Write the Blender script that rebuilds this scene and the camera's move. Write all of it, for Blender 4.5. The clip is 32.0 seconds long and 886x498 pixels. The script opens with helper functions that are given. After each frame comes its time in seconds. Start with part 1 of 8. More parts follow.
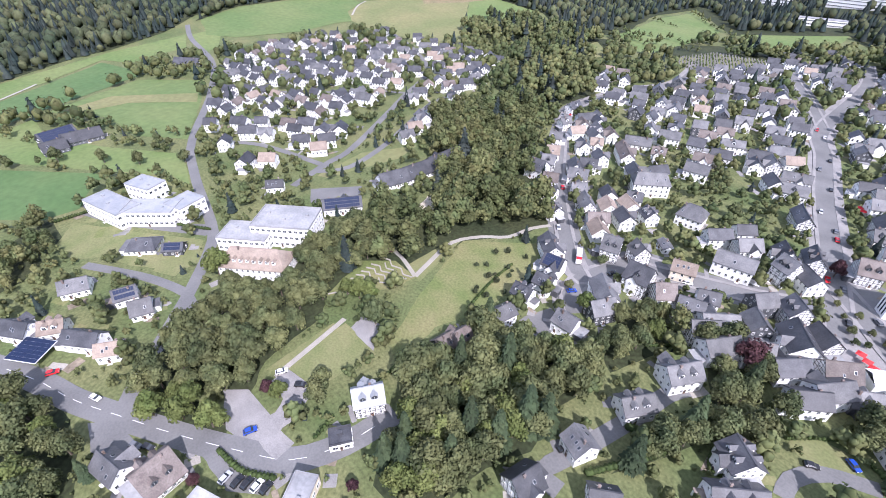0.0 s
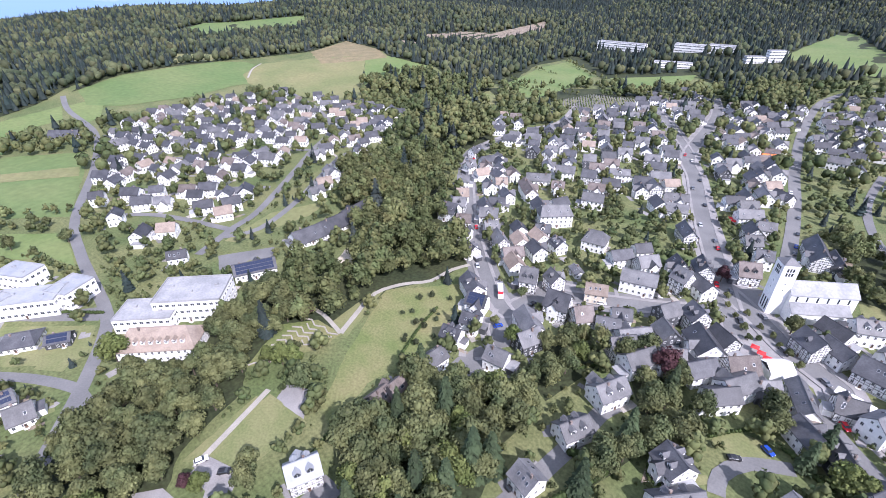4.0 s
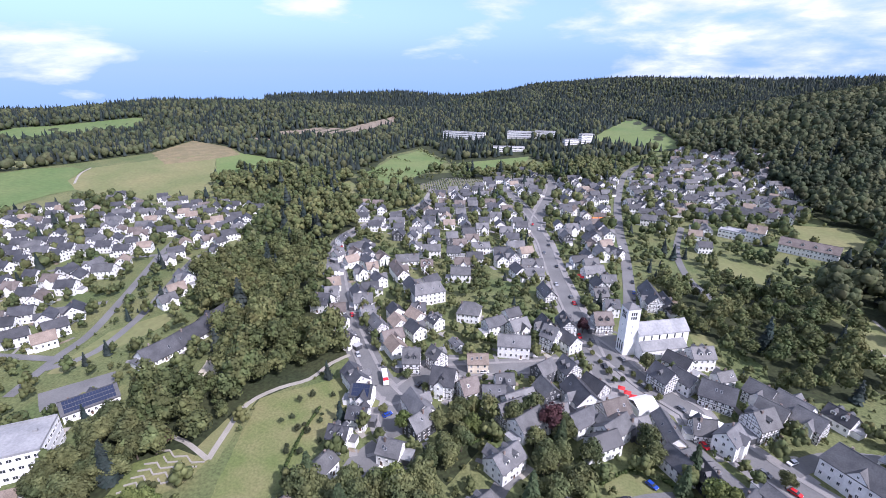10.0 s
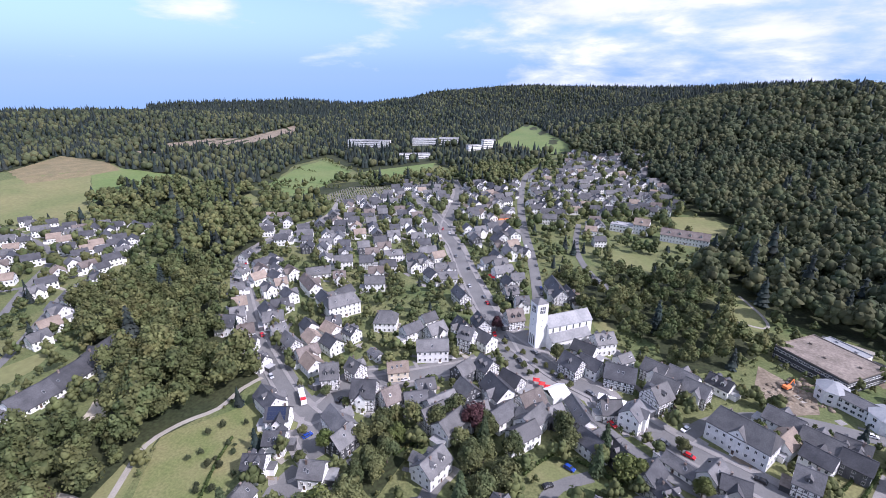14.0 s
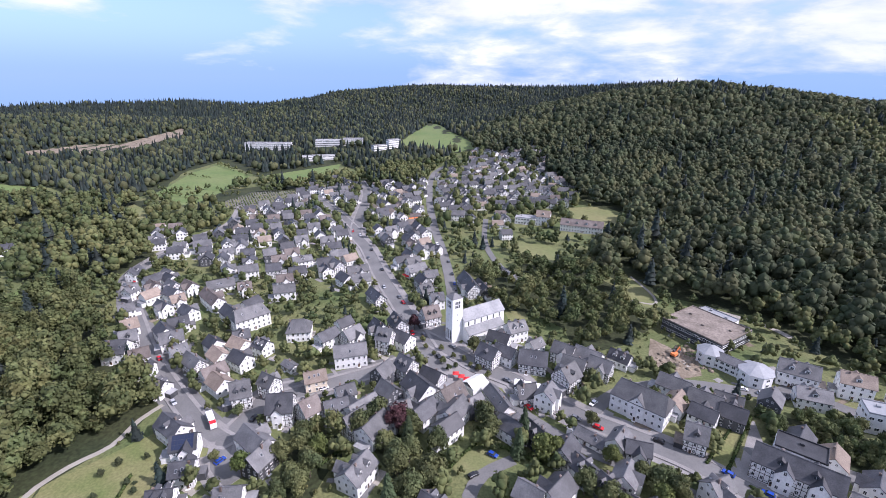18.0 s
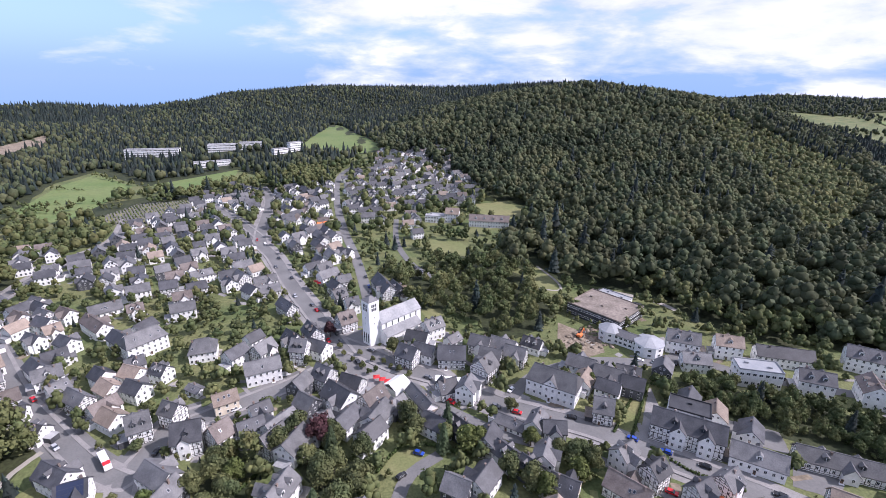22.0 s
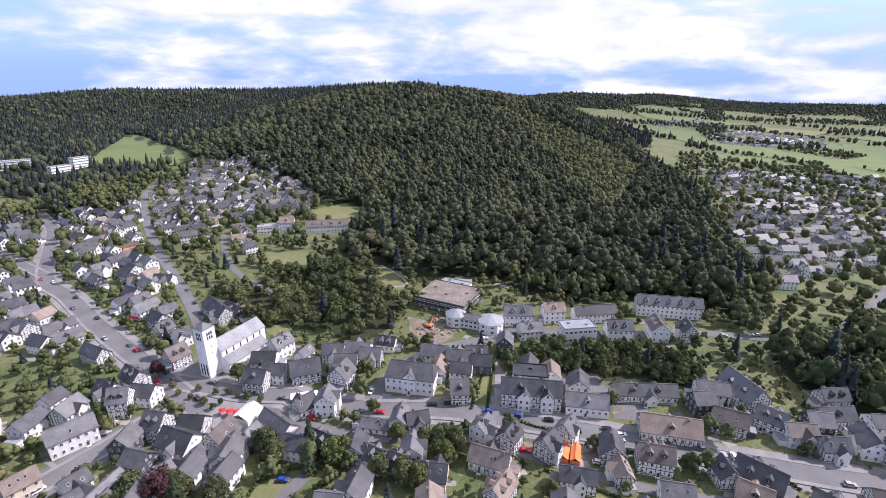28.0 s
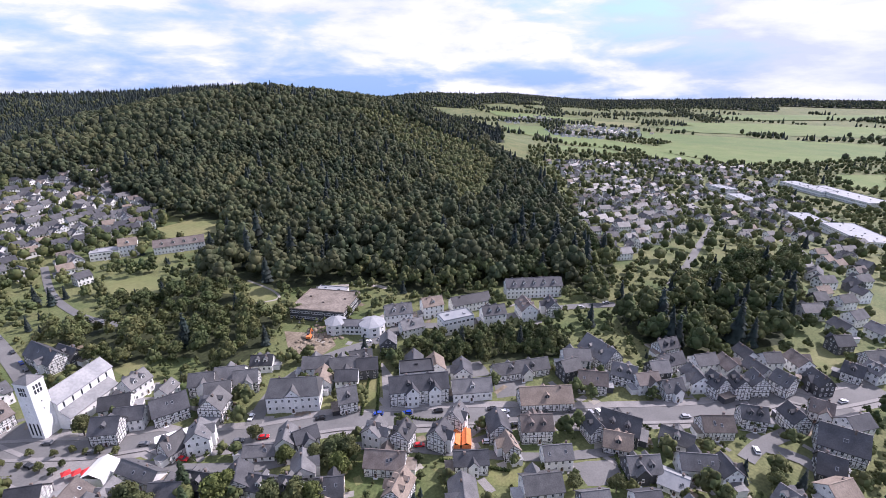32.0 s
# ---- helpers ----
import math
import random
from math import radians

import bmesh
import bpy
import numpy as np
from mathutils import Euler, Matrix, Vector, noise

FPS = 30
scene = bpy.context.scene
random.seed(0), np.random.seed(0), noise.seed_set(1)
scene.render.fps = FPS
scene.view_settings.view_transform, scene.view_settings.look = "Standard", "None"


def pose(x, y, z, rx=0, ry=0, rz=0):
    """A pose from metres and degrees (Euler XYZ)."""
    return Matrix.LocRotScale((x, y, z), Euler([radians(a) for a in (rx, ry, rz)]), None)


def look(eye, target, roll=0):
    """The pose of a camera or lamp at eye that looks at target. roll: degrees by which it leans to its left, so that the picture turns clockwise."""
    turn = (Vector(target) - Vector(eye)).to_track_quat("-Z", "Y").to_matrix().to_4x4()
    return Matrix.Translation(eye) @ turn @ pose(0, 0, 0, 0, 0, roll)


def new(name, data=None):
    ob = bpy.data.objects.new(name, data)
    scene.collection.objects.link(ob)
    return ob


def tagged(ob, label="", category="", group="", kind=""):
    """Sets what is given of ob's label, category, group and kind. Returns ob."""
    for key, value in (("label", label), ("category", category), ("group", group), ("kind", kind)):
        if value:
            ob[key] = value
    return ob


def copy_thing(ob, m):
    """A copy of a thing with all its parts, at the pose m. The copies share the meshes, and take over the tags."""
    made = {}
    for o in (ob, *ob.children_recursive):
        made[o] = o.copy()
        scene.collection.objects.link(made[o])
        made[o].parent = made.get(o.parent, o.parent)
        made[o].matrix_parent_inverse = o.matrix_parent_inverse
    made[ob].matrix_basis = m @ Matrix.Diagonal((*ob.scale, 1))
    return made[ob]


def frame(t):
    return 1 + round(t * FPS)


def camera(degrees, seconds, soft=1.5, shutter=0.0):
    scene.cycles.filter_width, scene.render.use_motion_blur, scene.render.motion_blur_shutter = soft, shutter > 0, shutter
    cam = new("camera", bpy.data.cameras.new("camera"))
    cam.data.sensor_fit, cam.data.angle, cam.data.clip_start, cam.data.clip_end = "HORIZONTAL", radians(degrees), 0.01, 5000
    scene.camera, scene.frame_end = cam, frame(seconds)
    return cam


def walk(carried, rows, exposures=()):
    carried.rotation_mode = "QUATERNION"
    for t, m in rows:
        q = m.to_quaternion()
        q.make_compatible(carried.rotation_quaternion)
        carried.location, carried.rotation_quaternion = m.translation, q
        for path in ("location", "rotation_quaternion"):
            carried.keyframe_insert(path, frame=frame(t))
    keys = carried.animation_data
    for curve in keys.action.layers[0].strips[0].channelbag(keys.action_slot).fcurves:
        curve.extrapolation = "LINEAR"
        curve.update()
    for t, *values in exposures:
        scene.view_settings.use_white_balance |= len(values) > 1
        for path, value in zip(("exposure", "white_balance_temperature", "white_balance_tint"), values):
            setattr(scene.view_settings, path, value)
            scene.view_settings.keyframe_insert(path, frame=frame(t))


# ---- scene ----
cam = camera(86.71, 32.0, soft=0.8)
PATH = [
    (0.0, pose(0, 0, 135, 53.15, 0, 53.67) @ pose(0, 0, 0, 0, 0, 0.15)),
    (1.0, pose(0, 0, 135, 54.48, 0, 50.79) @ pose(0, 0, 0, 0, 0, -0.01)),
    (2.0, pose(0, 0, 135, 55.70, 0, 47.91) @ pose(0, 0, 0, 0, 0, -0.13)),
    (3.0, pose(0, 0, 135, 57.13, 0, 44.99) @ pose(0, 0, 0, 0, 0, -0.20)),
    (6.0, pose(0, 0, 135, 62.50, 0, 36.40) @ pose(0, 0, 0, 0, 0, -0.26)),
    (7.0, pose(0, 0, 135, 64.17, 0, 33.60) @ pose(0, 0, 0, 0, 0, -0.23)),
    (8.0, pose(0, 0, 135, 65.76, 0, 30.77) @ pose(0, 0, 0, 0, 0, -0.19)),
    (9.0, pose(0, 0, 135, 67.26, 0, 27.93) @ pose(0, 0, 0, 0, 0, -0.14)),
    (10.0, pose(0, 0, 135, 69.02, 0, 25.13) @ pose(0, 0, 0, 0, 0, -0.07)),
    (10.4, pose(0, 0, 135, 69.78, 0, 24.00) @ pose(0, 0, 0, 0, 0, -0.05)),
    (10.7, pose(0, 0, 135, 69.92, 0, 23.15) @ pose(0, 0, 0, 0, 0, -0.03)),
    (11.0, pose(0, 0, 135, 69.89, 0, 22.31) @ pose(0, 0, 0, 0, 0, -0.01)),
    (12.0, pose(0, 0, 135, 69.89, 0, 19.44) @ pose(0, 0, 0, 0, 0, 0.06)),
    (13.0, pose(0, 0, 135, 69.90, 0, 16.59) @ pose(0, 0, 0, 0, 0, 0.12)),
    (14.0, pose(0, 0, 135, 69.90, 0, 13.77) @ pose(0, 0, 0, 0, 0, 0.19)),
    (17.0, pose(0, 0, 135, 69.91, 0, 5.27) @ pose(0, 0, 0, 0, 0, 0.34)),
    (18.0, pose(0, 0, 135, 69.91, 0, 2.40) @ pose(0, 0, 0, 0, 0, 0.37)),
    (19.0, pose(0, 0, 135, 69.92, 0, -0.41) @ pose(0, 0, 0, 0, 0, 0.39)),
    (20.0, pose(0, 0, 135, 69.92, 0, -3.24) @ pose(0, 0, 0, 0, 0, 0.40)),
    (21.0, pose(0, 0, 135, 69.97, 0, -6.08) @ pose(0, 0, 0, 0, 0, 0.39)),
    (22.0, pose(0, 0, 135, 70.01, 0, -8.95) @ pose(0, 0, 0, 0, 0, 0.38)),
    (23.0, pose(0, 0, 135, 70.06, 0, -11.78) @ pose(0, 0, 0, 0, 0, 0.35)),
    (24.0, pose(0, 0, 135, 70.10, 0, -14.61) @ pose(0, 0, 0, 0, 0, 0.31)),
    (27.0, pose(0, 0, 135, 70.21, 0, -25.13) @ pose(0, 0, 0, 0, 0, 0.12)),
    (28.0, pose(0, 0, 135, 70.22, 0, -29.21) @ pose(0, 0, 0, 0, 0, 0.05)),
    (29.0, pose(0, 0, 135, 70.24, 0, -33.30) @ pose(0, 0, 0, 0, 0, -0.04)),
    (30.0, pose(0, 0, 135, 70.25, 0, -37.37) @ pose(0, 0, 0, 0, 0, -0.12)),
    (31.0, pose(0, 0, 135, 70.27, 0, -41.43) @ pose(0, 0, 0, 0, 0, -0.21)),
    (32.0, pose(0, 0, 135, 70.28, 0, -45.45) @ pose(0, 0, 0, 0, 0, -0.30)),
]
walk(cam, PATH, [(0.0, 0.60, 5700, 25), (6.0, 0.50, 5650, 26), (13.0, 0.20, 5700, 27), (20.0, 0.20, 5850, 27), (32.0, 0.22, 6000, 29)])

# ---- world, sun, exposure ----
SUN_AZ, SUN_EL = 107.0, 44.0
sky_world = bpy.data.worlds.new("sky")
scene.world = sky_world
sky_world.use_nodes = True
wn, wl = sky_world.node_tree.nodes, sky_world.node_tree.links
wn.clear()
w_out = wn.new("ShaderNodeOutputWorld")
w_bg = wn.new("ShaderNodeBackground")
w_sky = wn.new("ShaderNodeTexSky")
w_sky.sky_type = "NISHITA"
w_sky.sun_disc = False
w_sky.sun_elevation = radians(SUN_EL)
w_sky.sun_rotation = radians(SUN_AZ)
w_sky.altitude = 500
w_sky.air_density, w_sky.dust_density, w_sky.ozone_density = 1.0, 0.1, 2.0
w_bg.inputs["Strength"].default_value = 0.14
w_co = wn.new("ShaderNodeTexCoord")
w_sep = wn.new("ShaderNodeSeparateXYZ")
w_flat = wn.new("ShaderNodeVectorMath")
w_flat.operation = "MULTIPLY"
w_flat.inputs[1].default_value = (1.0, 1.0, 3.4)
w_n1 = wn.new("ShaderNodeTexNoise")
w_n1.inputs["Scale"].default_value = 4.6
w_n1.inputs["Detail"].default_value = 10
w_n1.inputs["Roughness"].default_value = 0.56
w_n1.inputs["Distortion"].default_value = 0.15
w_n2 = wn.new("ShaderNodeTexNoise")
w_n2.inputs["Scale"].default_value = 1.7
w_n2.inputs["Detail"].default_value = 2
w_sum = wn.new("ShaderNodeMath")
w_sum.operation = "MULTIPLY_ADD"
w_sum.inputs[1].default_value = 0.55
w_ramp = wn.new("ShaderNodeValToRGB")
w_ramp.color_ramp.elements[0].position = 0.695
w_ramp.color_ramp.elements[0].color = (0, 0, 0, 1)
w_ramp.color_ramp.elements[1].position = 0.875
w_ramp.color_ramp.elements[1].color = (1, 1, 1, 1)
# pale haze low over the hills
w_haze = wn.new("ShaderNodeMapRange")
w_haze.interpolation_type = "SMOOTHSTEP"
w_haze.inputs["From Min"].default_value, w_haze.inputs["From Max"].default_value = 0.0, 0.18
w_haze.inputs["To Min"].default_value, w_haze.inputs["To Max"].default_value = 0.9, 0.0
w_pale = wn.new("ShaderNodeMix")
w_pale.data_type = "RGBA"
w_pale.inputs["B"].default_value = (1.75, 3.25, 5.6, 1)
w_mix = wn.new("ShaderNodeMix")
w_mix.data_type = "RGBA"
# grey undersides and white crests of the clouds
w_lit = wn.new("ShaderNodeMapRange")
w_lit.inputs["From Min"].default_value, w_lit.inputs["From Max"].default_value = 0.42, 0.62
w_cloud = wn.new("ShaderNodeMix")
w_cloud.data_type = "RGBA"
w_cloud.inputs["A"].default_value, w_cloud.inputs["B"].default_value = (4.3, 4.9, 5.7, 1), (6.5, 6.8, 7.2, 1)
wl.new(w_n1.outputs["Fac"], w_lit.inputs["Value"])
wl.new(w_lit.outputs["Result"], w_cloud.inputs["Factor"])
wl.new(w_cloud.outputs["Result"], w_mix.inputs["B"])
wl.new(w_co.outputs["Generated"], w_sep.inputs[0])
wl.new(w_sep.outputs["Z"], w_haze.inputs["Value"])
wl.new(w_co.outputs["Generated"], w_flat.inputs[0])
wl.new(w_flat.outputs[0], w_n1.inputs["Vector"])
wl.new(w_flat.outputs[0], w_n2.inputs["Vector"])
wl.new(w_n2.outputs["Fac"], w_sum.inputs[0])
wl.new(w_n1.outputs["Fac"], w_sum.inputs[2])
# thicker cloud on the sun's side, and unseen overhead, added to fill shaded walls
w_side = wn.new("ShaderNodeVectorMath")
w_side.operation = "DOT_PRODUCT"
w_side.inputs[1].default_value = (math.sin(radians(SUN_AZ)), math.cos(radians(SUN_AZ)), 0.5)
w_more = wn.new("ShaderNodeMath")
w_more.operation = "MULTIPLY_ADD"
w_more.inputs[1].default_value = 0.135
wl.new(w_co.outputs["Generated"], w_side.inputs[0])
wl.new(w_side.outputs["Value"], w_more.inputs[0])
wl.new(w_sum.outputs[0], w_more.inputs[2])
wl.new(w_more.outputs[0], w_ramp.inputs[0])
wl.new(w_ramp.outputs[0], w_mix.inputs["Factor"])
wl.new(w_haze.outputs["Result"], w_pale.inputs["Factor"])
wl.new(w_sky.outputs[0], w_pale.inputs["A"])
wl.new(w_pale.outputs["Result"], w_mix.inputs["A"])
wl.new(w_mix.outputs["Result"], w_bg.inputs["Color"])
wl.new(w_bg.outputs[0], w_out.inputs[0])
sun_data = bpy.data.lights.new("sun", "SUN")
sun_data.energy, sun_data.angle, sun_data.color = 5.0, radians(0.53), (1.0, 0.94, 0.86)
sun = new("sun", sun_data)
sun.matrix_world = look((math.sin(radians(SUN_AZ)) * 900, math.cos(radians(SUN_AZ)) * 900, 900 * math.tan(radians(SUN_EL))), (0, 0, 0))


# ---- terrain: heights of the valley, the hills round it and the plain ----
def step(a, b, v):
    t = np.clip((v - a) / (b - a), 0.0, 1.0)
    return t * t * (3 - 2 * t)


def bear(deg, dist):
    """A place by its bearing from the middle of the town and its distance."""
    return math.sin(math.radians(deg)) * dist, math.cos(math.radians(deg)) * dist


def base_z(x, y):
    """The valley floor, the fields behind the suburb and the plain, without hills."""
    r = np.hypot(x, y)
    az = np.degrees(np.arctan2(x, y))
    # the plain falls away beyond the wooded hill
    z = -47 * step(25, 60, az) * step(315, 900, r) * step(170, 120, az)
    # fields behind the suburb climb to the wooded ridge
    z = z + 16 * step(-36, -50, az) * step(520, 840, r)
    # upper valley climbs gently, side valleys sink
    z = z + 10 * step(-30, -10, az) * step(25, 12, az) * step(600, 1000, r)
    z = z - 45 * step(1300, 2300, r) * step(28, 18, az) - 110 * step(1500, 2500, r) * step(-38, -50, az) - 90 * step(2900, 3700, r) * step(24, 18, az)
    return z - 60 * step(4700, 5000, r)


# crest lines: bearing, distance and height of points along each, with the breadth of the slope
RIDGES = (
    (310, ((-112, 1500, -40), (-98, 1450, -25), (-84, 1420, -12), (-78, 1420, 2), (-74.8, 1430, 31), (-71, 1440, 44), (-64, 1450, 40), (-53, 1450, 51), (-46, 1450, 43), (-41, 1470, 36), (-36, 1480, 21), (-32, 1480, -4), (-28.5, 1480, -22))),
    (430, ((-48, 2700, -10), (-40, 2700, -6), (-37.7, 2700, -2), (-31.7, 2700, 5), (-27, 2700, -14), (-20, 2750, -24), (-14, 2800, -20))),
    (330, ((-27.5, 1330, -14), (-24, 1520, -2), (-19.5, 1700, 22), (-17, 1800, 48), (-12.3, 1950, 76), (-6, 2050, 90), (-2.8, 2100, 93), (2, 2100, 88), (4.4, 2050, 54), (6.2, 2000, 26), (8, 1950, -8))),
    (190, ((-15, 1420, 26), (-12.5, 1400, 28), (-9, 1360, 19), (-5.7, 1320, 8), (-2.4, 1250, -8))),
    (520, ((3, 3250, 58), (9, 3250, 58), (15, 3250, 66), (21, 3250, 74), (27, 3300, 40), (32, 3350, -35))),
    (330, ((27, 1780, 92), (24, 1720, 106), (20.4, 1700, 110), (18.3, 1700, 104), (16.3, 1640, 77), (11.7, 1480, 36), (9.3, 1380, 12), (5.5, 1250, -2))),
    (350, ((7.5, 1000, 22), (13.2, 1080, 42), (19.6, 1150, 78), (22.6, 1200, 100), (25.6, 1250, 112), (30.3, 1270, 104), (34.2, 1280, 93), (36.9, 1280, 76), (39.2, 1260, 52), (41.7, 1220, 42), (43.5, 1170, 30))),
    (190, ((41.7, 1220, 42), (44.7, 1130, 24), (47.1, 1050, 9), (49.5, 970, -3), (52.5, 880, -10), (56, 770, -19), (58.5, 680, -25))),
    (420, ((36, 3200, -20), (41.5, 3200, -8), (43.4, 3200, 24), (45.2, 3200, 46), (47.2, 3200, 40), (49.5, 3200, 18), (53, 3250, -6), (58, 3300, -30))),
    (500, ((48, 4300, -14), (50.6, 4300, 6), (52.2, 4300, 14), (54, 4300, -18), (58, 4350, -38), (66, 4400, -46), (72, 4450, -40), (79, 4450, -20), (84, 4450, -26), (100, 4450, -30))),
    (380, ((57, 3650, -50), (61, 3650, -26), (64.3, 3650, -22), (68, 3650, -26), (71.2, 3650, -10), (74.6, 3650, -30), (78, 3650, -52))))
CRESTS = []
for breadth, crest in RIDGES:
    pts = [np.array((*bear(deg, dist), height)) for deg, dist, height in crest]
    CRESTS.append((breadth, [np.array((p[0], p[1], p[2] - float(base_z(p[0], p[1])))) for p in pts]))


def ground_z(x, y):
    x, y = np.asarray(x, float), np.asarray(y, float)
    r = np.hypot(x, y)
    total = 0.0 * r
    for breadth, pts in CRESTS:
        best = 0.0 * r
        for a, b in zip(pts[:-1], pts[1:]):
            dx, dy = b[0] - a[0], b[1] - a[1]
            t = np.clip(((x - a[0]) * dx + (y - a[1]) * dy) / (dx * dx + dy * dy), 0, 1)
            d = np.hypot(x - a[0] - t * dx, y - a[1] - t * dy) / breadth
            best = np.maximum(best, np.maximum(a[2] + (b[2] - a[2]) * t, 0) * np.exp(-d ** 2))
        total = total + best ** 4
    up = total ** 0.25
    # gullies and spurs on the slopes
    up = up * (1 + 0.07 * np.sin(x / 83.0 + y / 190.0 + 1.5 * np.sin(y / 130.0)) * step(0, 40, up) * step(95, 60, up))
    return base_z(x, y) + up + 1.3 * np.sin(x / 100.0) * np.cos(y / 124.0) * step(70, 450, r)


# ---- materials ----
def nodes_of(m):
    m.use_nodes = True
    return m.node_tree.nodes, m.node_tree.links


def surface(name, c1, c2, fine=6.0, coarse=0.08, rough=0.85, bump=0.3, spread=0.0, island=0.0, dark=0.75, spec=0.3, metal=0.0, detail=4.0):
    """A matt surface: two tones mixed at two scales, a random shade for each object or piece, and fine relief."""
    m = bpy.data.materials.new(name)
    n, l = nodes_of(m)
    b = n["Principled BSDF"]
    b.inputs["Roughness"].default_value = rough
    b.inputs["Specular IOR Level"].default_value = spec
    b.inputs["Metallic"].default_value = metal
    geo = n.new("ShaderNodeNewGeometry")
    big = n.new("ShaderNodeTexNoise")
    big.inputs["Scale"].default_value = coarse
    big.inputs["Detail"].default_value = detail
    small = n.new("ShaderNodeTexNoise")
    small.inputs["Scale"].default_value = fine
    small.inputs["Detail"].default_value = 3
    for t in (big, small):
        l.new(geo.outputs["Position"], t.inputs["Vector"])
    r1 = n.new("ShaderNodeMapRange")
    r1.inputs["From Min"].default_value, r1.inputs["From Max"].default_value = 0.35, 0.65
    l.new(big.outputs["Fac"], r1.inputs["Value"])
    mix = n.new("ShaderNodeMix")
    mix.data_type = "RGBA"
    mix.inputs["A"].default_value, mix.inputs["B"].default_value = (*c1, 1), (*c2, 1)
    l.new(r1.outputs["Result"], mix.inputs["Factor"])
    r2 = n.new("ShaderNodeMapRange")
    r2.inputs["From Min"].default_value, r2.inputs["From Max"].default_value = 0.3, 0.7
    r2.inputs["To Min"].default_value, r2.inputs["To Max"].default_value = dark, 2 - dark
    l.new(small.outputs["Fac"], r2.inputs["Value"])
    last = r2.outputs["Result"]
    for amount, kind in ((spread, "ob"), (island, "island")):
        if amount:
            rnd = (n.new("ShaderNodeObjectInfo").outputs["Random"] if kind == "ob" else geo.outputs["Random Per Island"])
            r3 = n.new("ShaderNodeMapRange")
            r3.inputs["To Min"].default_value, r3.inputs["To Max"].default_value = 1 - amount, 1 + amount
            l.new(rnd, r3.inputs["Value"])
            mul = n.new("ShaderNodeMath")
            mul.operation = "MULTIPLY"
            l.new(last, mul.inputs[0])
            l.new(r3.outputs["Result"], mul.inputs[1])
            last = mul.outputs[0]
    vec = n.new("ShaderNodeVectorMath")
    vec.operation = "SCALE"
    l.new(mix.outputs["Result"], vec.inputs[0])
    l.new(last, vec.inputs["Scale"])
    l.new(vec.outputs[0], b.inputs["Base Color"])
    if bump:
        bn = n.new("ShaderNodeBump")
        bn.inputs["Strength"].default_value = bump
        bn.inputs["Distance"].default_value = 0.1
        l.new(small.outputs["Fac"], bn.inputs["Height"])
        l.new(bn.outputs[0], b.inputs["Normal"])
    return m


def leafy(name, c1, c2, spread=0.25, island=0.3, cell=0.0, coarse=0.10):
    """Leaves: two greens by piece and by tree, a little light passing through; with cell, each crown of a wood has a tone of its own."""
    m = surface(name, c1, c2, fine=0.5, coarse=coarse, rough=0.75, bump=0.0, spread=spread, island=island, dark=0.8, spec=0.2)
    n, l = nodes_of(m)
    b = n["Principled BSDF"]
    if cell:
        vo = n.new("ShaderNodeTexVoronoi")
        vo.inputs["Scale"].default_value = cell
        l.new(n.new("ShaderNodeNewGeometry").outputs["Position"], vo.inputs["Vector"])
        sp = n.new("ShaderNodeSeparateColor")
        l.new(vo.outputs["Color"], sp.inputs[0])
        tone = n.new("ShaderNodeMapRange")
        tone.inputs["To Min"].default_value, tone.inputs["To Max"].default_value = 0.7, 1.32
        l.new(sp.outputs[0], tone.inputs["Value"])
        warm = n.new("ShaderNodeMapRange")
        warm.inputs["To Min"].default_value, warm.inputs["To Max"].default_value = 0.9, 1.1
        l.new(sp.outputs[1], warm.inputs["Value"])
        tint = n.new("ShaderNodeCombineXYZ")
        one = n.new("ShaderNodeMath")
        one.operation = "MULTIPLY"
        l.new(tone.outputs["Result"], one.inputs[0])
        l.new(warm.outputs["Result"], one.inputs[1])
        l.new(one.outputs[0], tint.inputs[0])
        l.new(tone.outputs["Result"], tint.inputs[1])
        l.new(tone.outputs["Result"], tint.inputs[2])
        mul = n.new("ShaderNodeVectorMath")
        mul.operation = "MULTIPLY"
        l.new(b.inputs["Base Color"].links[0].from_socket, mul.inputs[0])
        l.new(tint.outputs[0], mul.inputs[1])
        l.new(mul.outputs[0], b.inputs["Base Color"])
    tr = n.new("ShaderNodeBsdfTranslucent")
    mx = n.new("ShaderNodeMixShader")
    mx.inputs[0].default_value = 0.15
    src = b.inputs["Base Color"].links[0].from_socket
    l.new(src, tr.inputs["Color"])
    l.new(b.outputs[0], mx.inputs[1])
    l.new(tr.outputs[0], mx.inputs[2])
    l.new(mx.outputs[0], n["Material Output"].inputs["Surface"])
    return m


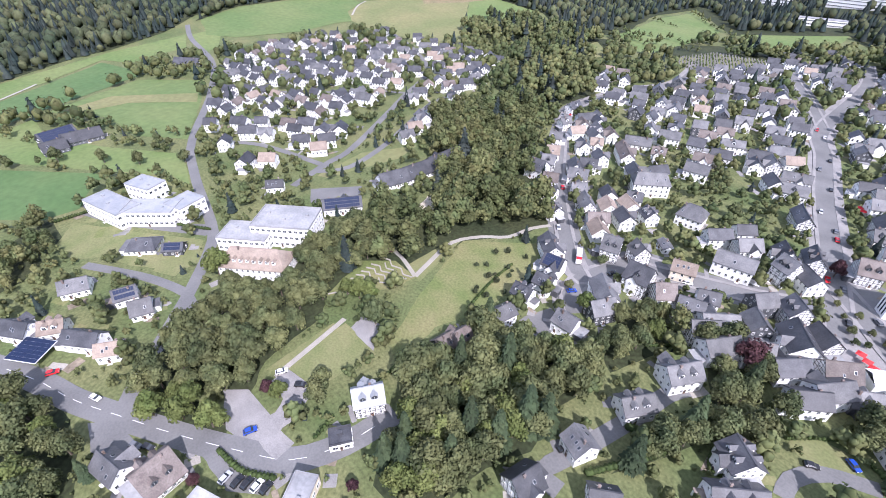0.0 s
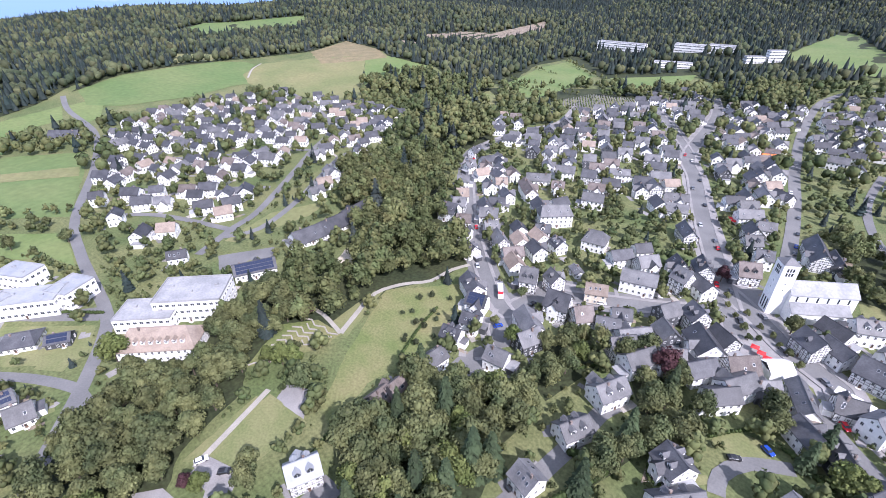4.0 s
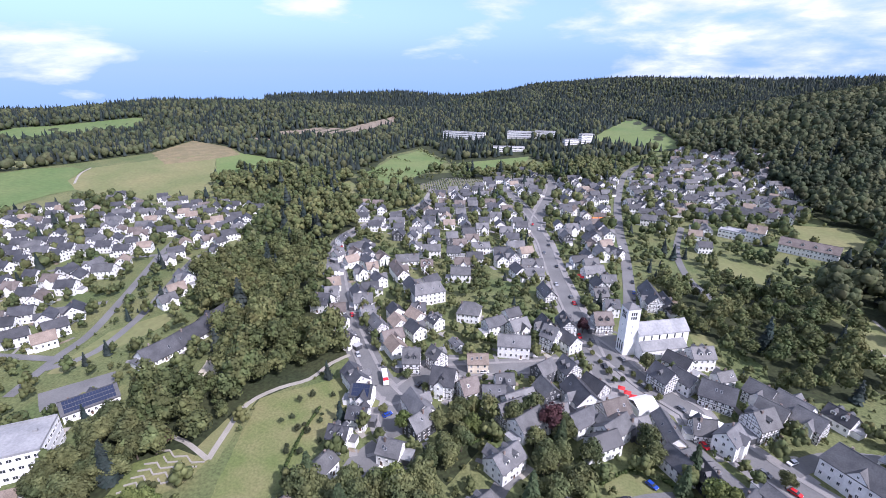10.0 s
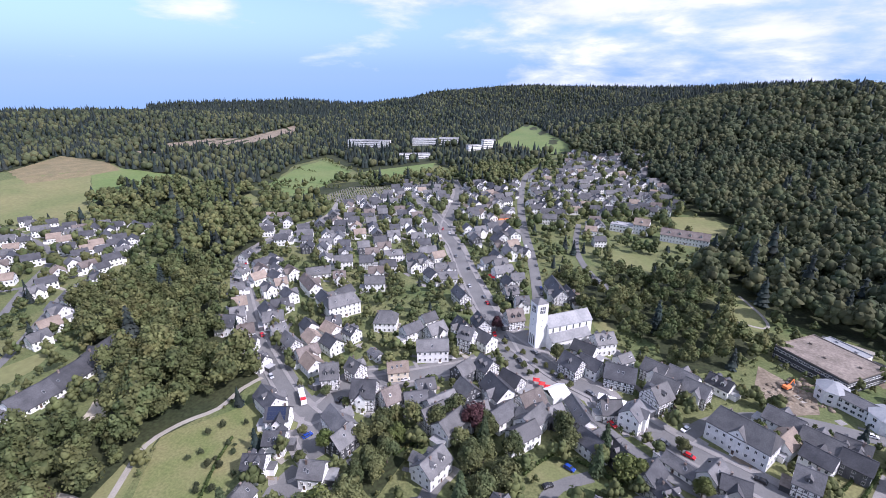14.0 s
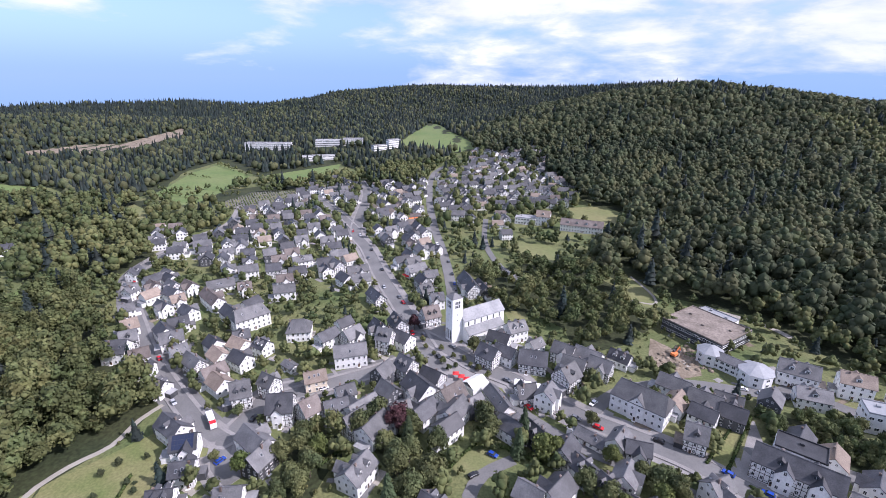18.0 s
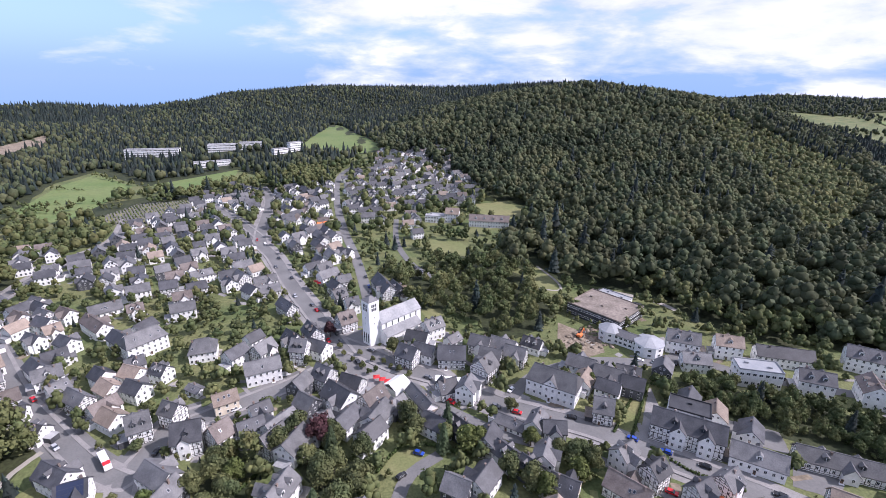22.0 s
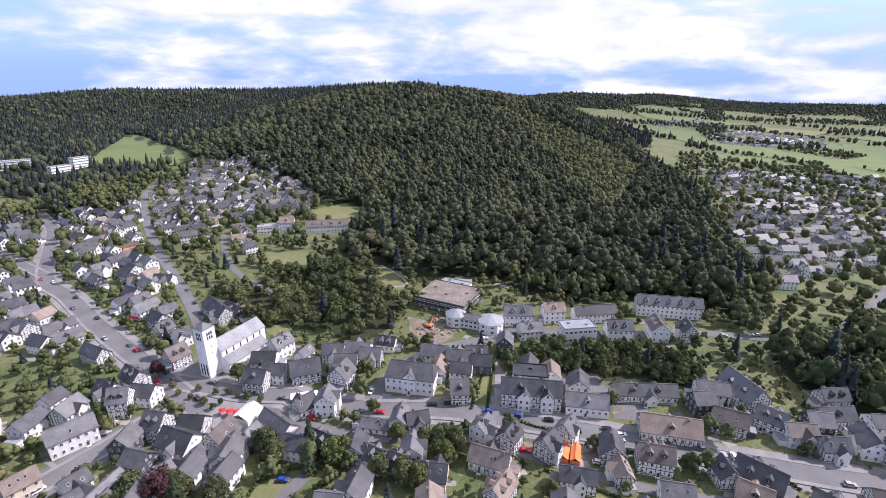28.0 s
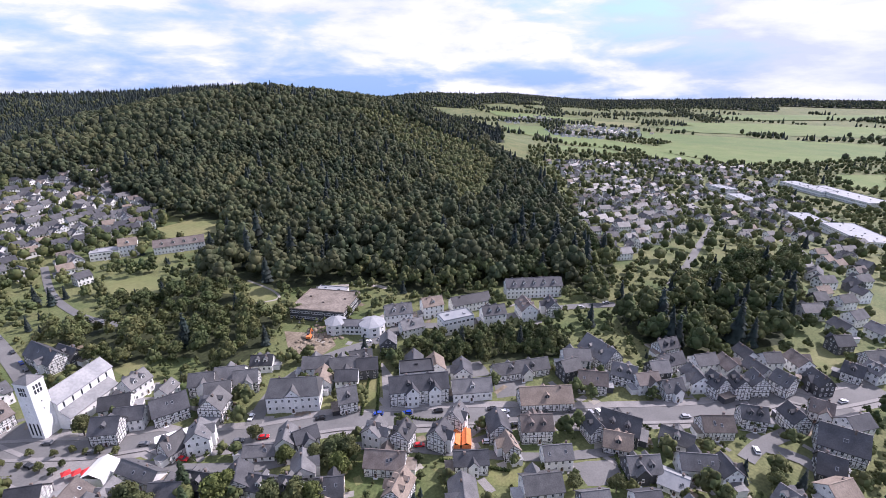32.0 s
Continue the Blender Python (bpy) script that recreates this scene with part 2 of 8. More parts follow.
M = {
    "grass": surface("grass", (0.088, 0.118, 0.042), (0.155, 0.160, 0.068), 0.9, 0.03, bump=0.5, dark=0.7),
    "field_dark": surface("field_dark", (0.075, 0.135, 0.045), (0.10, 0.155, 0.055), 0.25, 0.02, bump=0.2, dark=0.88),
    "field_mid": surface("field_mid", (0.105, 0.158, 0.052), (0.140, 0.178, 0.064), 0.2, 0.015, bump=0.2, dark=0.88),
    "field_light": surface("field_light", (0.118, 0.172, 0.054), (0.158, 0.194, 0.070), 0.3, 0.02, bump=0.2, dark=0.88),
    "field_dry": surface("field_dry", (0.150, 0.168, 0.066), (0.205, 0.195, 0.088), 0.3, 0.02, bump=0.2, dark=0.88),
    "lawn": surface("lawn", (0.145, 0.165, 0.064), (0.20, 0.198, 0.09), 1.2, 0.08, bump=0.3, dark=0.85),
    "lawn_dry": surface("lawn_dry", (0.125, 0.155, 0.05), (0.20, 0.19, 0.085), 1.0, 0.06, bump=0.3, dark=0.8),
    "bare_grass": surface("bare_grass", (0.165, 0.145, 0.075), (0.23, 0.185, 0.10), 0.8, 0.08, bump=0.3),
    "bare": surface("bare_soil", (0.17, 0.138, 0.10), (0.26, 0.215, 0.16), 0.7, 0.12, bump=0.6, dark=0.7),
    "sand": surface("sand", (0.42, 0.37, 0.28), (0.47, 0.42, 0.33), 2.0, 0.2),
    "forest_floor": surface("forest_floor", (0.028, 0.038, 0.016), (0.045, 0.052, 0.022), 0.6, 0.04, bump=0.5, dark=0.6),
    "asphalt": surface("asphalt", (0.142, 0.141, 0.138), (0.182, 0.18, 0.175), 1.5, 0.07, rough=0.8, bump=0.1, dark=0.9),
    "pave": surface("paving", (0.22, 0.212, 0.205), (0.285, 0.272, 0.26), 2.5, 0.15, rough=0.8, bump=0.2, dark=0.85),
    "gravel": surface("gravel", (0.30, 0.28, 0.24), (0.36, 0.335, 0.29), 2.5, 0.15, bump=0.3, dark=0.85),
    "paint": surface("road_paint", (0.7, 0.7, 0.68), (0.78, 0.78, 0.76), 4.0, 0.5, bump=0.0),
    "white": surface("white_render", (0.74, 0.74, 0.72), (0.82, 0.82, 0.805), 1.2, 0.25, spread=0.1, dark=0.92, bump=0.1),
    "beige": surface("beige_render", (0.58, 0.51, 0.40), (0.66, 0.58, 0.46), 1.2, 0.25, spread=0.15, dark=0.92, bump=0.1),
    "slatewall": surface("slate_cladding", (0.06, 0.063, 0.07), (0.10, 0.104, 0.112), 3.0, 0.3, spread=0.3, dark=0.8, rough=0.6),
    "slate": surface("slate_roof", (0.040, 0.041, 0.046), (0.070, 0.071, 0.077), 2.2, 0.25, rough=0.55, spread=0.3, dark=0.78, bump=0.5, spec=0.5),
    "grey": surface("grey_roof", (0.084, 0.084, 0.087), (0.135, 0.134, 0.135), 2.2, 0.25, rough=0.55, spread=0.3, dark=0.8, bump=0.5, spec=0.5),
    "brown": surface("brown_roof", (0.115, 0.095, 0.085), (0.17, 0.145, 0.13), 2.2, 0.25, rough=0.65, spread=0.25, dark=0.8, bump=0.5),
    "tan": surface("tan_roof", (0.215, 0.172, 0.138), (0.285, 0.232, 0.188), 2.2, 0.25, rough=0.75, spread=0.2, dark=0.82, bump=0.5),
    "whiteroof": surface("pale_roof", (0.27, 0.285, 0.30), (0.33, 0.337, 0.345), 1.0, 0.2, rough=0.5, spread=0.08, dark=0.93),
    "flat": surface("flat_roof", (0.24, 0.245, 0.25), (0.33, 0.33, 0.33), 1.0, 0.15, rough=0.8, spread=0.2, dark=0.88),
    "red": surface("red_cloth", (0.55, 0.03, 0.035), (0.62, 0.05, 0.05), 2.0, 0.3, dark=0.93),
    "orange": surface("orange_cloth", (0.72, 0.20, 0.06), (0.78, 0.25, 0.09), 2.0, 0.3, dark=0.93),
    "beam": surface("dark_beams", (0.028, 0.026, 0.026), (0.045, 0.042, 0.04), 3.0, 0.5, rough=0.7),
    "frame": surface("window_frame", (0.72, 0.72, 0.70), (0.78, 0.78, 0.77), 3.0, 0.5, bump=0.0, dark=0.95),
    "door": surface("door_wood", (0.12, 0.07, 0.045), (0.17, 0.105, 0.07), 3.0, 0.5, rough=0.5),
    "brick": surface("chimney_brick", (0.16, 0.12, 0.10), (0.24, 0.20, 0.18), 5.0, 0.5, spread=0.3),
    "bark": surface("bark", (0.085, 0.068, 0.05), (0.125, 0.105, 0.08), 5.0, 0.5, bump=0.6),
    "leaf": leafy("leaves", (0.068, 0.088, 0.038), (0.138, 0.145, 0.060), 0.25, 0.2),
    "leaf_light": leafy("light_leaves", (0.088, 0.118, 0.034), (0.135, 0.155, 0.05), 0.2, 0.2),
    "leaf_red": leafy("copper_leaves", (0.055, 0.026, 0.032), (0.085, 0.040, 0.042), 0.15, 0.25),
    "needle": leafy("needles", (0.036, 0.056, 0.028), (0.062, 0.084, 0.038)),
    "garden_leaf": leafy("garden_leaves", (0.062, 0.082, 0.032), (0.130, 0.140, 0.056), 0.0, 0.12, 0.22, 0.02),
    # paler copy of the wood leaves: sunlight on the slope put into the colour
    "sunlit_leaf": leafy("sunlit_leaves", (0.105, 0.120, 0.052), (0.160, 0.168, 0.072), 0.0, 0.08, 0.12, 0.02),
    "wood_leaf": leafy("wood_leaves", (0.050, 0.064, 0.034), (0.096, 0.106, 0.050), 0.0, 0.08, 0.10, 0.012),
    "wood_needle": leafy("wood_needles", (0.022, 0.034, 0.031), (0.038, 0.050, 0.044), 0.0, 0.12, 0.14, 0.012),
    "hedge": leafy("hedge_leaves", (0.040, 0.064, 0.02), (0.07, 0.096, 0.03), 0.2, 0.35),
    "cloth": surface("white_cloth", (0.72, 0.72, 0.71), (0.80, 0.80, 0.79), 2.0, 0.3, dark=0.95),
    "gravelroof": surface("gravelled_roof", (0.17, 0.145, 0.12), (0.26, 0.22, 0.185), 0.8, 0.12, dark=0.75),
    "metal": surface("grey_metal", (0.35, 0.35, 0.36), (0.42, 0.42, 0.43), 3.0, 0.4, rough=0.4, metal=0.6),
    "rubber": surface("tyre_rubber", (0.02, 0.02, 0.02), (0.03, 0.03, 0.03), 8.0, 1.0),
}


def glossy(name, c, rough, spec=0.5, metal=0.0):
    m = bpy.data.materials.new(name)
    n, l = nodes_of(m)
    b = n["Principled BSDF"]
    b.inputs["Roughness"].default_value = rough
    b.inputs["Specular IOR Level"].default_value = spec
    b.inputs["Metallic"].default_value = metal
    noi = n.new("ShaderNodeTexNoise")
    noi.inputs["Scale"].default_value = 0.6
    mix = n.new("ShaderNodeMix")
    mix.data_type = "RGBA"
    mix.inputs["A"].default_value = (*c, 1)
    mix.inputs["B"].default_value = (*[v * 1.25 for v in c], 1)
    l.new(noi.outputs["Fac"], mix.inputs["Factor"])
    l.new(mix.outputs["Result"], b.inputs["Base Color"])
    return m


M["glass"] = glossy("window_glass", (0.035, 0.042, 0.05), 0.08, 0.6)
M["solar"] = glossy("solar_glass", (0.015, 0.022, 0.05), 0.12, 0.7)
for cname, c in (("white", (0.75, 0.75, 0.76)), ("black", (0.018, 0.018, 0.02)), ("silver", (0.38, 0.39, 0.41)), ("red", (0.5, 0.02, 0.025)), ("blue", (0.02, 0.06, 0.32)), ("grey", (0.13, 0.135, 0.145))):
    M["car_" + cname] = glossy(cname + "_car_paint", c, 0.22, 0.6)


from mathutils.geometry import delaunay_2d_cdt


# ---- mesh helpers ----
class Shape:
    """Collects corners and faces, with a material slot for each face."""

    def __init__(self):
        self.v, self.f, self.m = [], [], []

    def face(self, pts, m=0):
        k = len(self.v)
        self.v += [tuple(p) for p in pts]
        self.f.append(tuple(range(k, k + len(pts))))
        self.m.append(m)

    def box(self, cx, cy, cz, sx, sy, sz, m=0, turn=0.0, axis=None):
        k = len(self.v)
        c, s = math.cos(turn), math.sin(turn)
        for dz in (-0.5, 0.5):
            for dx, dy in ((-0.5, -0.5), (0.5, -0.5), (0.5, 0.5), (-0.5, 0.5)):
                a, b = dx * sx, dy * sy
                self.v.append((cx + a * c - b * s, cy + a * s + b * c, cz + dz * sz))
        self.f += [(k + 3, k + 2, k + 1, k), (k + 4, k + 5, k + 6, k + 7), (k, k + 1, k + 5, k + 4), (k + 1, k + 2, k + 6, k + 5), (k + 2, k + 3, k + 7, k + 6), (k + 3, k, k + 4, k + 7)]
        self.m += [m] * 6

    def prism(self, base, top, m=0, cap=True):
        """A solid between two rings of as many corners, base anticlockwise from above."""
        k, n = len(self.v), len(base)
        self.v += [tuple(p) for p in base] + [tuple(p) for p in top]
        for i in range(n):
            j = (i + 1) % n
            self.f.append((k + i, k + j, k + n + j, k + n + i))
            self.m.append(m)
        if cap:
            self.f += [tuple(range(k + n - 1, k - 1, -1)), tuple(range(k + n, k + 2 * n))]
            self.m += [m, m]

    def tube(self, cx, cy, z0, z1, r0, r1, n=8, m=0):
        ring = [(math.cos(2 * math.pi * i / n), math.sin(2 * math.pi * i / n)) for i in range(n)]
        self.prism([(cx + a * r0, cy + b * r0, z0) for a, b in ring], [(cx + a * r1, cy + b * r1, z1) for a, b in ring], m)

    def beam(self, p, q, w, d, out, m=0):
        """A bar from p to q, w wide, standing d proud along out."""
        p, q, out = Vector(p), Vector(q), Vector(out).normalized()
        side = (q - p).cross(out).normalized() * (w / 2)
        o = out * d
        self.prism([p - side, p + side, q + side, q - side], [p - side + o, p + side + o, q + side + o, q - side + o], m)

    def mesh(self, name, mats):
        me = bpy.data.meshes.new(name)
        me.from_pydata(self.v, [], self.f)
        for x in mats:
            me.materials.append(x)
        if len(mats) > 1:
            me.polygons.foreach_set("material_index", self.m)
        me.update()
        return me


def part(name, data, parent, label="", m=None):
    ob = new(name, data)
    ob.parent = parent
    if m is not None:
        ob.matrix_basis = m
    if label:
        ob["label"] = label
    return ob


def root(name, x, y, turn=0.0, lift=0.0, label="", category="", group=""):
    ob = new(name)
    ob.empty_display_size = 0.5
    ob.matrix_basis = pose(x, y, float(ground_z(x, y)) + lift, 0, 0, turn)
    return tagged(ob, label, category, group)


def raw_mesh(name, verts, quads, mats, index=None, smooth=True):
    """A mesh from whole arrays of corners and faces of equal length."""
    verts, quads = np.asarray(verts, np.float32), np.asarray(quads, np.int32)
    me = bpy.data.meshes.new(name)
    k = quads.shape[1]
    me.vertices.add(len(verts))
    me.vertices.foreach_set("co", verts.ravel())
    me.loops.add(quads.size)
    me.loops.foreach_set("vertex_index", quads.ravel())
    me.polygons.add(len(quads))
    me.polygons.foreach_set("loop_start", np.arange(0, quads.size, k, dtype=np.int32))
    for x in mats:
        me.materials.append(x)
    if index is not None:
        me.polygons.foreach_set("material_index", np.asarray(index, np.int32))
    me.polygons.foreach_set("use_smooth", np.full(len(quads), smooth))
    me.update(calc_edges=True)
    me.validate()
    return me


# ---- ground, one sheet to the horizon ----
def build_ground():
    rs = np.concatenate([[0.05], np.arange(12, 900, 12), np.arange(900, 2000, 25), np.arange(2000, 4980, 60)])
    azs = np.radians(np.arange(0, 360, 1.5))
    n = len(azs)
    x = np.concatenate([[0.0], (rs[:, None] * np.sin(azs)).ravel()]) + 3.0
    y = np.concatenate([[0.0], (rs[:, None] * np.cos(azs)).ravel()]) - 5.0
    v = np.stack([x, y, ground_z(x, y)], 1)
    i = np.arange(n)
    j = (i + 1) % n
    quads = []
    for k in range(len(rs) - 1):
        a, b = 1 + k * n, 1 + (k + 1) * n
        quads.append(np.stack([a + i, b + i, b + j, a + j], 1))
    quads = np.concatenate(quads)
    me = raw_mesh("ground", v, quads, [M["grass"]])
    for p in me.polygons:
        p.use_smooth = True
    tagged(new("ground", me), "summer grass and garden ground of the valley", "ground", kind="structure")


build_ground()
LIFTS = {"n": 0}
MEADOWS = []


def inside(poly, x, y):
    """Which of the places lie in the polygon."""
    x, y = np.asarray(x, float), np.asarray(y, float)
    res = np.zeros(x.shape, bool)
    for (x1, y1), (x2, y2) in zip(poly, poly[1:] + poly[:1]):
        if y1 == y2:
            continue
        c = ((y1 > y) != (y2 > y)) & (x < (x2 - x1) * (y - y1) / (y2 - y1) + x1)
        res ^= c
    return res


def patch(name, poly, mat, label, category="", lift=0.06):
    """A sheet of other ground laid on the slope."""
    from_mid = min(math.hypot(px, py) for px, py in poly)
    size = math.sqrt(abs(sum(a[0] * b[1] - a[1] * b[0] for a, b in zip(poly, poly[1:] + poly[:1])))) / 1.4
    st = max(3.0, min(size / 14, 25.0))
    ring = []
    for (x1, y1), (x2, y2) in zip(poly, poly[1:] + poly[:1]):
        k = max(1, int(math.hypot(x2 - x1, y2 - y1) / st))
        for q in range(k):
            w = noise.noise(Vector((x1 + q * 3.1, y1, 0.5))) * st * 0.18 if q else 0
            ring.append((x1 + (x2 - x1) * q / k + w, y1 + (y2 - y1) * q / k + w))
    xs, ys = [p[0] for p in ring], [p[1] for p in ring]
    gx, gy = np.meshgrid(np.arange(min(xs) + st / 2, max(xs), st), np.arange(min(ys) + st / 2, max(ys), st))
    gx, gy = gx.ravel(), gy.ravel()
    keep = inside(ring, gx, gy)
    pts = [Vector(p) for p in ring] + [Vector((a, b)) for a, b in zip(gx[keep], gy[keep])]
    n = len(ring)
    if mat != "forest_floor":
        MEADOWS.append(poly)
    out = delaunay_2d_cdt(pts, [], [list(range(n))], 1, 0.01)
    LIFTS["n"] += 1
    vx = np.array([p[0] for p in out[0]])
    vy = np.array([p[1] for p in out[0]])
    r = np.hypot(vx, vy)
    z = ground_z(vx, vy) + lift + 0.004 * (LIFTS["n"] % 12) + 0.35 * step(350, 900, r) + 1.2 * step(900, 1800, r) + 1.5 * step(2000, 3200, r)
    me = bpy.data.meshes.new(name)
    faces = []
    for f in out[2]:
        a, b, c = (out[0][q] for q in f[:3])
        faces.append(tuple(f) if (b - a).cross(c - a) > 0 else tuple(f)[::-1])
    me.from_pydata(list(zip(vx, vy, z)), [], faces)
    me.materials.append(M[mat])
    for p in me.polygons:
        p.use_smooth = True
    return tagged(new(name, me), label, category or name.replace("_", " "), kind="structure")


def smooth_line(pts, st=4.0):
    """A rounded line through the points."""
    if len(pts) < 3:
        out = []
        (x1, y1), (x2, y2) = pts
        k = max(2, int(math.hypot(x2 - x1, y2 - y1) / st))
        return [(x1 + (x2 - x1) * q / k, y1 + (y2 - y1) * q / k) for q in range(k + 1)]
    out = []
    for i in range(len(pts) - 1):
        p0, p1, p2, p3 = pts[max(i - 1, 0)], pts[i], pts[i + 1], pts[min(i + 2, len(pts) - 1)]
        k = max(2, int(math.hypot(p2[0] - p1[0], p2[1] - p1[1]) / st))
        for q in range(k):
            t = q / k
            out.append(tuple(0.5 * (2 * p1[c] + (p2[c] - p0[c]) * t + (2 * p0[c] - 5 * p1[c] + 4 * p2[c] - p3[c]) * t * t + (3 * p1[c] - p0[c] - 3 * p2[c] + p3[c]) * t ** 3) for c in (0, 1)))
    out.append(pts[-1])
    return out


def sides(line, off):
    """The line moved sideways."""
    res = []
    for i, (x, y) in enumerate(line):
        a, b = line[max(i - 1, 0)], line[min(i + 1, len(line) - 1)]
        dx, dy = b[0] - a[0], b[1] - a[1]
        d = math.hypot(dx, dy) or 1
        res.append((x - dy / d * off, y + dx / d * off))
    return res


ROAD_LINES = []


def ribbon(name, line, a, b, mat, lift, label, category, thick=0.0):
    la, lb = sides(line, a), sides(line, b)
    v, f = [], []
    for (x, y), (p, q), (u, w) in zip(line, la, lb):
        r = math.hypot(x, y)
        z = float(ground_z(x, y)) + lift + 0.35 * float(step(350, 900, r))
        v += [(p, q, z), (u, w, z)]
        if thick:
            v += [(p, q, z - thick), (u, w, z - thick)]
    s = 4 if thick else 2
    for i in range(len(line) - 1):
        k = i * s
        f.append((k, k + 1, k + s + 1, k + s))
        if thick:
            f += [(k + 2, k, k + s, k + s + 2), (k + 1, k + 3, k + s + 3, k + s + 1)]
    me = bpy.data.meshes.new(name)
    me.from_pydata(v, [], f)
    me.materials.append(M[mat])
    bm = bmesh.new()
    bm.from_mesh(me)
    bmesh.ops.recalc_face_normals(bm, faces=bm.faces)
    if sum(fc.normal.z for fc in bm.faces) < 0:
        bmesh.ops.reverse_faces(bm, faces=bm.faces)
    bm.to_mesh(me)
    bm.free()
    return tagged(new(name, me), label, category, kind="structure")


def road(name, width, mat, pts, walks=False, dashes=False):
    line = smooth_line(pts)
    LIFTS["n"] += 1
    ROAD_LINES.append((np.array(line), width / 2 + (1.6 if walks else 0)))
    lift = 0.15 + 0.006 * (len(ROAD_LINES) % 30)
    what = {"asphalt": "grey worn asphalt of a two-lane town road", "gravel": "pale gravel footpath through the grass", "pave": "light grey paved drive"}[mat]
    ribbon(name, line, -width / 2, width / 2, mat, lift, what, "path" if mat == "gravel" else "road")
    if walks:
        ribbon("forecourt", line, -width / 2 - 4.5, width / 2 + 4.5, "pave" if len(ROAD_LINES) % 2 else "asphalt", 0.03 + 0.003 * (len(ROAD_LINES) % 10), "grey paved forecourts of the houses along the street", "paving")
        for sgn in (-1, 1):
            ribbon("pavement", line, sgn * width / 2, sgn * (width / 2 + 1.7), "pave", lift + 0.13, "paved footway with a stone kerb beside the street", "pavement", thick=0.3)
    if dashes:
        for i in range(1, len(line) - 2, 2):
            ribbon("road_marking", [line[i], line[i + 1]], -0.09, 0.09, "paint", lift + 0.02, "white dash painted on the asphalt", "marking")




# ---- houses ----
WALLS = {"white": "white", "timber": "white", "slate": "slatewall", "beige": "beige"}
ROOFS = {"slate": "slate", "grey": "grey", "brown": "brown", "beige": "tan", "white": "whiteroof", "solar": "slate"}
WALL_WORDS = {"white": "white rendered", "timber": "black and white half-timbered", "slate": "slate-clad", "beige": "beige rendered"}
ROOF_WORDS = {"slate": "a dark slate roof", "grey": "a grey slate roof", "brown": "a weathered brown roof", "beige": "a pale brown tiled roof", "white": "a pale roof", "solar": "solar panels on its dark roof"}


def window_mesh(w, h):
    """A frame with a mullion, two panes set back in it, and a projecting sill, in one piece."""
    t = 0.09
    xs, zs = (-w / 2, -w / 2 + t, -0.03, 0.03, w / 2 - t, w / 2), (-h / 2, -h / 2 + t, h / 2 - t, h / 2)
    v = [(x, -0.12, z) for z in zs for x in xs]
    f, m = [], []
    for j in range(3):
        for i in range(5):
            q = [j * 6 + i, j * 6 + i + 1, j * 6 + i + 7, j * 6 + i + 6]
            if j == 1 and i in (1, 3):
                k = len(v)
                v += [(v[c][0], -0.05, v[c][2]) for c in q]
                f += [(q[e], q[(e + 1) % 4], k + (e + 1) % 4, k + e) for e in range(4)] + [(k, k + 1, k + 2, k + 3)]
                m += [0] * 4 + [1]
            else:
                f.append(tuple(q))
                m.append(0)
    k = len(v)
    rim = [0, 5, 23, 18]
    v += [(v[c][0], 0.02, v[c][2]) for c in rim]
    v += [(-w / 2 - 0.08, -0.2, -h / 2), (w / 2 + 0.08, -0.2, -h / 2)]
    f += [(rim[(e + 1) % 4], rim[e], k + e, k + (e + 1) % 4) for e in (1, 2, 3)] + [(k + 4, k + 5, 5, 0), (k + 4, k, k + 1, k + 5)]
    m += [0] * 5
    me = bpy.data.meshes.new("window")
    me.from_pydata(v, [], f)
    for x in (M["frame"], M["glass"]):
        me.materials.append(x)
    me.polygons.foreach_set("material_index", m)
    me.update()
    return me


WINDOW = {"tall": window_mesh(1.0, 1.45), "small": window_mesh(0.8, 1.0), "wide": window_mesh(1.7, 1.4)}


def wall_shape(L, W, eave, ridge, hip=0.0):
    s = Shape()
    x, y = L / 2, W / 2
    s.prism([(-x, -y, -1.5), (x, -y, -1.5), (x, y, -1.5), (-x, y, -1.5)], [(-x, -y, eave), (x, -y, eave), (x, y, eave), (-x, y, eave)])
    top = ridge - 0.12
    k = hip * L / 2
    a, b = (-x + k, 0, top), (x - k, 0, top)
    s.face([(-x, -y, eave), (x, -y, eave), b, a])
    s.face([(x, y, eave), (-x, y, eave), a, b])
    s.face([(x, -y, eave), (x, y, eave), b])
    s.face([(-x, y, eave), (-x, -y, eave), a])
    return s


def roof_shape(L, W, eave, ridge, hip=0.0, over=0.45, thick=0.22):
    """Two or four slopes with overhang and thickness, and a ridge cap."""
    s = Shape()
    slope = (ridge - eave) / (W / 2)
    x, y = L / 2 + over, W / 2 + over
    low = eave - over * slope
    k = hip * L / 2
    a, b = Vector((-x + k, 0, ridge)), Vector((x - k, 0, ridge))
    up = Vector((0, 0, thick * math.sqrt(1 + slope * slope)))
    quads = [[(-x, -y, low), (x, -y, low), b, a], [(x, y, low), (-x, y, low), a, b]]
    if hip:
        quads += [[(x, -y, low), (x, y, low), b], [(-x, y, low), (-x, -y, low), a]]
    for q in quads:
        q = [Vector(p) for p in q]
        s.prism([p + Vector((0, 0, 0.0)) for p in q], [p + up for p in q])
    s.box(0, 0, ridge + up.z + 0.02, 2 * (x - k), 0.34, 0.14)
    return s


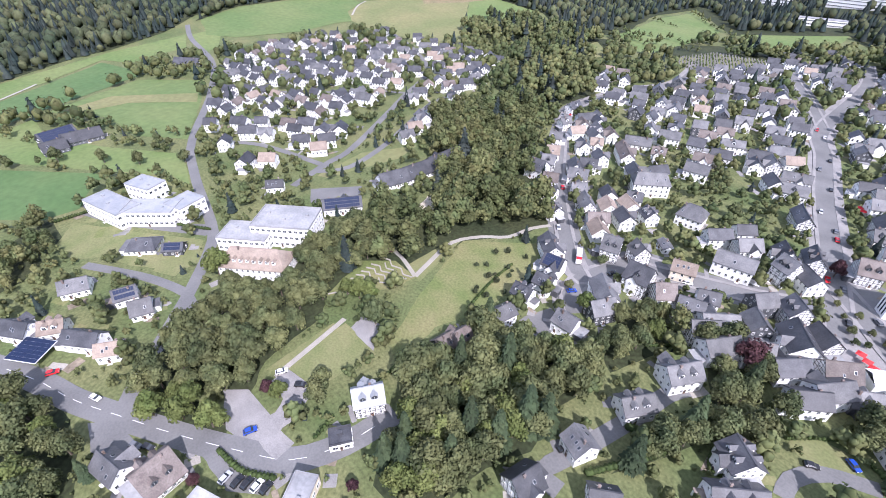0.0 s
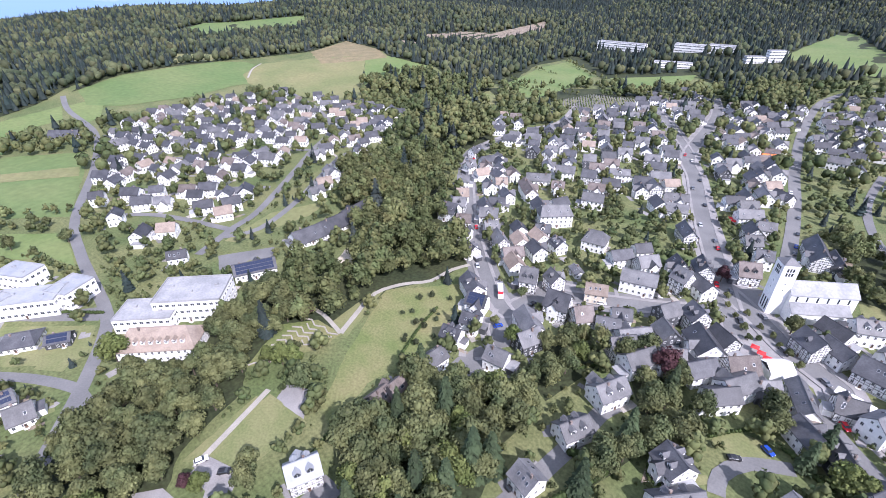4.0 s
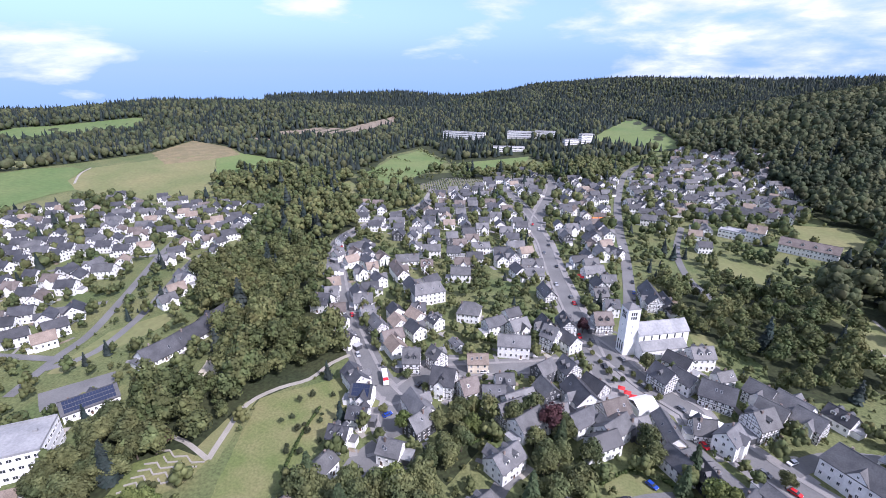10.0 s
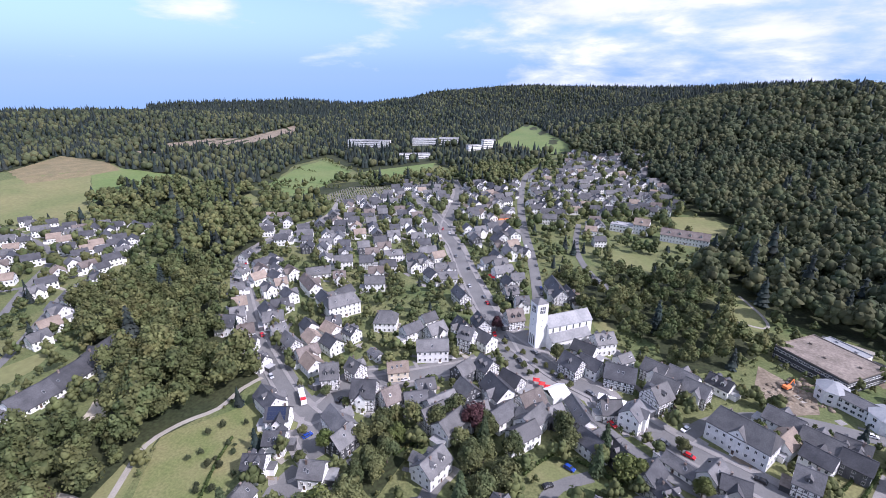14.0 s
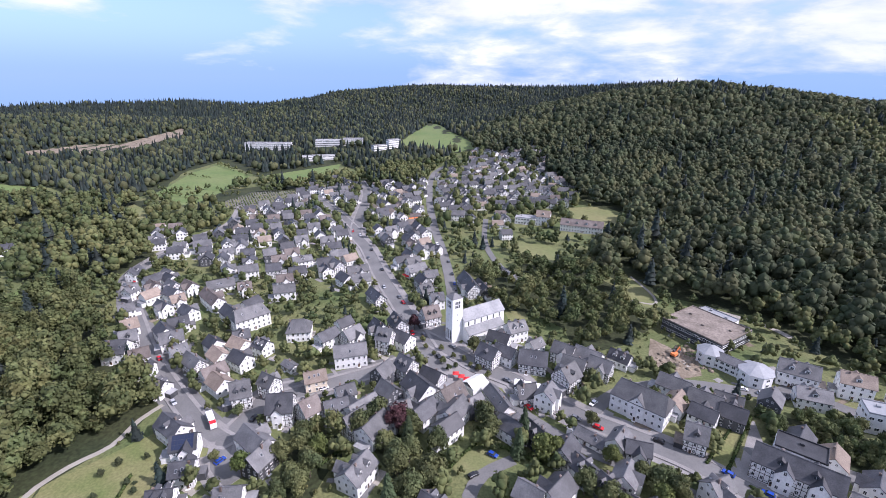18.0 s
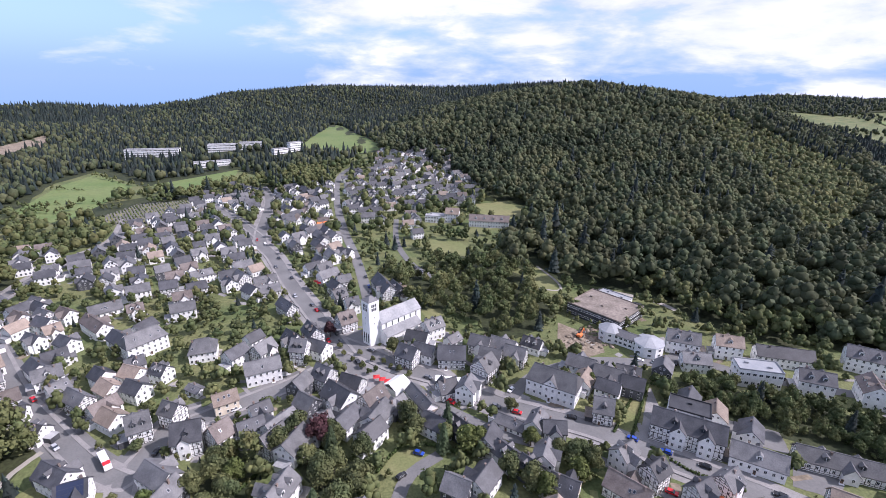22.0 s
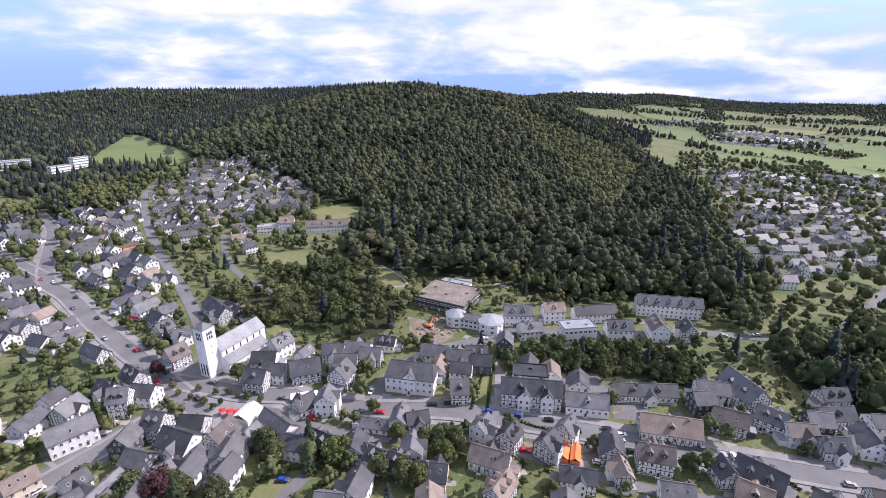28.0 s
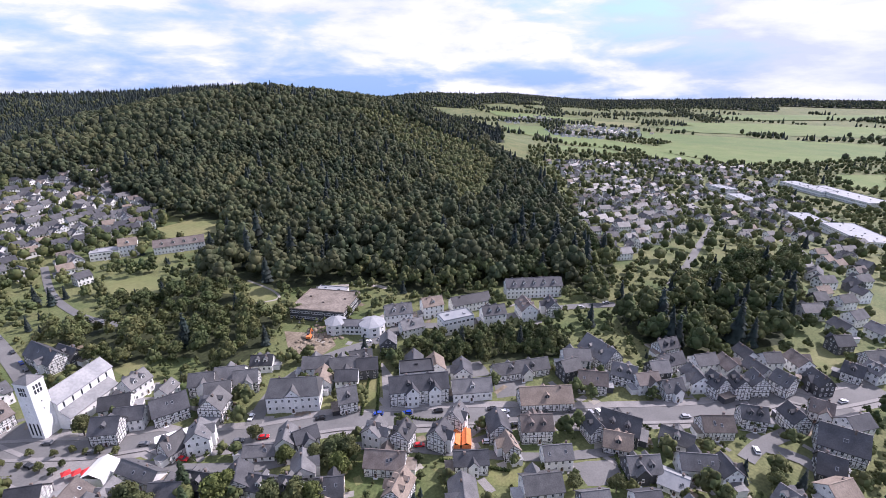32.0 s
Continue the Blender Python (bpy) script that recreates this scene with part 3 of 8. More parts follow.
def frame_shape(L, W, eave, ridge, sides_on=(1, 1, 1, 1)):
    """Dark beams: sills, posts, rails and braces on each wall, and the gables."""
    s = Shape()
    floors = max(1, int(eave / 2.7))
    fh = eave / floors
    d = 0.06
    walls = [((-L / 2, -W / 2), (1, 0), L, (0, -1, 0)), ((L / 2, -W / 2), (0, 1), W, (1, 0, 0)), ((L / 2, W / 2), (-1, 0), L, (0, 1, 0)), ((-L / 2, W / 2), (0, -1), W, (-1, 0, 0))]
    for k, ((ox, oy), (dx, dy), n, out) in enumerate(walls):
        def at(u, z):
            return (ox + dx * u, oy + dy * u, z)
        posts = max(4, int(n / 1.45))
        for f in range(floors + 1):
            s.beam(at(0, max(f * fh, 0.5) - 0.02), at(n, max(f * fh, 0.5) - 0.02), 0.22, d, out)
            if f < floors:
                s.beam(at(0, (f + 0.34) * fh), at(n, (f + 0.34) * fh), 0.14, d - 0.005, out)
        for i in range(posts + 1):
            u = n * i / posts
            s.beam(at(u, 0.5), at(u, eave), 0.18, d + 0.01, out)
        for f in range(floors):
            z0, z1 = max(f * fh, 0.5), (f + 1) * fh
            s.beam(at(n / posts * 0.05, z0), at(n / posts * 0.95, z1), 0.11, d - 0.01, out)
            s.beam(at(n - n / posts * 0.05, z0), at(n - n / posts * 0.95, z1), 0.11, d - 0.01, out)
        if k in (1, 3):
            rise = ridge - eave
            for t in (0.25, 0.5, 0.75):
                hw = n / 2 * (1 - t)
                s.beam(at(n / 2 - hw, eave + rise * t), at(n / 2 + hw, eave + rise * t), 0.18, d, out)
            for i in range(1, posts):
                u = n * i / posts
                top = eave + rise * (1 - abs(u - n / 2) / (n / 2))
                if top > eave + 0.3:
                    s.beam(at(u, eave), at(u, top - 0.1), 0.12, d + 0.01, out)
            s.beam(at(0, eave), at(n / 2, ridge), 0.16, d, out)
            s.beam(at(n, eave), at(n / 2, ridge), 0.16, d, out)
    return s


def window_places(L, W, eave, ridge):
    """Where windows stand: wall number, pose and kind."""
    floors = max(1, int(eave / 2.6))
    fh = eave / floors
    res = []
    for k, (n, ang) in enumerate(((L, 0), (W, 90), (L, 180), (W, 270))):
        cnt = max(2, int(n / 2.5))
        for f in range(floors):
            for i in range(cnt):
                u = -n / 2 + n * (i + 0.5) / cnt
                res.append((k, pose(0, 0, 0, 0, 0, ang) @ pose(u, -(W if k % 2 == 0 else L) / 2 - 0.01, f * fh + fh * 0.55), "tall"))
        if k % 2 == 1 and ridge - eave > 3.2:
            for u in (-0.9, 0.9):
                res.append((k, pose(0, 0, 0, 0, 0, ang) @ pose(u, -L / 2 - 0.01, eave + 1.25), "small"))
    return res


def wing_shapes(L, W, eave, ridge, side, ww, out, ox):
    """A gabled cross wing on a long side: its walls and its two roof slopes."""
    top = min(ridge - 0.35, eave + ww / 2 * 1.0 + 0.2)
    y0, y1 = -W / 2 - out, -W / 2 * max(0.05, 1 - (top - eave) / max(ridge - eave, 0.5)) + 0.3
    walls, roof = Shape(), Shape()
    x0, x1 = ox - ww / 2, ox + ww / 2
    walls.prism([(x0, y0, -1.2), (x1, y0, -1.2), (x1, -W / 2 + 0.4, -1.2), (x0, -W / 2 + 0.4, -1.2)], [(x0, y0, eave), (x1, y0, eave), (x1, -W / 2 + 0.4, eave), (x0, -W / 2 + 0.4, eave)])
    walls.prism([(x0, y0, eave), (x1, y0, eave), (ox, y0, top - 0.1)], [(x0, y1, eave), (x1, y1, eave), (ox, y1, top - 0.1)])
    low = eave - 0.35 * (top - eave) / (ww / 2)
    for sg in (-1, 1):
        e = ox + sg * (ww / 2 + 0.35)
        q = [Vector((e, y0 - 0.4, low)), Vector((e, y1, low)), Vector((ox, y1, top)), Vector((ox, y0 - 0.4, top))]
        q = q if sg < 0 else q[::-1]
        roof.prism(q, [p + Vector((0, 0, 0.25)) for p in q])
    if side:
        for sh in (walls, roof):
            sh.v = [(-p[0], -p[1], p[2]) for p in sh.v]
    return walls, roof


def annex_shapes(L, W, h, side, w, d):
    """A low flat-roofed annex against a gable end."""
    walls, roof = Shape(), Shape()
    sg = -1 if side else 1
    cx = sg * (L / 2 + d / 2 - 0.05)
    walls.box(cx, 0.8 * sg, h / 2 - 0.6, d, w, h + 1.2)
    roof.box(cx + 0.1 * sg, 0.8 * sg, h + 0.1, d + 0.3, w + 0.4, 0.22)
    return walls, roof


def mesh_join(items, name):
    """One mesh of several placed copies."""
    bm = bmesh.new()
    for me, m in items:
        t = me.copy()
        t.transform(m)
        bm.from_mesh(t)
        bpy.data.meshes.remove(t)
    out = bpy.data.meshes.new(name)
    for x in items[0][0].materials:
        out.materials.append(x)
    bm.to_mesh(out)
    bm.free()
    return out


def chimney_mesh(h):
    s = Shape()
    s.box(0, 0, h / 2, 0.7, 0.55, h)
    s.box(0, 0, h + 0.05, 0.84, 0.68, 0.1)
    s.tube(-0.15, 0, h + 0.1, h + 0.35, 0.11, 0.1, 6)
    s.tube(0.15, 0, h + 0.1, h + 0.3, 0.11, 0.1, 6)
    return s.mesh("chimney", [M["brick"]])


def door_mesh():
    s = Shape()
    s.box(0, -0.05, 1.05, 1.15, 0.14, 2.1, 0)
    s.box(0, -0.14, 1.05, 0.9, 0.06, 1.95, 1)
    s.box(0, -0.18, 1.45, 0.5, 0.03, 0.7, 2)
    s.box(0, -0.5, 0.05, 1.6, 0.9, 0.2, 0)
    return s.mesh("door", [M["frame"], M["door"], M["glass"]])


def dormer_mesh(wall, roof, w=2.0, d=2.6, h=1.5):
    s = Shape()
    x = w / 2
    s.prism([(-x, 0, -0.4), (x, 0, -0.4), (x, d, -0.4), (-x, d, -0.4)], [(-x, 0, h), (x, 0, h), (x, d, h), (-x, d, h)], 0)
    s.face([(-x, 0, h), (x, 0, h), (0, 0, h + 0.8)], 0)
    for sg in (-1, 1):
        q = [(sg * (x + 0.2), -0.25, h - 0.12), (sg * (x + 0.2), d, h - 0.12), (0, d, h + 0.86), (0, -0.25, h + 0.86)]
        q = q if sg < 0 else q[::-1]
        s.prism([Vector(p) for p in q], [Vector(p) + Vector((0, 0, 0.15)) for p in q], 1)
    s.box(0, -0.03, h * 0.55, w * 0.6, 0.06, h * 0.75, 2)
    s.box(0, -0.045, h * 0.55, 0.07, 0.08, h * 0.75, 3)
    return s.mesh("dormer", [wall, roof, M["glass"], M["frame"]])


CHIM = [chimney_mesh(1.3), chimney_mesh(1.9)]
DOOR = door_mesh()
DORMERS = {}
PANEL_S = Shape()
PANEL_S.box(0, 0, 0.05, 1.0, 1.62, 0.05)
PANEL = PANEL_S.mesh("solar_panel", [M["solar"]])
SKY_S = Shape()
SKY_S.box(0, 0, 0.05, 0.9, 1.25, 0.1, 0)
SKY_S.box(0, 0, 0.11, 0.72, 1.05, 0.02, 1)
SKYLIGHT = SKY_S.mesh("roof_window", [M["metal"], M["glass"]])
HOUSES = []
ROLL = random.Random(7)
WING_ROLL = random.Random(19)


def house(x, y, turn, L, W, ridge, wall, roof, hip=0.0, dormers=None):
    """A house with its walls, roof, windows, door, chimney and, by its kind, beams, dormers or solar panels."""
    slope = 1.0 if wall in ("timber", "slate") else 0.85
    eave = max(2.7, ridge - W / 2 * slope)
    words = "%s house with %s" % (WALL_WORDS[wall], ROOF_WORDS[roof])
    h = root("house", x, y, turn, 0, words, "house", "houses of the town")
    HOUSES.append((x, y, max(L, W) / 2))
    part("wall", wall_shape(L, W, eave, ridge, hip).mesh("wall", [M[WALLS[wall]]]), h)
    part("roof", roof_shape(L, W, eave, ridge, hip).mesh("roof", [M[ROOFS[roof]]]), h, ROOF_WORDS[roof][2:] if roof != "solar" else "dark slate roof")
    if wall == "timber":
        part("timber_frame", frame_shape(L, W, eave, ridge).mesh("timber_frame", [M["beam"]]), h, "black timber beams")
    # walls seen from over the town carry single windows, the others a joined row
    eye = Vector((-x, -y))
    rest = []
    wing = None
    if not hip and L > 7.5 and ridge > 7 and WING_ROLL.random() < 0.5:
        ww, out, ox, side = min(L * 0.5, WING_ROLL.uniform(3.6, 5.2)), WING_ROLL.uniform(0.5, 2.6), L * WING_ROLL.uniform(-0.18, 0.18), WING_ROLL.choice((0, 1))
        wing = (2 * side, ox, ww, out)
        w_walls, w_roof = wing_shapes(L, W, eave, ridge, side, ww, out, ox)
        wing_ob = part("wing", w_walls.mesh("wing", [M[WALLS[wall]]]), h)
        part("wing_roof", w_roof.mesh("wing_roof", [M[ROOFS[roof]]]), wing_ob)
    if WING_ROLL.random() < 0.38 and max(L, W) < 20:
        a_walls, a_roof = annex_shapes(L, W, WING_ROLL.uniform(2.6, 3.2), WING_ROLL.choice((0, 1)), W * WING_ROLL.uniform(0.45, 0.8), WING_ROLL.uniform(2.4, 4.5))
        annex_ob = part("annex", a_walls.mesh("annex", [M["white" if WING_ROLL.random() < 0.6 else "slatewall"]]), h)
        part("annex_roof", a_roof.mesh("annex_roof", [M[WING_ROLL.choice(("flat", "flat", "gravelroof", "grey"))]]), annex_ob)
    for k, m, kind in window_places(L, W, eave, ridge):
        if hip and m.translation.z > eave:
            continue
        if wing and k == wing[0]:
            off = (m.translation.x if k == 0 else -m.translation.x) - wing[1]
            if abs(off) < wing[2] / 2 + 0.45:
                if abs(off) > wing[2] / 2 - 0.6:
                    continue
                m = pose(0, 0, 0, 0, 0, 180 if k else 0) @ pose(off + wing[1], -W / 2 - wing[3] - 0.01, m.translation.z)
        ang = math.radians(turn + (0, 90, 180, 270)[k] - 90)
        if eye.dot(Vector((math.cos(ang), math.sin(ang)))) > 0:
            part("window", WINDOW[kind], h, m=m)
        else:
            rest.append((WINDOW[kind], m))
    if rest:
        part("glazing", mesh_join(rest, "glazing"), h)["kind"] = "stuff"
    part("door", DOOR, h, m=pose(L * ROLL.uniform(-0.25, 0.25), -W / 2 - 0.02 - (wing[3] if wing and wing[0] == 0 else 0), 0))
    c = ROLL.choice((-1, 1)) * L * ROLL.uniform(0.1, 0.35)
    part("chimney", ROLL.choice(CHIM), h, m=pose(c, ROLL.choice((-0.8, 0.8)), ridge - 0.9))
    sl = (ridge - eave) / (W / 2)
    tilt = math.degrees(math.atan(sl))
    if roof == "solar":
        n, rows = int((L - 1) / 1.06), max(2, int(W / 2 / math.cos(math.radians(tilt)) / 1.75))
        south = 1 if Vector((math.sin(radians(SUN_AZ)), math.cos(radians(SUN_AZ)))).dot(Vector((-math.sin(radians(turn)), math.cos(radians(turn))))) > 0 else -1
        for i in range(n):
            for j in range(rows):
                t = (j + 0.6) / (rows + 0.2)
                yy = south * W / 2 * (1 - t)
                part("solar_panel", PANEL, h, m=pose(-n * 0.53 + i * 1.06 + 0.5, yy, eave + (ridge - eave) * t + 0.30, -tilt * south, 0, 0))
    else:
        nd = ROLL.choice((0, 0, 1, 2)) if dormers is None else dormers
        key = (wall, roof)
        if nd and not hip and ridge - eave > 3:
            if key not in DORMERS:
                DORMERS[key] = dormer_mesh(M["slatewall"] if wall != "white" else M["white"], M[ROOFS[roof]])
            for sg in (0, 180):
                for i in range(nd):
                    part("dormer", DORMERS[key], h, m=pose(0, 0, 0, 0, 0, sg) @ pose((i - (nd - 1) / 2) * L / (nd + 0.6), -W / 2 * 0.72, eave + (ridge - eave) * 0.28))
        else:
            for sg in (-1, 1):
                for i in range(ROLL.choice((1, 2, 2, 3))):
                    t = ROLL.uniform(0.3, 0.55)
                    part("roof_window", SKYLIGHT, h, m=pose(ROLL.uniform(-0.35, 0.35) * L, sg * W / 2 * (1 - t), eave + (ridge - eave) * t + 0.3, -tilt * sg, 0, 0))
    return h


def plain_house(L, W, ridge, wall, roof, wing=0.0, annex=0.0, hip=0.0):
    """The pattern of a house that stands farther off; copies of it fill the outer streets."""
    slope = 0.9 if wall in ("timber", "slate") else 0.78
    eave = max(2.8, ridge - W / 2 * slope)
    words = "%s family house with %s" % (WALL_WORDS[wall], ROOF_WORDS[roof])
    grp = "houses of the outer streets"
    h = tagged(new("house"), words, "house", grp)
    part("wall", wall_shape(L, W, eave, ridge, hip).mesh("wall", [M[WALLS[wall]]]), h)
    part("chimney", CHIM[0], h, m=pose(L * 0.2, 0.6, ridge - 0.8))
    if wing:
        w_walls, w_roof = wing_shapes(L, W, eave, ridge, wing > 0, abs(wing), 1.4, L * 0.1)
        part("wing", w_walls.mesh("wing", [M[WALLS[wall]]]), h)
        part("wing_roof", w_roof.mesh("wing_roof", [M[ROOFS[roof]]]), h)
    if annex:
        a_walls, a_roof = annex_shapes(L, W, 2.8, annex > 0, W * 0.6, abs(annex))
        part("annex", a_walls.mesh("annex", [M["white"]]), h)
        part("annex_roof", a_roof.mesh("annex_roof", [M["flat"]]), h)
    part("roof", roof_shape(L, W, eave, ridge, hip).mesh("roof", [M[ROOFS[roof]]]), h)
    if wall == "timber":
        part("timber_frame", frame_shape(L, W, eave, ridge).mesh("timber_frame", [M["beam"]]), h, "black timber beams")
    places = [p for p in window_places(L, W, eave, ridge) if not (hip and p[1].translation.z > eave)]
    for w in range(2):
        part("glazing", mesh_join([(WINDOW[k], m) for q, m, k in places if q % 2 == w], "glazing"), h)["kind"] = "stuff"
    return h


def at_ground(x, y, turn, sink=0.0):
    return pose(x, y, float(ground_z(x, y)) - sink, 0, 0, turn)




# ---- trees ----
def leaf_cards(rng, centres, radii, count, size, droop=0.0, flat=1.0, ruffle=0.45):
    """Small bent leaf clumps over the surface of several round lobes."""
    which = rng.choice(len(centres), count, p=np.array(radii) ** 2 / np.sum(np.array(radii) ** 2))
    d = rng.normal(size=(count, 3))
    d[:, 2] = d[:, 2] * 0.9 + 0.25
    d /= np.linalg.norm(d, axis=1)[:, None]
    c = np.asarray(centres)[which] + d * (np.asarray(radii)[which] * rng.uniform(0.82, 1.1, count))[:, None] * np.array([1, 1, flat])
    nrm = d + rng.normal(scale=ruffle, size=(count, 3))
    nrm[:, 2] -= droop
    nrm /= np.linalg.norm(nrm, axis=1)[:, None]
    ref = rng.normal(size=(count, 3))
    a = np.cross(nrm, ref)
    a /= np.linalg.norm(a, axis=1)[:, None]
    b = np.cross(nrm, a)
    s = (size * rng.uniform(0.6, 1.35, count))[:, None]
    a, b = a * s * 0.62, b * s * 0.5
    mid = nrm * s * 0.22
    # a clump is two leaves of a bent kite
    v = np.stack([c - a, c - b + mid * 0.4, c + a, c + b + mid], 1).reshape(-1, 3)
    q = np.arange(count * 4).reshape(-1, 4)
    return v, q


def lump(rng, c, r, flat=1.0, seg=6, rings=4):
    """A rough solid core of a crown, inside its leaves."""
    v = []
    for i in range(rings + 1):
        th = math.pi * i / rings
        for j in range(seg):
            ph = 2 * math.pi * (j + 0.5 * (i % 2)) / seg
            k = r * rng.uniform(0.72, 0.98)
            v.append((c[0] + k * math.sin(th) * math.cos(ph), c[1] + k * math.sin(th) * math.sin(ph), c[2] + k * math.cos(th) * flat))
    q = []
    for i in range(rings):
        for j in range(seg):
            a, b = i * seg + j, i * seg + (j + 1) % seg
            q.append((a, a + seg, b + seg, b))
    return np.array(v), np.array(q)


def join_arrays(items):
    v, q, k = [], [], 0
    for a, b in items:
        v.append(a)
        q.append(b + k)
        k += len(a)
    return np.concatenate(v), np.concatenate(q)


def broad_crown(seed, cards, size, lobes=7, seg=6, rings=4, ruffle=0.45, core=0.82):
    """A round crown of unit-sized tree 10 m high, 8 m wide."""
    rng = np.random.default_rng(seed)
    cs, rs = [(0, 0, 6.2)], [2.5]
    for i in range(lobes):
        a = 2 * math.pi * i / lobes + rng.uniform(-0.4, 0.4)
        d = rng.uniform(1.5, 2.5)
        cs.append((math.cos(a) * d, math.sin(a) * d, rng.uniform(3.8, 7.2)))
        rs.append(rng.uniform(1.25, 2.0))
    cs.append((rng.uniform(-0.7, 0.7), rng.uniform(-0.7, 0.7), 8.2))
    rs.append(1.7)
    items = [lump(rng, c, r * core, 1.0, seg, rings) for c, r in zip(cs, rs)]
    items.append(leaf_cards(rng, cs, rs, cards, size, ruffle=ruffle))
    return join_arrays(items)


def fir_crown(seed, cards, size, height=14.0, spread=2.7, n=7, seg=7):
    """A pointed crown of drooping tiers, with a core."""
    rng = np.random.default_rng(seed)
    tiers = []
    for i in range(n):
        z0 = height * (0.10 + 0.88 * i / n)
        r0 = spread * (1 - i / n) * rng.uniform(0.85, 1.1) + 0.2
        ring = [(math.cos(2 * math.pi * j / seg + i) * r0 * rng.uniform(0.75, 1.15), math.sin(2 * math.pi * j / seg + i) * r0 * rng.uniform(0.75, 1.15), z0 - 0.35) for j in range(seg)]
        top = [(0.05 * math.cos(j), 0.05 * math.sin(j), min(z0 + height * 1.5 / n, height * (0.97 + 0.03 * i / n))) for j in range(seg)]
        v = np.array(ring + top)
        q = np.array([(j, (j + 1) % seg, seg + (j + 1) % seg, seg + j) for j in range(seg)])
        tiers.append((v, q))
    if cards:
        t = rng.uniform(0, 1, cards) ** 1.5
        ang = rng.uniform(0, 2 * math.pi, cards)
        rad = spread * (1 - t) * rng.uniform(0.75, 1.12, cards) + 0.1
        c = np.stack([np.cos(ang) * rad, np.sin(ang) * rad, height * (0.1 + 0.88 * t)], 1)
        out = np.stack([np.cos(ang), np.sin(ang), np.full(cards, -0.45)], 1)
        side = np.stack([-np.sin(ang), np.cos(ang), rng.uniform(-0.3, 0.3, cards)], 1)
        s = (size * rng.uniform(0.6, 1.3, cards))[:, None]
        v = np.stack([c - out * s * 0.6, c - side * s * 0.4 + [0, 0, 0.1], c + out * s * 0.6, c + side * s * 0.4], 1).reshape(-1, 3)
        tiers.append((v, np.arange(cards * 4).reshape(-1, 4)))
    return join_arrays(tiers)


def trunk_mesh(height, r, seed):
    s = Shape()
    rg = random.Random(seed)
    s.tube(0, 0, -0.6, height * 0.5, r, r * 0.7, 7)
    s.tube(0, 0, height * 0.5, height * 0.85, r * 0.7, r * 0.2, 6)
    for i in range(4):
        a = 2 * math.pi * i / 4 + rg.uniform(-0.5, 0.5)
        s.beam((0, 0, height * 0.34), (math.cos(a) * height * 0.2, math.sin(a) * height * 0.2, height * 0.6), r * 0.5, r * 0.5, (-math.sin(a), math.cos(a), 0.1))
    return s.mesh("trunk", [M["bark"]])


BROAD = [broad_crown(10 + k, 1500, 0.52) for k in range(6)]
FIRS = [fir_crown(30 + k, 420, 1.0) for k in range(3)]
TRUNKS = [trunk_mesh(8, 0.32, k) for k in range(3)]
CROWNS = {("leaf", k): raw_mesh("crown", *b, [M["leaf"]], None, True) for k, b in enumerate(BROAD)}
for k in range(3):
    CROWNS[("leaf_light", k)] = raw_mesh("crown", *BROAD[k], [M["leaf_light"]], None, True)
    CROWNS[("leaf_red", k)] = raw_mesh("crown", *BROAD[k + 2], [M["leaf_red"]], None, True)
    CROWNS[("needle", k)] = raw_mesh("crown", *FIRS[k], [M["needle"]])
TREE_WORDS = {"leaf": ("broad leafy tree in full green summer leaf", "tree"), "leaf_light": ("round tree with pale yellow-green leaves", "tree"), "leaf_red": ("copper-leaved tree with dark purple crown", "tree"), "needle": ("tall dark green fir tree", "fir tree")}
TREES = []
TREE_ROLL = random.Random(11)


def tree(x, y, size=1.0, kind="leaf"):
    """A tree of about 10 m times its size."""
    words, cat = TREE_WORDS[kind]
    t = root("tree" if kind != "needle" else "fir_tree", x, y, TREE_ROLL.uniform(0, 360), 0, words, cat, "trees of the town")
    wide = size * TREE_ROLL.uniform(0.92, 1.12)
    part("trunk", TRUNKS[TREE_ROLL.randrange(3)], t, m=Matrix.Diagonal((size, size, size, 1)))
    k = TREE_ROLL.randrange(6 if kind == "leaf" else 3)
    part("crown", CROWNS[(kind, k)], t, m=Matrix.Diagonal((wide, wide, size, 1)))
    TREES.append((x, y))
    return t


SPECK = {"broad": [lump(np.random.default_rng(130 + k), (0, 0, 5.2), 4.1, 1.1, 5, 3) for k in range(5)], "fir": [fir_crown(136 + k, 0, 1.0, 14.5, 3.2, 2, 5) for k in range(4)]}
BUSH = {"broad": [broad_crown(110 + k, 16, 1.5, 3, 5, 3, 0.3) for k in range(5)], "fir": [fir_crown(118 + k, 8, 1.6, 11.0, 2.6, 4, 5) for k in range(4)]}
MID = {"broad": [broad_crown(70 + k, 460, 0.62, 8) for k in range(5)], "fir": [fir_crown(75 + k, 200, 1.0, 15.0, 2.9) for k in range(4)]}
LOW = {"broad": [broad_crown(50 + k, 44, 1.0, 7, 6, 3, 0.22, 1.0) for k in range(5)], "fir": [fir_crown(60 + k, 40, 1.4, 15.0, 3.2, 6, 6) for k in range(4)]}


def tiny(rng, fir):
    """A crown for far woods, of a few rough faces."""
    if fir:
        return fir_tiny(rng)
    v, q = lump(rng, (0, 0, 5.6), 3.9, 1.05, 6, 3)
    w, p = leaf_cards(rng, [(0, 0, 5.8)], [3.8], 10, 1.9, ruffle=0.2)
    return join_arrays([(v, q), (w, p)])


def fir_tiny(rng):
    return fir_crown(int(rng.integers(1000)), 6, 2.2, 14.5, 3.4, 3, 6)


TINY = {"broad": [tiny(np.random.default_rng(80 + k), False) for k in range(5)], "fir": [tiny(np.random.default_rng(90 + k), True) for k in range(4)]}


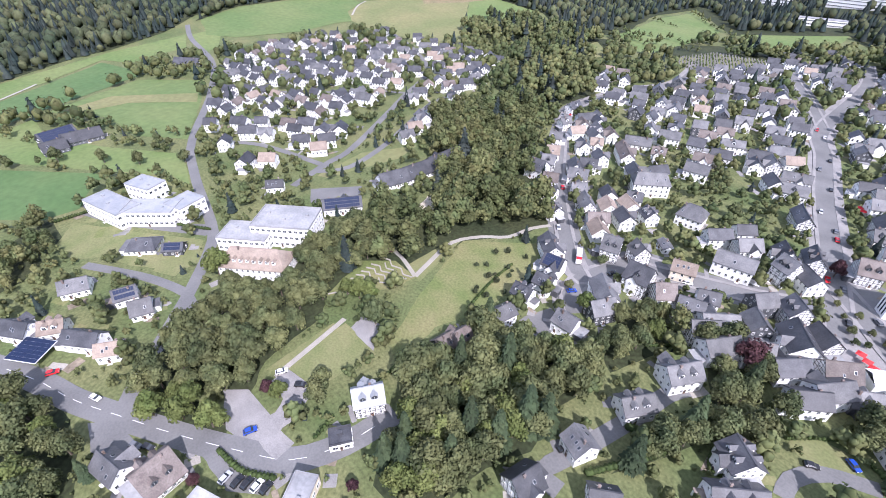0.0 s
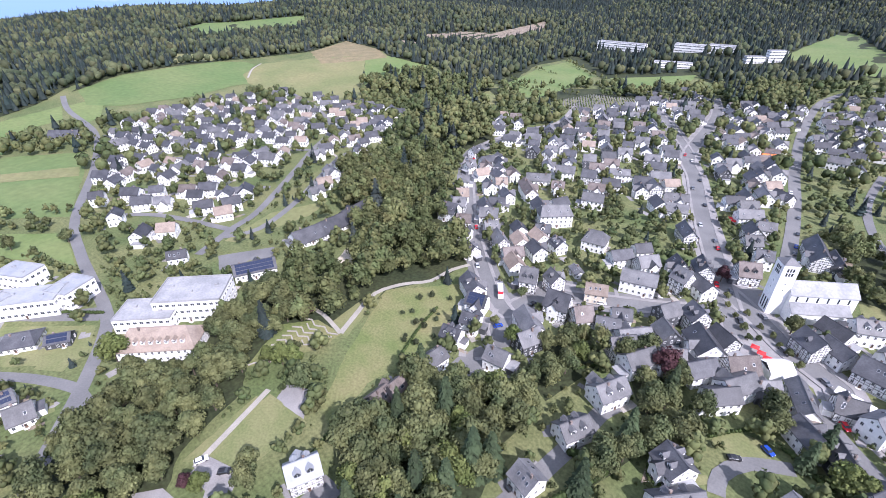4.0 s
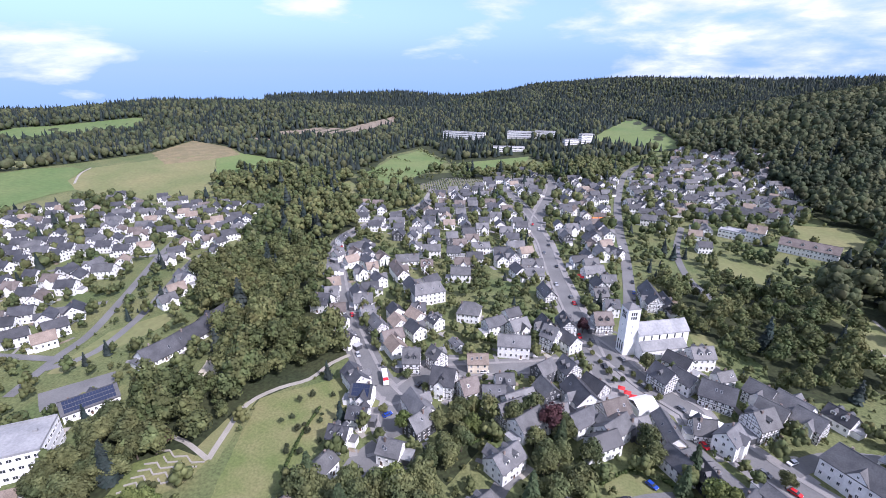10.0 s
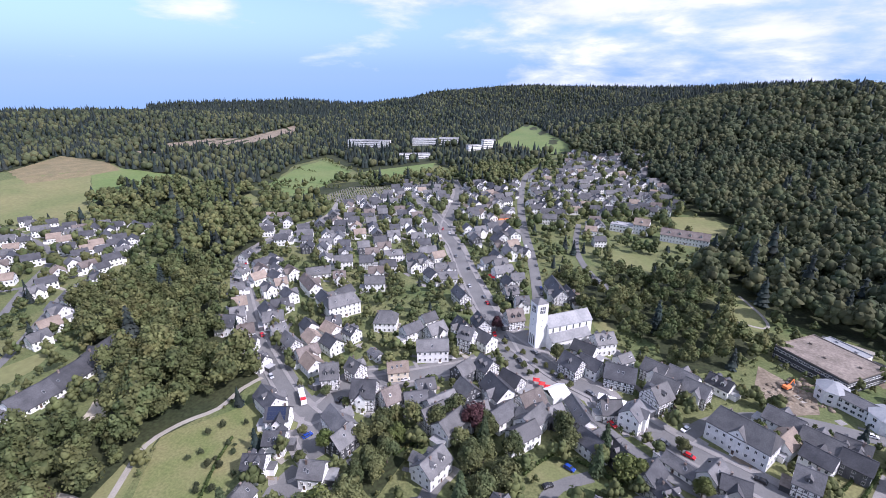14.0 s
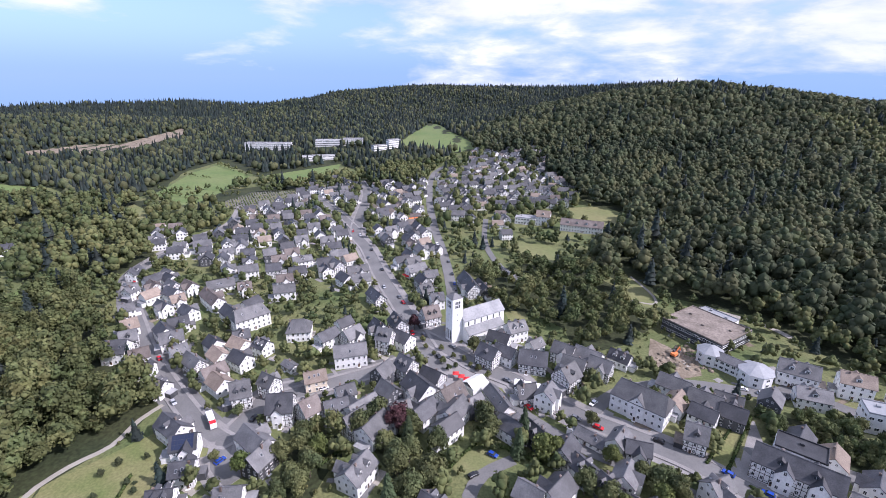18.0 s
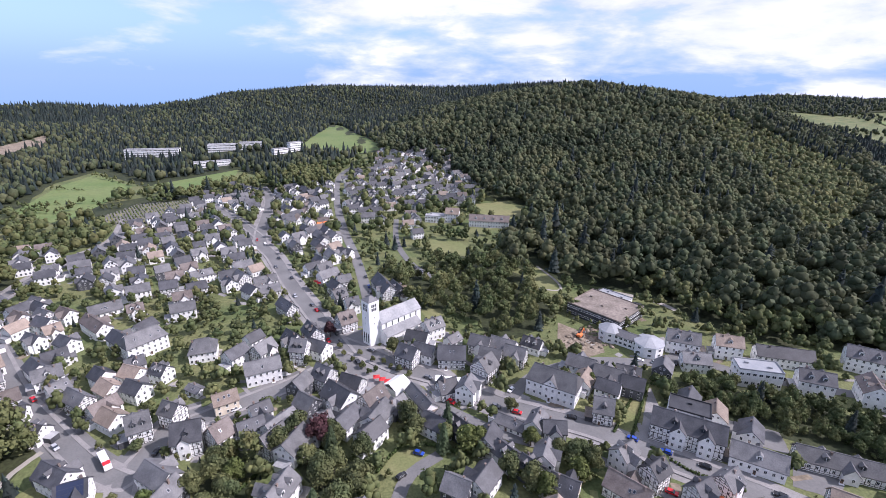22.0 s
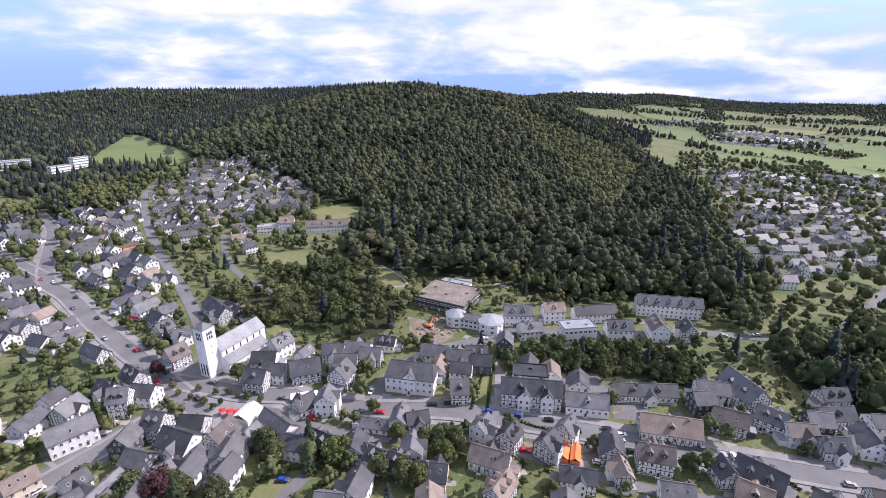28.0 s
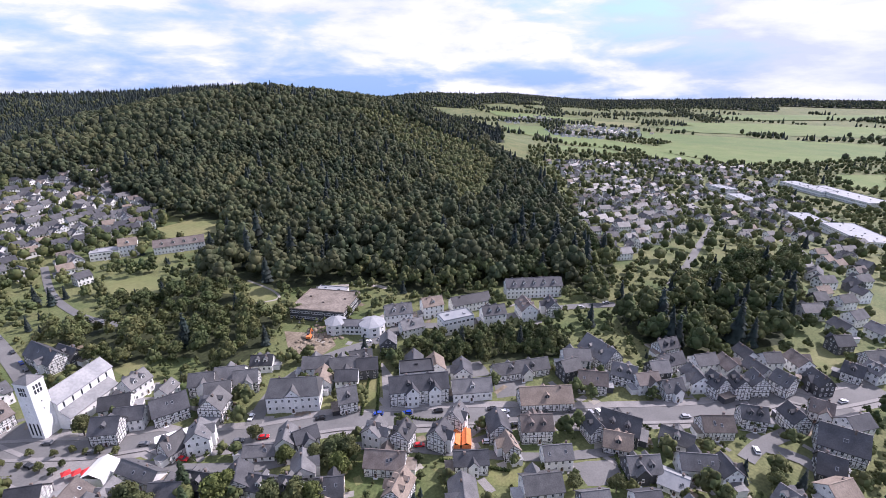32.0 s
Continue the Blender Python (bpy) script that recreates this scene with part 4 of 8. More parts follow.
def wood(name, xs, ys, fir_share, label, seed, level="low", size=1.0, vary=1.0, mats=("wood_leaf", "wood_needle")):
    """A wood as one mesh of many trees."""
    rng = np.random.default_rng(seed)
    z = ground_z(xs, ys)
    vs, qs, ms, k = [], [], [], 0
    lib = {"mid": MID, "low": LOW, "tiny": TINY, "bush": BUSH, "speck": SPECK}[level]
    share = fir_share(xs, ys) if callable(fir_share) else np.full(len(xs), fir_share)
    for x, y, g, sh in zip(xs, ys, z, share):
        fir = rng.uniform() < sh
        v, q = lib["fir" if fir else "broad"][int(rng.integers(4))]
        a, s = rng.uniform(0, 6.28), size * rng.uniform(0.62, 1.3) ** vary * (1.0 if fir else 1.15)
        h = s * rng.uniform(0.85, 1.15)
        c, d = math.cos(a) * s, math.sin(a) * s
        vs.append(np.stack([x + v[:, 0] * c - v[:, 1] * d, y + v[:, 0] * d + v[:, 1] * c, g + v[:, 2] * h - 0.4], 1))
        qs.append(q + k)
        ms.append(np.full(len(q), 1 if fir else 0))
        k += len(v)
    if not vs:
        return None
    me = raw_mesh(name, np.concatenate(vs), np.concatenate(qs), [M[k] for k in mats], np.concatenate(ms), True)
    return tagged(new(name, me), label, "woodland", kind="stuff")


def scatter(poly, gap, seed, jitter=0.45):
    """Places spread over a polygon, about gap apart."""
    rng = np.random.default_rng(seed)
    xs, ys = [p[0] for p in poly], [p[1] for p in poly]
    gx, gy = np.meshgrid(np.arange(min(xs), max(xs), gap), np.arange(min(ys), max(ys), gap * 0.87))
    gx = gx + (np.arange(gx.shape[0]) % 2)[:, None] * gap / 2
    gx = (gx + rng.uniform(-jitter, jitter, gx.shape) * gap).ravel()
    gy = (gy + rng.uniform(-jitter, jitter, gy.shape) * gap).ravel()
    ok = inside(poly, gx, gy)
    return gx[ok], gy[ok]


def clear_of_roads(x, y, extra=0.0):
    ok = np.ones(np.shape(x), bool)
    for line, half in ROAD_LINES:
        for a, b in zip(line[:-1], line[1:]):
            d = b - a
            t = np.clip(((x - a[0]) * d[0] + (y - a[1]) * d[1]) / max(d @ d, 1e-6), 0, 1)
            ok &= np.hypot(x - a[0] - t * d[0], y - a[1] - t * d[1]) > half + extra
    return ok


def clear_of_houses(x, y, extra=0.0):
    ok = np.ones(np.shape(x), bool)
    for hx, hy, r in HOUSES:
        ok &= np.hypot(x - hx, y - hy) > r + extra
    return ok




# ---- roads and paths ----
road('road_valley', 8.5, 'asphalt', [(-196.0, -73.6), (-168.3, -53.7), (-150.3, -43.3), (-133.5, -31.2), (-114.8, -17.2), (-98.0, -3.2), (-87.3, 6.9), (-83.3, 16.9), (-81.7, 28.6), (-82.4, 41.4)], dashes=True)
road('road_parking', 7, 'pave', [(-90.4, 7.2), (-101.1, 4.8), (-102.2, 10.8), (-108.3, 17.1), (-119.0, 15.2)])
road('road_field', 5.5, 'asphalt', [(-134.2, -31.1), (-143.1, -26.5), (-176.4, -4.0), (-189.9, 4.6), (-211.9, 16.8), (-231.6, 22.7), (-294.6, 29.4), (-346.7, 40.1), (-440, 77), (-538, 104), (-631, 107), (-689, 117)])
road('road_hall', 4.5, 'asphalt', [(-232.2, -33.2), (-205.7, -11.8), (-184.2, -0.1), (-173.0, 0.6), (-174.3, 13.5), (-182.8, 20.8)])
road('road_home', 5, 'asphalt', [(-284.8, -28.7), (-255.8, -8.7), (-231.0, 21.7)])
road('road_suburb', 5, 'asphalt', [(-246.5, 72.4), (-261.3, 100.1), (-271.5, 122.9), (-310.9, 173.6), (-339.5, 208.3), (-387.8, 265.9), (-464, 300), (-529, 313)])
road('road_suburb', 4.5, 'asphalt', [(-254.9, 91.5), (-248.8, 110.3), (-263.0, 143.2), (-284.5, 176.2), (-311.1, 216.8), (-315.9, 235.3)])
road('road_suburb', 4.5, 'asphalt', [(-370.7, 75.2), (-333.7, 112.7), (-299.1, 147.3)])
road('road_suburb', 4.5, 'asphalt', [(-449, 87), (-397.0, 140.8), (-369.9, 188.4), (-345.7, 212.5)])
road('road_suburb', 4.5, 'asphalt', [(-535, 117), (-477, 176), (-448, 234), (-407, 261)])
road('road_suburb', 4.5, 'asphalt', [(-338.9, 49.7), (-311.9, 76.9), (-256.7, 99.5)])
road('road_hillside', 6.5, 'asphalt', [(-237.6, 324.5), (-233.3, 296.5), (-210.0, 260.9), (-183.9, 229.4), (-161.7, 203.8), (-135.7, 178.6), (-107.4, 153.3), (-91.1, 143.2)], walks=True)
road('road_hillside', 5, 'asphalt', [(-237.6, 324.5), (-237.8, 343.9), (-231.6, 381.4), (-222, 427), (-246, 506)], walks=True)
road('road_junction', 9, 'asphalt', [(-103.2, 150.2), (-91.8, 144.7), (-87.9, 157.0), (-84.4, 172.9), (-75.5, 178.1)], walks=True)
road('road_junction', 7, 'asphalt', [(-91.4, 143.8), (-87.4, 131.6), (-78.4, 124.4)], walks=True)
road('street_lower', 7.5, 'asphalt', [(-85.3, 168.8), (-74.1, 174.0), (-55.6, 184.5), (-40.9, 192.9), (-29.4, 201.4)], walks=True)
road('street_main', 9, 'asphalt', [(-9.1, 196.1), (-23.8, 230.0), (-33.1, 252.5), (-56.2, 305.5), (-77.8, 361.3), (-98, 412), (-115, 547), (-139, 625)], walks=True)
road('street_main', 6, 'asphalt', [(-98, 412), (-130, 468), (-176, 540)], walks=True)
road('street_upper', 7.5, 'asphalt', [(-1.9, 241.9), (-7.4, 301.5), (-15.7, 362.8), (-27, 431), (-39, 539), (-42, 662), (-19, 729)])
road('street_upper', 5, 'asphalt', [(42.1, 307.5), (28.1, 337.6), (20.3, 388.7), (24, 456)])
road('street_market', 9, 'asphalt', [(-23.8, 230.0), (-5.7, 214.4), (8.9, 200.4), (27.2, 188.5), (29.5, 182.6), (44.7, 170.9), (56.1, 162.1), (84.6, 144.7), (102.5, 128.1), (129.2, 104.4), (152.3, 79.3), (168.0, 63.9), (199.5, 34.8), (234.7, 14.5), (237.5, 4.2), (270.1, -16.5)], walks=True)
road('street_baths', 6.5, 'asphalt', [(52.8, 163.3), (71.3, 181.2), (92.0, 189.2), (112.9, 190.1), (146.2, 183.2), (152.6, 189.3), (177.7, 167.8), (209.0, 150.2), (242.7, 131.5), (268.5, 110.3)])
road('lane_garden', 4.5, 'asphalt', [(15.1, 183.0), (27.6, 166.8), (39.7, 154.6), (51.3, 144.0), (82.3, 126.5), (103.4, 100.5), (125.2, 73.8), (148.8, 53.6)])
road('street_east', 6, 'asphalt', [(178.5, 16.7), (190.5, 14.7), (208.1, 7.6), (244.0, -6.8)])
road('street_east', 6, 'asphalt', [(190.5, 14.7), (193.1, 1.5), (188.9, -7.4)])
road('road_hillroad', 6, 'asphalt', [(324.9, 97.7), (362.8, 100.9), (443, 115), (569, 139), (674, 177), (774, 243)])
road('road_far', 7, 'asphalt', [(665, -2), (766, 45), (894, 99), (977, 160), (1075, 238)])
road('road_far', 6, 'asphalt', [(430, 29), (510, 47), (549, 66), (624, 110)])
road('road_forest', 4, 'gravel', [(150.6, 272.6), (176.2, 252.4), (184.8, 234.1)])
road('lane_villa', 6, 'asphalt', [(-38.2, 78.7), (-36.3, 92.4), (-34.7, 104.8), (-33.7, 119.1), (-31.0, 126.7)])
road('lane_villa', 6, 'asphalt', [(-38.2, 78.7), (-39.9, 65.8), (-33.0, 65.5)])
road('lane_villa', 5, 'asphalt', [(21.1, 139.5), (9.5, 132.0), (4.4, 122.2), (5.4, 114.8)])
road('path_park', 2.2, 'gravel', [(-119.7, 15.4), (-124.8, 30.4), (-130.7, 47.4)])
road('path_park', 2.4, 'gravel', [(-136.0, 84.7), (-140.6, 95.6), (-146.8, 113.4), (-142.3, 127.7), (-134.0, 139.0), (-132.7, 153.4), (-128.6, 163.4)])
road('path_park', 2.0, 'gravel', [(-136.0, 84.7), (-151.9, 87.3), (-160.8, 86.5)])
road('path_park', 1.8, 'gravel', [(123.4, 319.6), (127.5, 289.4), (122.6, 274.7), (100.9, 285.7)])
road('path_field', 2.5, 'gravel', [(-522, -68), (-552, -42)])
road('path_field', 2.5, 'gravel', [(-624, 308), (-658, 334), (-676, 358)])
road('road_upper_valley', 5, 'asphalt', [(-10, 728), (53, 773), (91, 797)])
road('road_tree_avenue', 4, 'gravel', [(313.8, 75.8), (336.5, 63.5), (355.9, 54.6)])


# ---- fields, lawns, yards ----
patch('meadow', [(1325, 523), (1764, 514), (1868, 61), (1506, 41), (1212, 273)], 'field_light', 'light green meadow')
patch('meadow', [(1617, 1237), (1699, 1097), (1444, 884), (1352, 1008)], 'field_mid', 'green mown meadow')
patch('meadow', [(1196, 90), (1286, 23), (1068, 12), (1109, 65)], 'field_light', 'light green meadow')
patch('meadow', [(1971, 768), (2347, 496), (2414, 91), (2071, 72), (1886, 551)], 'field_mid', 'green mown meadow')
patch('meadow', [(-703, 136), (-740, 197), (-738, 258), (-727, 320), (-696, 348), (-673, 348), (-641, 310), (-600, 298), (-604, 271), (-594, 227), (-612, 151), (-638, 125)], 'field_mid', 'green mown meadow')
patch('meadow', [(-603, 296), (-641, 310), (-675, 358), (-648, 441), (-616, 502), (-555, 449), (-457, 360), (-492, 319), (-566, 299)], 'field_dry', 'dry yellowish summer meadow')
patch('clearing', [(-696, 456), (-747, 567), (-646, 552), (-581, 517), (-592, 470), (-619, 420)], 'bare_grass', 'scorched olive-brown scrub on cleared ground')
patch('meadow', [(-597, 486), (-590, 525), (-504, 536), (-489, 473), (-510, 450), (-493, 396)], 'field_light', 'light green meadow')
patch('young_wood', [(-1066, 397), (-1116, 478), (-1030, 676), (-930, 606), (-935, 520), (-973, 410)], 'field_mid', 'pale scrub of a young plantation')
patch('scrub', [(-836, 306), (-781, 346), (-737, 321), (-764, 269)], 'field_dry', 'yellowish scrub at the edge of the wood')
patch('clearing', [(-729, 760), (-719, 861), (-667, 907), (-667, 995), (-669, 1059), (-672, 1127), (-590, 990), (-589, 932), (-589, 879), (-590, 802), (-642, 769), (-656, 684)], 'bare', 'bare brown logged strip at the edge of the wood')
patch('clearing', [(-675, 610), (-694, 657), (-666, 672), (-629, 627), (-631, 584)], 'bare', 'bare brown earth and rubble')
patch('meadow', [(-555, -91), (-586, -43), (-625, 27), (-651, 106), (-603, 95), (-577, 36), (-600, 14), (-524, -68), (-504, -88)], 'field_light', 'light green meadow')
patch('meadow', [(-648, 112), (-657, 150), (-585, 123), (-572, 105), (-607, 106)], 'field_light', 'light green meadow')
patch('meadow', [(-516, -68), (-592, 13), (-559, 30), (-527, 35), (-479, -31), (-448, -73), (-482, -87)], 'field_dark', 'dark green meadow on the slope')
patch('meadow', [(-467, -37), (-515, 33), (-481, 81), (-423, 65), (-352, 38), (-378, 10), (-428, -1), (-447, -22)], 'field_mid', 'green mown meadow')
patch('meadow', [(-463, -28), (-478, 8), (-445, 68), (-423, 62), (-452, 17), (-450, -18)], 'field_dry', 'dry yellowish strip across the meadow', lift=0.2)
patch('pasture', [(-427, -79), (-456, -46), (-410, -41), (-368, -8), (-329, 30), (-283, 24), (-304, 17), (-330, -13), (-394, -78)], 'field_light', 'grazed light green pasture')
patch('meadow', [(-383, -82), (-326, -13), (-315, -22), (-290, -31), (-288, -46), (-312, -80)], 'field_dark', 'dark green meadow on the slope')
patch('lawn', [(-256.1, -43.9), (-276.3, -34.4), (-246.2, -7.6), (-221.1, 16.0), (-202.4, 7.6), (-203.4, -0.6), (-220.0, -16.5), (-235.0, -26.1), (-239.2, -37.1)], 'lawn', 'mown green lawn')
patch('lawn', [(-337.1, -7.4), (-307.6, 27.6), (-275.3, 27.0), (-278.2, 11.9), (-312.0, -4.7)], 'lawn_dry', 'dry garden lawn with pale patches')
patch('yard', [(-292.3, -29.3), (-297.4, -22.2), (-271.6, -17.0), (-246.1, 2.8), (-229.4, 21.3), (-223.8, 18.0), (-243.4, -0.4), (-266.7, -20.2)], 'asphalt', 'grey asphalt yard')
patch('dry_grass', [(-159.2, -9.3), (-167.1, 0.3), (-162.4, 6.8), (-154.2, 2.4), (-152.0, -5.3)], 'bare_grass', 'scorched brown grass')
patch('meadow', [(-253.7, -40.6), (-268.6, -32.5), (-258.0, -13.6), (-234.6, -14.4), (-236.5, -28.3)], 'lawn', 'mown green lawn')
patch('meadow', [(-209.4, -8.9), (-221.8, 3.2), (-226.1, 13.2), (-211.5, 9.7), (-199.1, -1.5)], 'lawn', 'mown green lawn')
patch('lawn', [(-123.1, 19.2), (-128.5, 46.7), (-107.4, 48.3), (-106.3, 24.4)], 'lawn', 'mown green lawn')
patch('lawn', [(-124.5, 13.1), (-131.4, 42.8), (-127.8, 43.5), (-120.9, 15.9)], 'lawn', 'mown green lawn')
patch('garden', [(-125.0, 79.5), (-144.7, 118.8), (-120.4, 148.0), (-107.4, 131.8), (-101.0, 96.1), (-105.6, 73.9), (-98.2, 51.2), (-111.0, 56.5), (-117.4, 68.3)], 'lawn_dry', 'dry garden lawn with pale patches')
patch('lawn', [(-145.0, 86.0), (-148.7, 114.9), (-145.1, 117.4), (-131.7, 84.0)], 'lawn', 'mown green lawn')
patch('terraced_garden', [(-147.7, 46.7), (-160.2, 70.9), (-150.9, 83.6), (-135.3, 84.3), (-134.7, 73.6), (-143.0, 56.2)], 'lawn_dry', 'dry garden lawn with pale patches')
patch('dry_grass', [(-161.9, -8.2), (-169.5, -0.2), (-174.3, 13.5), (-173.7, 20.4), (-163.7, 10.5), (-155.6, -4.5)], 'bare_grass', 'scorched brown grass')
patch('court', [(-183.5, 116.2), (-194.8, 137.4), (-187.6, 136.2), (-175.8, 122.0)], 'sand', 'pale sand court')
patch('court', [(-121.8, 41.7), (-128.1, 53.6), (-119.3, 57.7), (-108.7, 47.8)], 'pave', 'light grey paved square')
patch('meadow', [(-371, 538), (-396, 665), (-388, 737), (-302, 648), (-295, 535), (-299, 485)], 'field_light', 'light green meadow')
patch('meadow', [(-281, 656), (-194, 736), (-181, 647), (-250, 611)], 'field_light', 'light green meadow')
patch('meadow', [(-364, 460), (-366, 493), (-337, 470), (-304, 415)], 'field_dry', 'dry yellowish summer meadow')
patch('meadow', [(-126, 880), (-97, 1122), (-95, 1288), (-65, 1210), (-31, 1014), (4, 902), (27, 830), (0, 800), (-50, 810)], 'field_light', 'light green meadow')
patch('meadow', [(-291.1, 258.7), (-299.5, 288.9), (-282.0, 283.4), (-267.0, 249.0)], 'field_light', 'light green meadow')
patch('meadow', [(-262.5, 126.0), (-250.4, 161.8), (-240.8, 141.7), (-243.7, 93.0), (-250.3, 89.2)], 'field_dry', 'dry yellowish summer meadow')
patch('meadow', [(-53, 407), (-30, 416), (-27.2, 379.2), (-45.4, 368.3)], 'field_light', 'light green meadow')
patch('meadow', [(116, 503), (156, 507), (170, 481), (151, 440), (127, 436), (113, 469)], 'field_dry', 'dry yellowish summer meadow')
patch('meadow', [(49.8, 391.0), (75.5, 382.2), (84.5, 362.3), (69.5, 338.4), (47.6, 354.0)], 'field_dry', 'dry yellowish summer meadow')
patch('park_lawn', [(123.4, 319.6), (132.1, 299.0), (120.5, 270.5), (98.9, 276.1), (108.3, 304.2)], 'lawn', 'mown green lawn')
patch('church_lawn', [(26.7, 260.2), (39.4, 259.5), (41.0, 247.8), (29.3, 245.5)], 'lawn', 'mown green lawn')
patch('lawn', [(-1.6, 141.5), (10.3, 144.7), (17.3, 136.5), (5.9, 130.2), (-1.3, 133.3)], 'lawn', 'mown green lawn')
patch('lawn', [(103.8, 155.7), (123.4, 168.9), (102.1, 140.1), (94.1, 140.4)], 'lawn_dry', 'dry garden lawn with pale patches')
patch('lawn', [(276.4, 21.5), (310.0, -0.6), (298.9, -12.8), (268.8, 10.8)], 'lawn', 'mown green lawn')
patch('lawn', [(93.0, 99.1), (114.4, 79.0), (123.2, 60.5), (120.2, 56.5), (100.5, 81.0)], 'lawn_dry', 'dry garden lawn with pale patches')
patch('building_site', [(105.4, 231.9), (121.8, 210.5), (117.6, 197.6), (100.5, 192.6), (97.7, 213.0)], 'bare', 'bare brown earth and rubble')
patch('market_square', [(-24.7, 223.8), (-10.5, 219.5), (8.9, 198.0), (6.1, 182.1), (-4.3, 181.0), (-15.8, 193.1)], 'pave', 'light grey paved square')
patch('church_square', [(-31.7, 229.1), (-27.6, 249.5), (-3.6, 241.8), (0.1, 220.6), (-15.0, 219.0)], 'asphalt', 'grey asphalt yard')
patch('car_park', [(-104.7, -13.8), (-102.1, -8.8), (-85.1, 2.6), (-80.6, -1.6), (-88.9, -10.8)], 'asphalt', 'grey asphalt yard')
patch('car_park', [(-137.1, -40.3), (-133.4, -33.6), (-118.3, -27.8), (-114.3, -34.5), (-125.4, -40.6)], 'asphalt', 'grey asphalt yard')
patch('car_park', [(-124.7, -1.6), (-119.6, 5.5), (-98.3, 9.3), (-98.9, -1.2), (-108.8, -5.2)], 'pave', 'light grey paved square')
patch('car_park', [(-120.3, 14.6), (-121.5, 19.2), (-105.9, 24.2), (-102.9, 18.8)], 'pave', 'light grey paved square')
patch('yard', [(-87.0, 94.2), (-89.2, 106.9), (-86.5, 118.8), (-75.5, 115.1), (-77.8, 101.9)], 'asphalt', 'grey asphalt yard')
patch('yard', [(131.6, 63.1), (147.5, 50.8), (136.2, 43.5), (126.5, 53.5)], 'asphalt', 'grey asphalt yard')
patch('yard', [(124.9, 167.9), (119.6, 149.3), (106.2, 132.3), (100.0, 134.5)], 'pave', 'light grey paved square')
patch('yard', [(156.1, 120.7), (169.6, 110.1), (153.1, 98.6), (142.6, 106.6)], 'asphalt', 'grey asphalt yard')
patch('yard', [(142.3, 142.1), (159.8, 131.1), (154.3, 119.2), (139.3, 131.5)], 'asphalt', 'grey asphalt yard')
patch('yard', [(-237.3, 79.3), (-222.9, 104.7), (-210.3, 97.9), (-222.6, 72.9)], 'asphalt', 'grey asphalt yard')
patch('field_strip', [(1448, 1081), (1448, 759), (1394, 503), (1249, 493), (1211, 703)], 'field_light', 'light green meadow')
patch('field_strip', [(1338, 544), (1225, 335), (1132, 319), (1129, 430)], 'field_light', 'light green meadow')
patch('field_strip', [(1800, 784), (1754, 331), (1819, 48), (1514, 33), (1496, 304), (1546, 615)], 'field_mid', 'green mown meadow')
patch('field_strip', [(2278, 865), (2453, 376), (2524, 84), (2221, 68), (2018, 476)], 'field_light', 'light green meadow')
patch('field_strip', [(1224, 94), (1273, 21), (1126, 13), (1152, 77)], 'field_light', 'light green meadow')
patch('field_strip', [(2105, 1732), (2219, 1473), (2188, 1157), (1981, 1280), (1987, 1559)], 'field_light', 'light green meadow')
patch('field_strip', [(1668, 553), (1715, 224), (1737, 44), (1642, 39), (1542, 248), (1556, 481)], 'field_dry', 'dry yellowish summer meadow')
patch('field_strip', [(2827, 813), (3414, 128), (3019, 108), (2567, 614)], 'field_mid', 'green mown meadow')
patch('field_strip', [(1773, 1035), (1750, 720), (1634, 729), (1657, 992)], 'field_dry', 'dry yellowish summer meadow')
patch('field_strip', [(1070, 688), (1222, 605), (1158, 483), (1005, 583)], 'field_mid', 'green mown meadow')
patch('field_strip', [(2122, 1093), (2109, 848), (1930, 819), (1926, 990)], 'field_dry', 'dry yellowish summer meadow')


# ---- houses of the old town, street by street ----
house(-172.2, 196.8, 12, 11.0, 10.9, 10.7, 'white', 'slate')
house(-158.0, 193.3, 37, 8.3, 8.4, 8.7, 'white', 'brown')
house(-148.4, 182.8, 14, 7.8, 6.7, 7.8, 'white', 'slate')
house(-133.9, 170.6, -19, 7.8, 7.6, 7.8, 'white', 'slate')
house(-127.1, 187.6, -35, 12.3, 7.6, 9.7, 'timber', 'grey')
house(-140.4, 197.3, 48, 7.8, 7.6, 8.7, 'white', 'grey')
house(-94.5, 166.3, 24, 7.9, 10.1, 11.6, 'timber', 'grey')
house(-111.4, 144.0, -31, 12.9, 8.4, 9.7, 'white', 'slate')
house(-101.9, 135.8, 16, 8.9, 8.4, 9.7, 'white', 'solar')
house(-96.0, 124.1, 14, 7.8, 7.6, 8.7, 'white', 'slate')
house(-96.4, 112.0, 12, 7.8, 7.6, 8.7, 'white', 'slate')
house(-71.5, 130.2, 69, 10.1, 8.4, 9.7, 'slate', 'grey')
house(-74.6, 114.0, 7, 8.6, 8.4, 8.7, 'white', 'grey')
house(-73.4, 157.5, 10, 10.2, 10.9, 12.6, 'timber', 'slate')
house(-61.9, 157.5, 49, 7.8, 9.2, 10.7, 'timber', 'brown')
house(-51.2, 160.2, 26, 9.6, 7.6, 8.7, 'white', 'slate')
house(-54.3, 199.6, 18, 15.7, 9.2, 10.7, 'white', 'grey')
house(-65.9, 179.3, 25, 9.5, 7.6, 8.7, 'beige', 'beige')
house(-49.2, 168.6, 31, 7.8, 7.6, 9.7, 'white', 'slate')
house(-38.6, 212.5, -17, 7.8, 9.2, 12.6, 'timber', 'grey')
house(-25.0, 189.1, -38, 8.3, 9.2, 11.6, 'timber', 'slate')
house(-17.1, 172.8, -48, 13.8, 10.9, 11.6, 'white', 'slate')
house(-23.8, 158.5, 32, 7.8, 8.4, 9.7, 'white', 'grey')
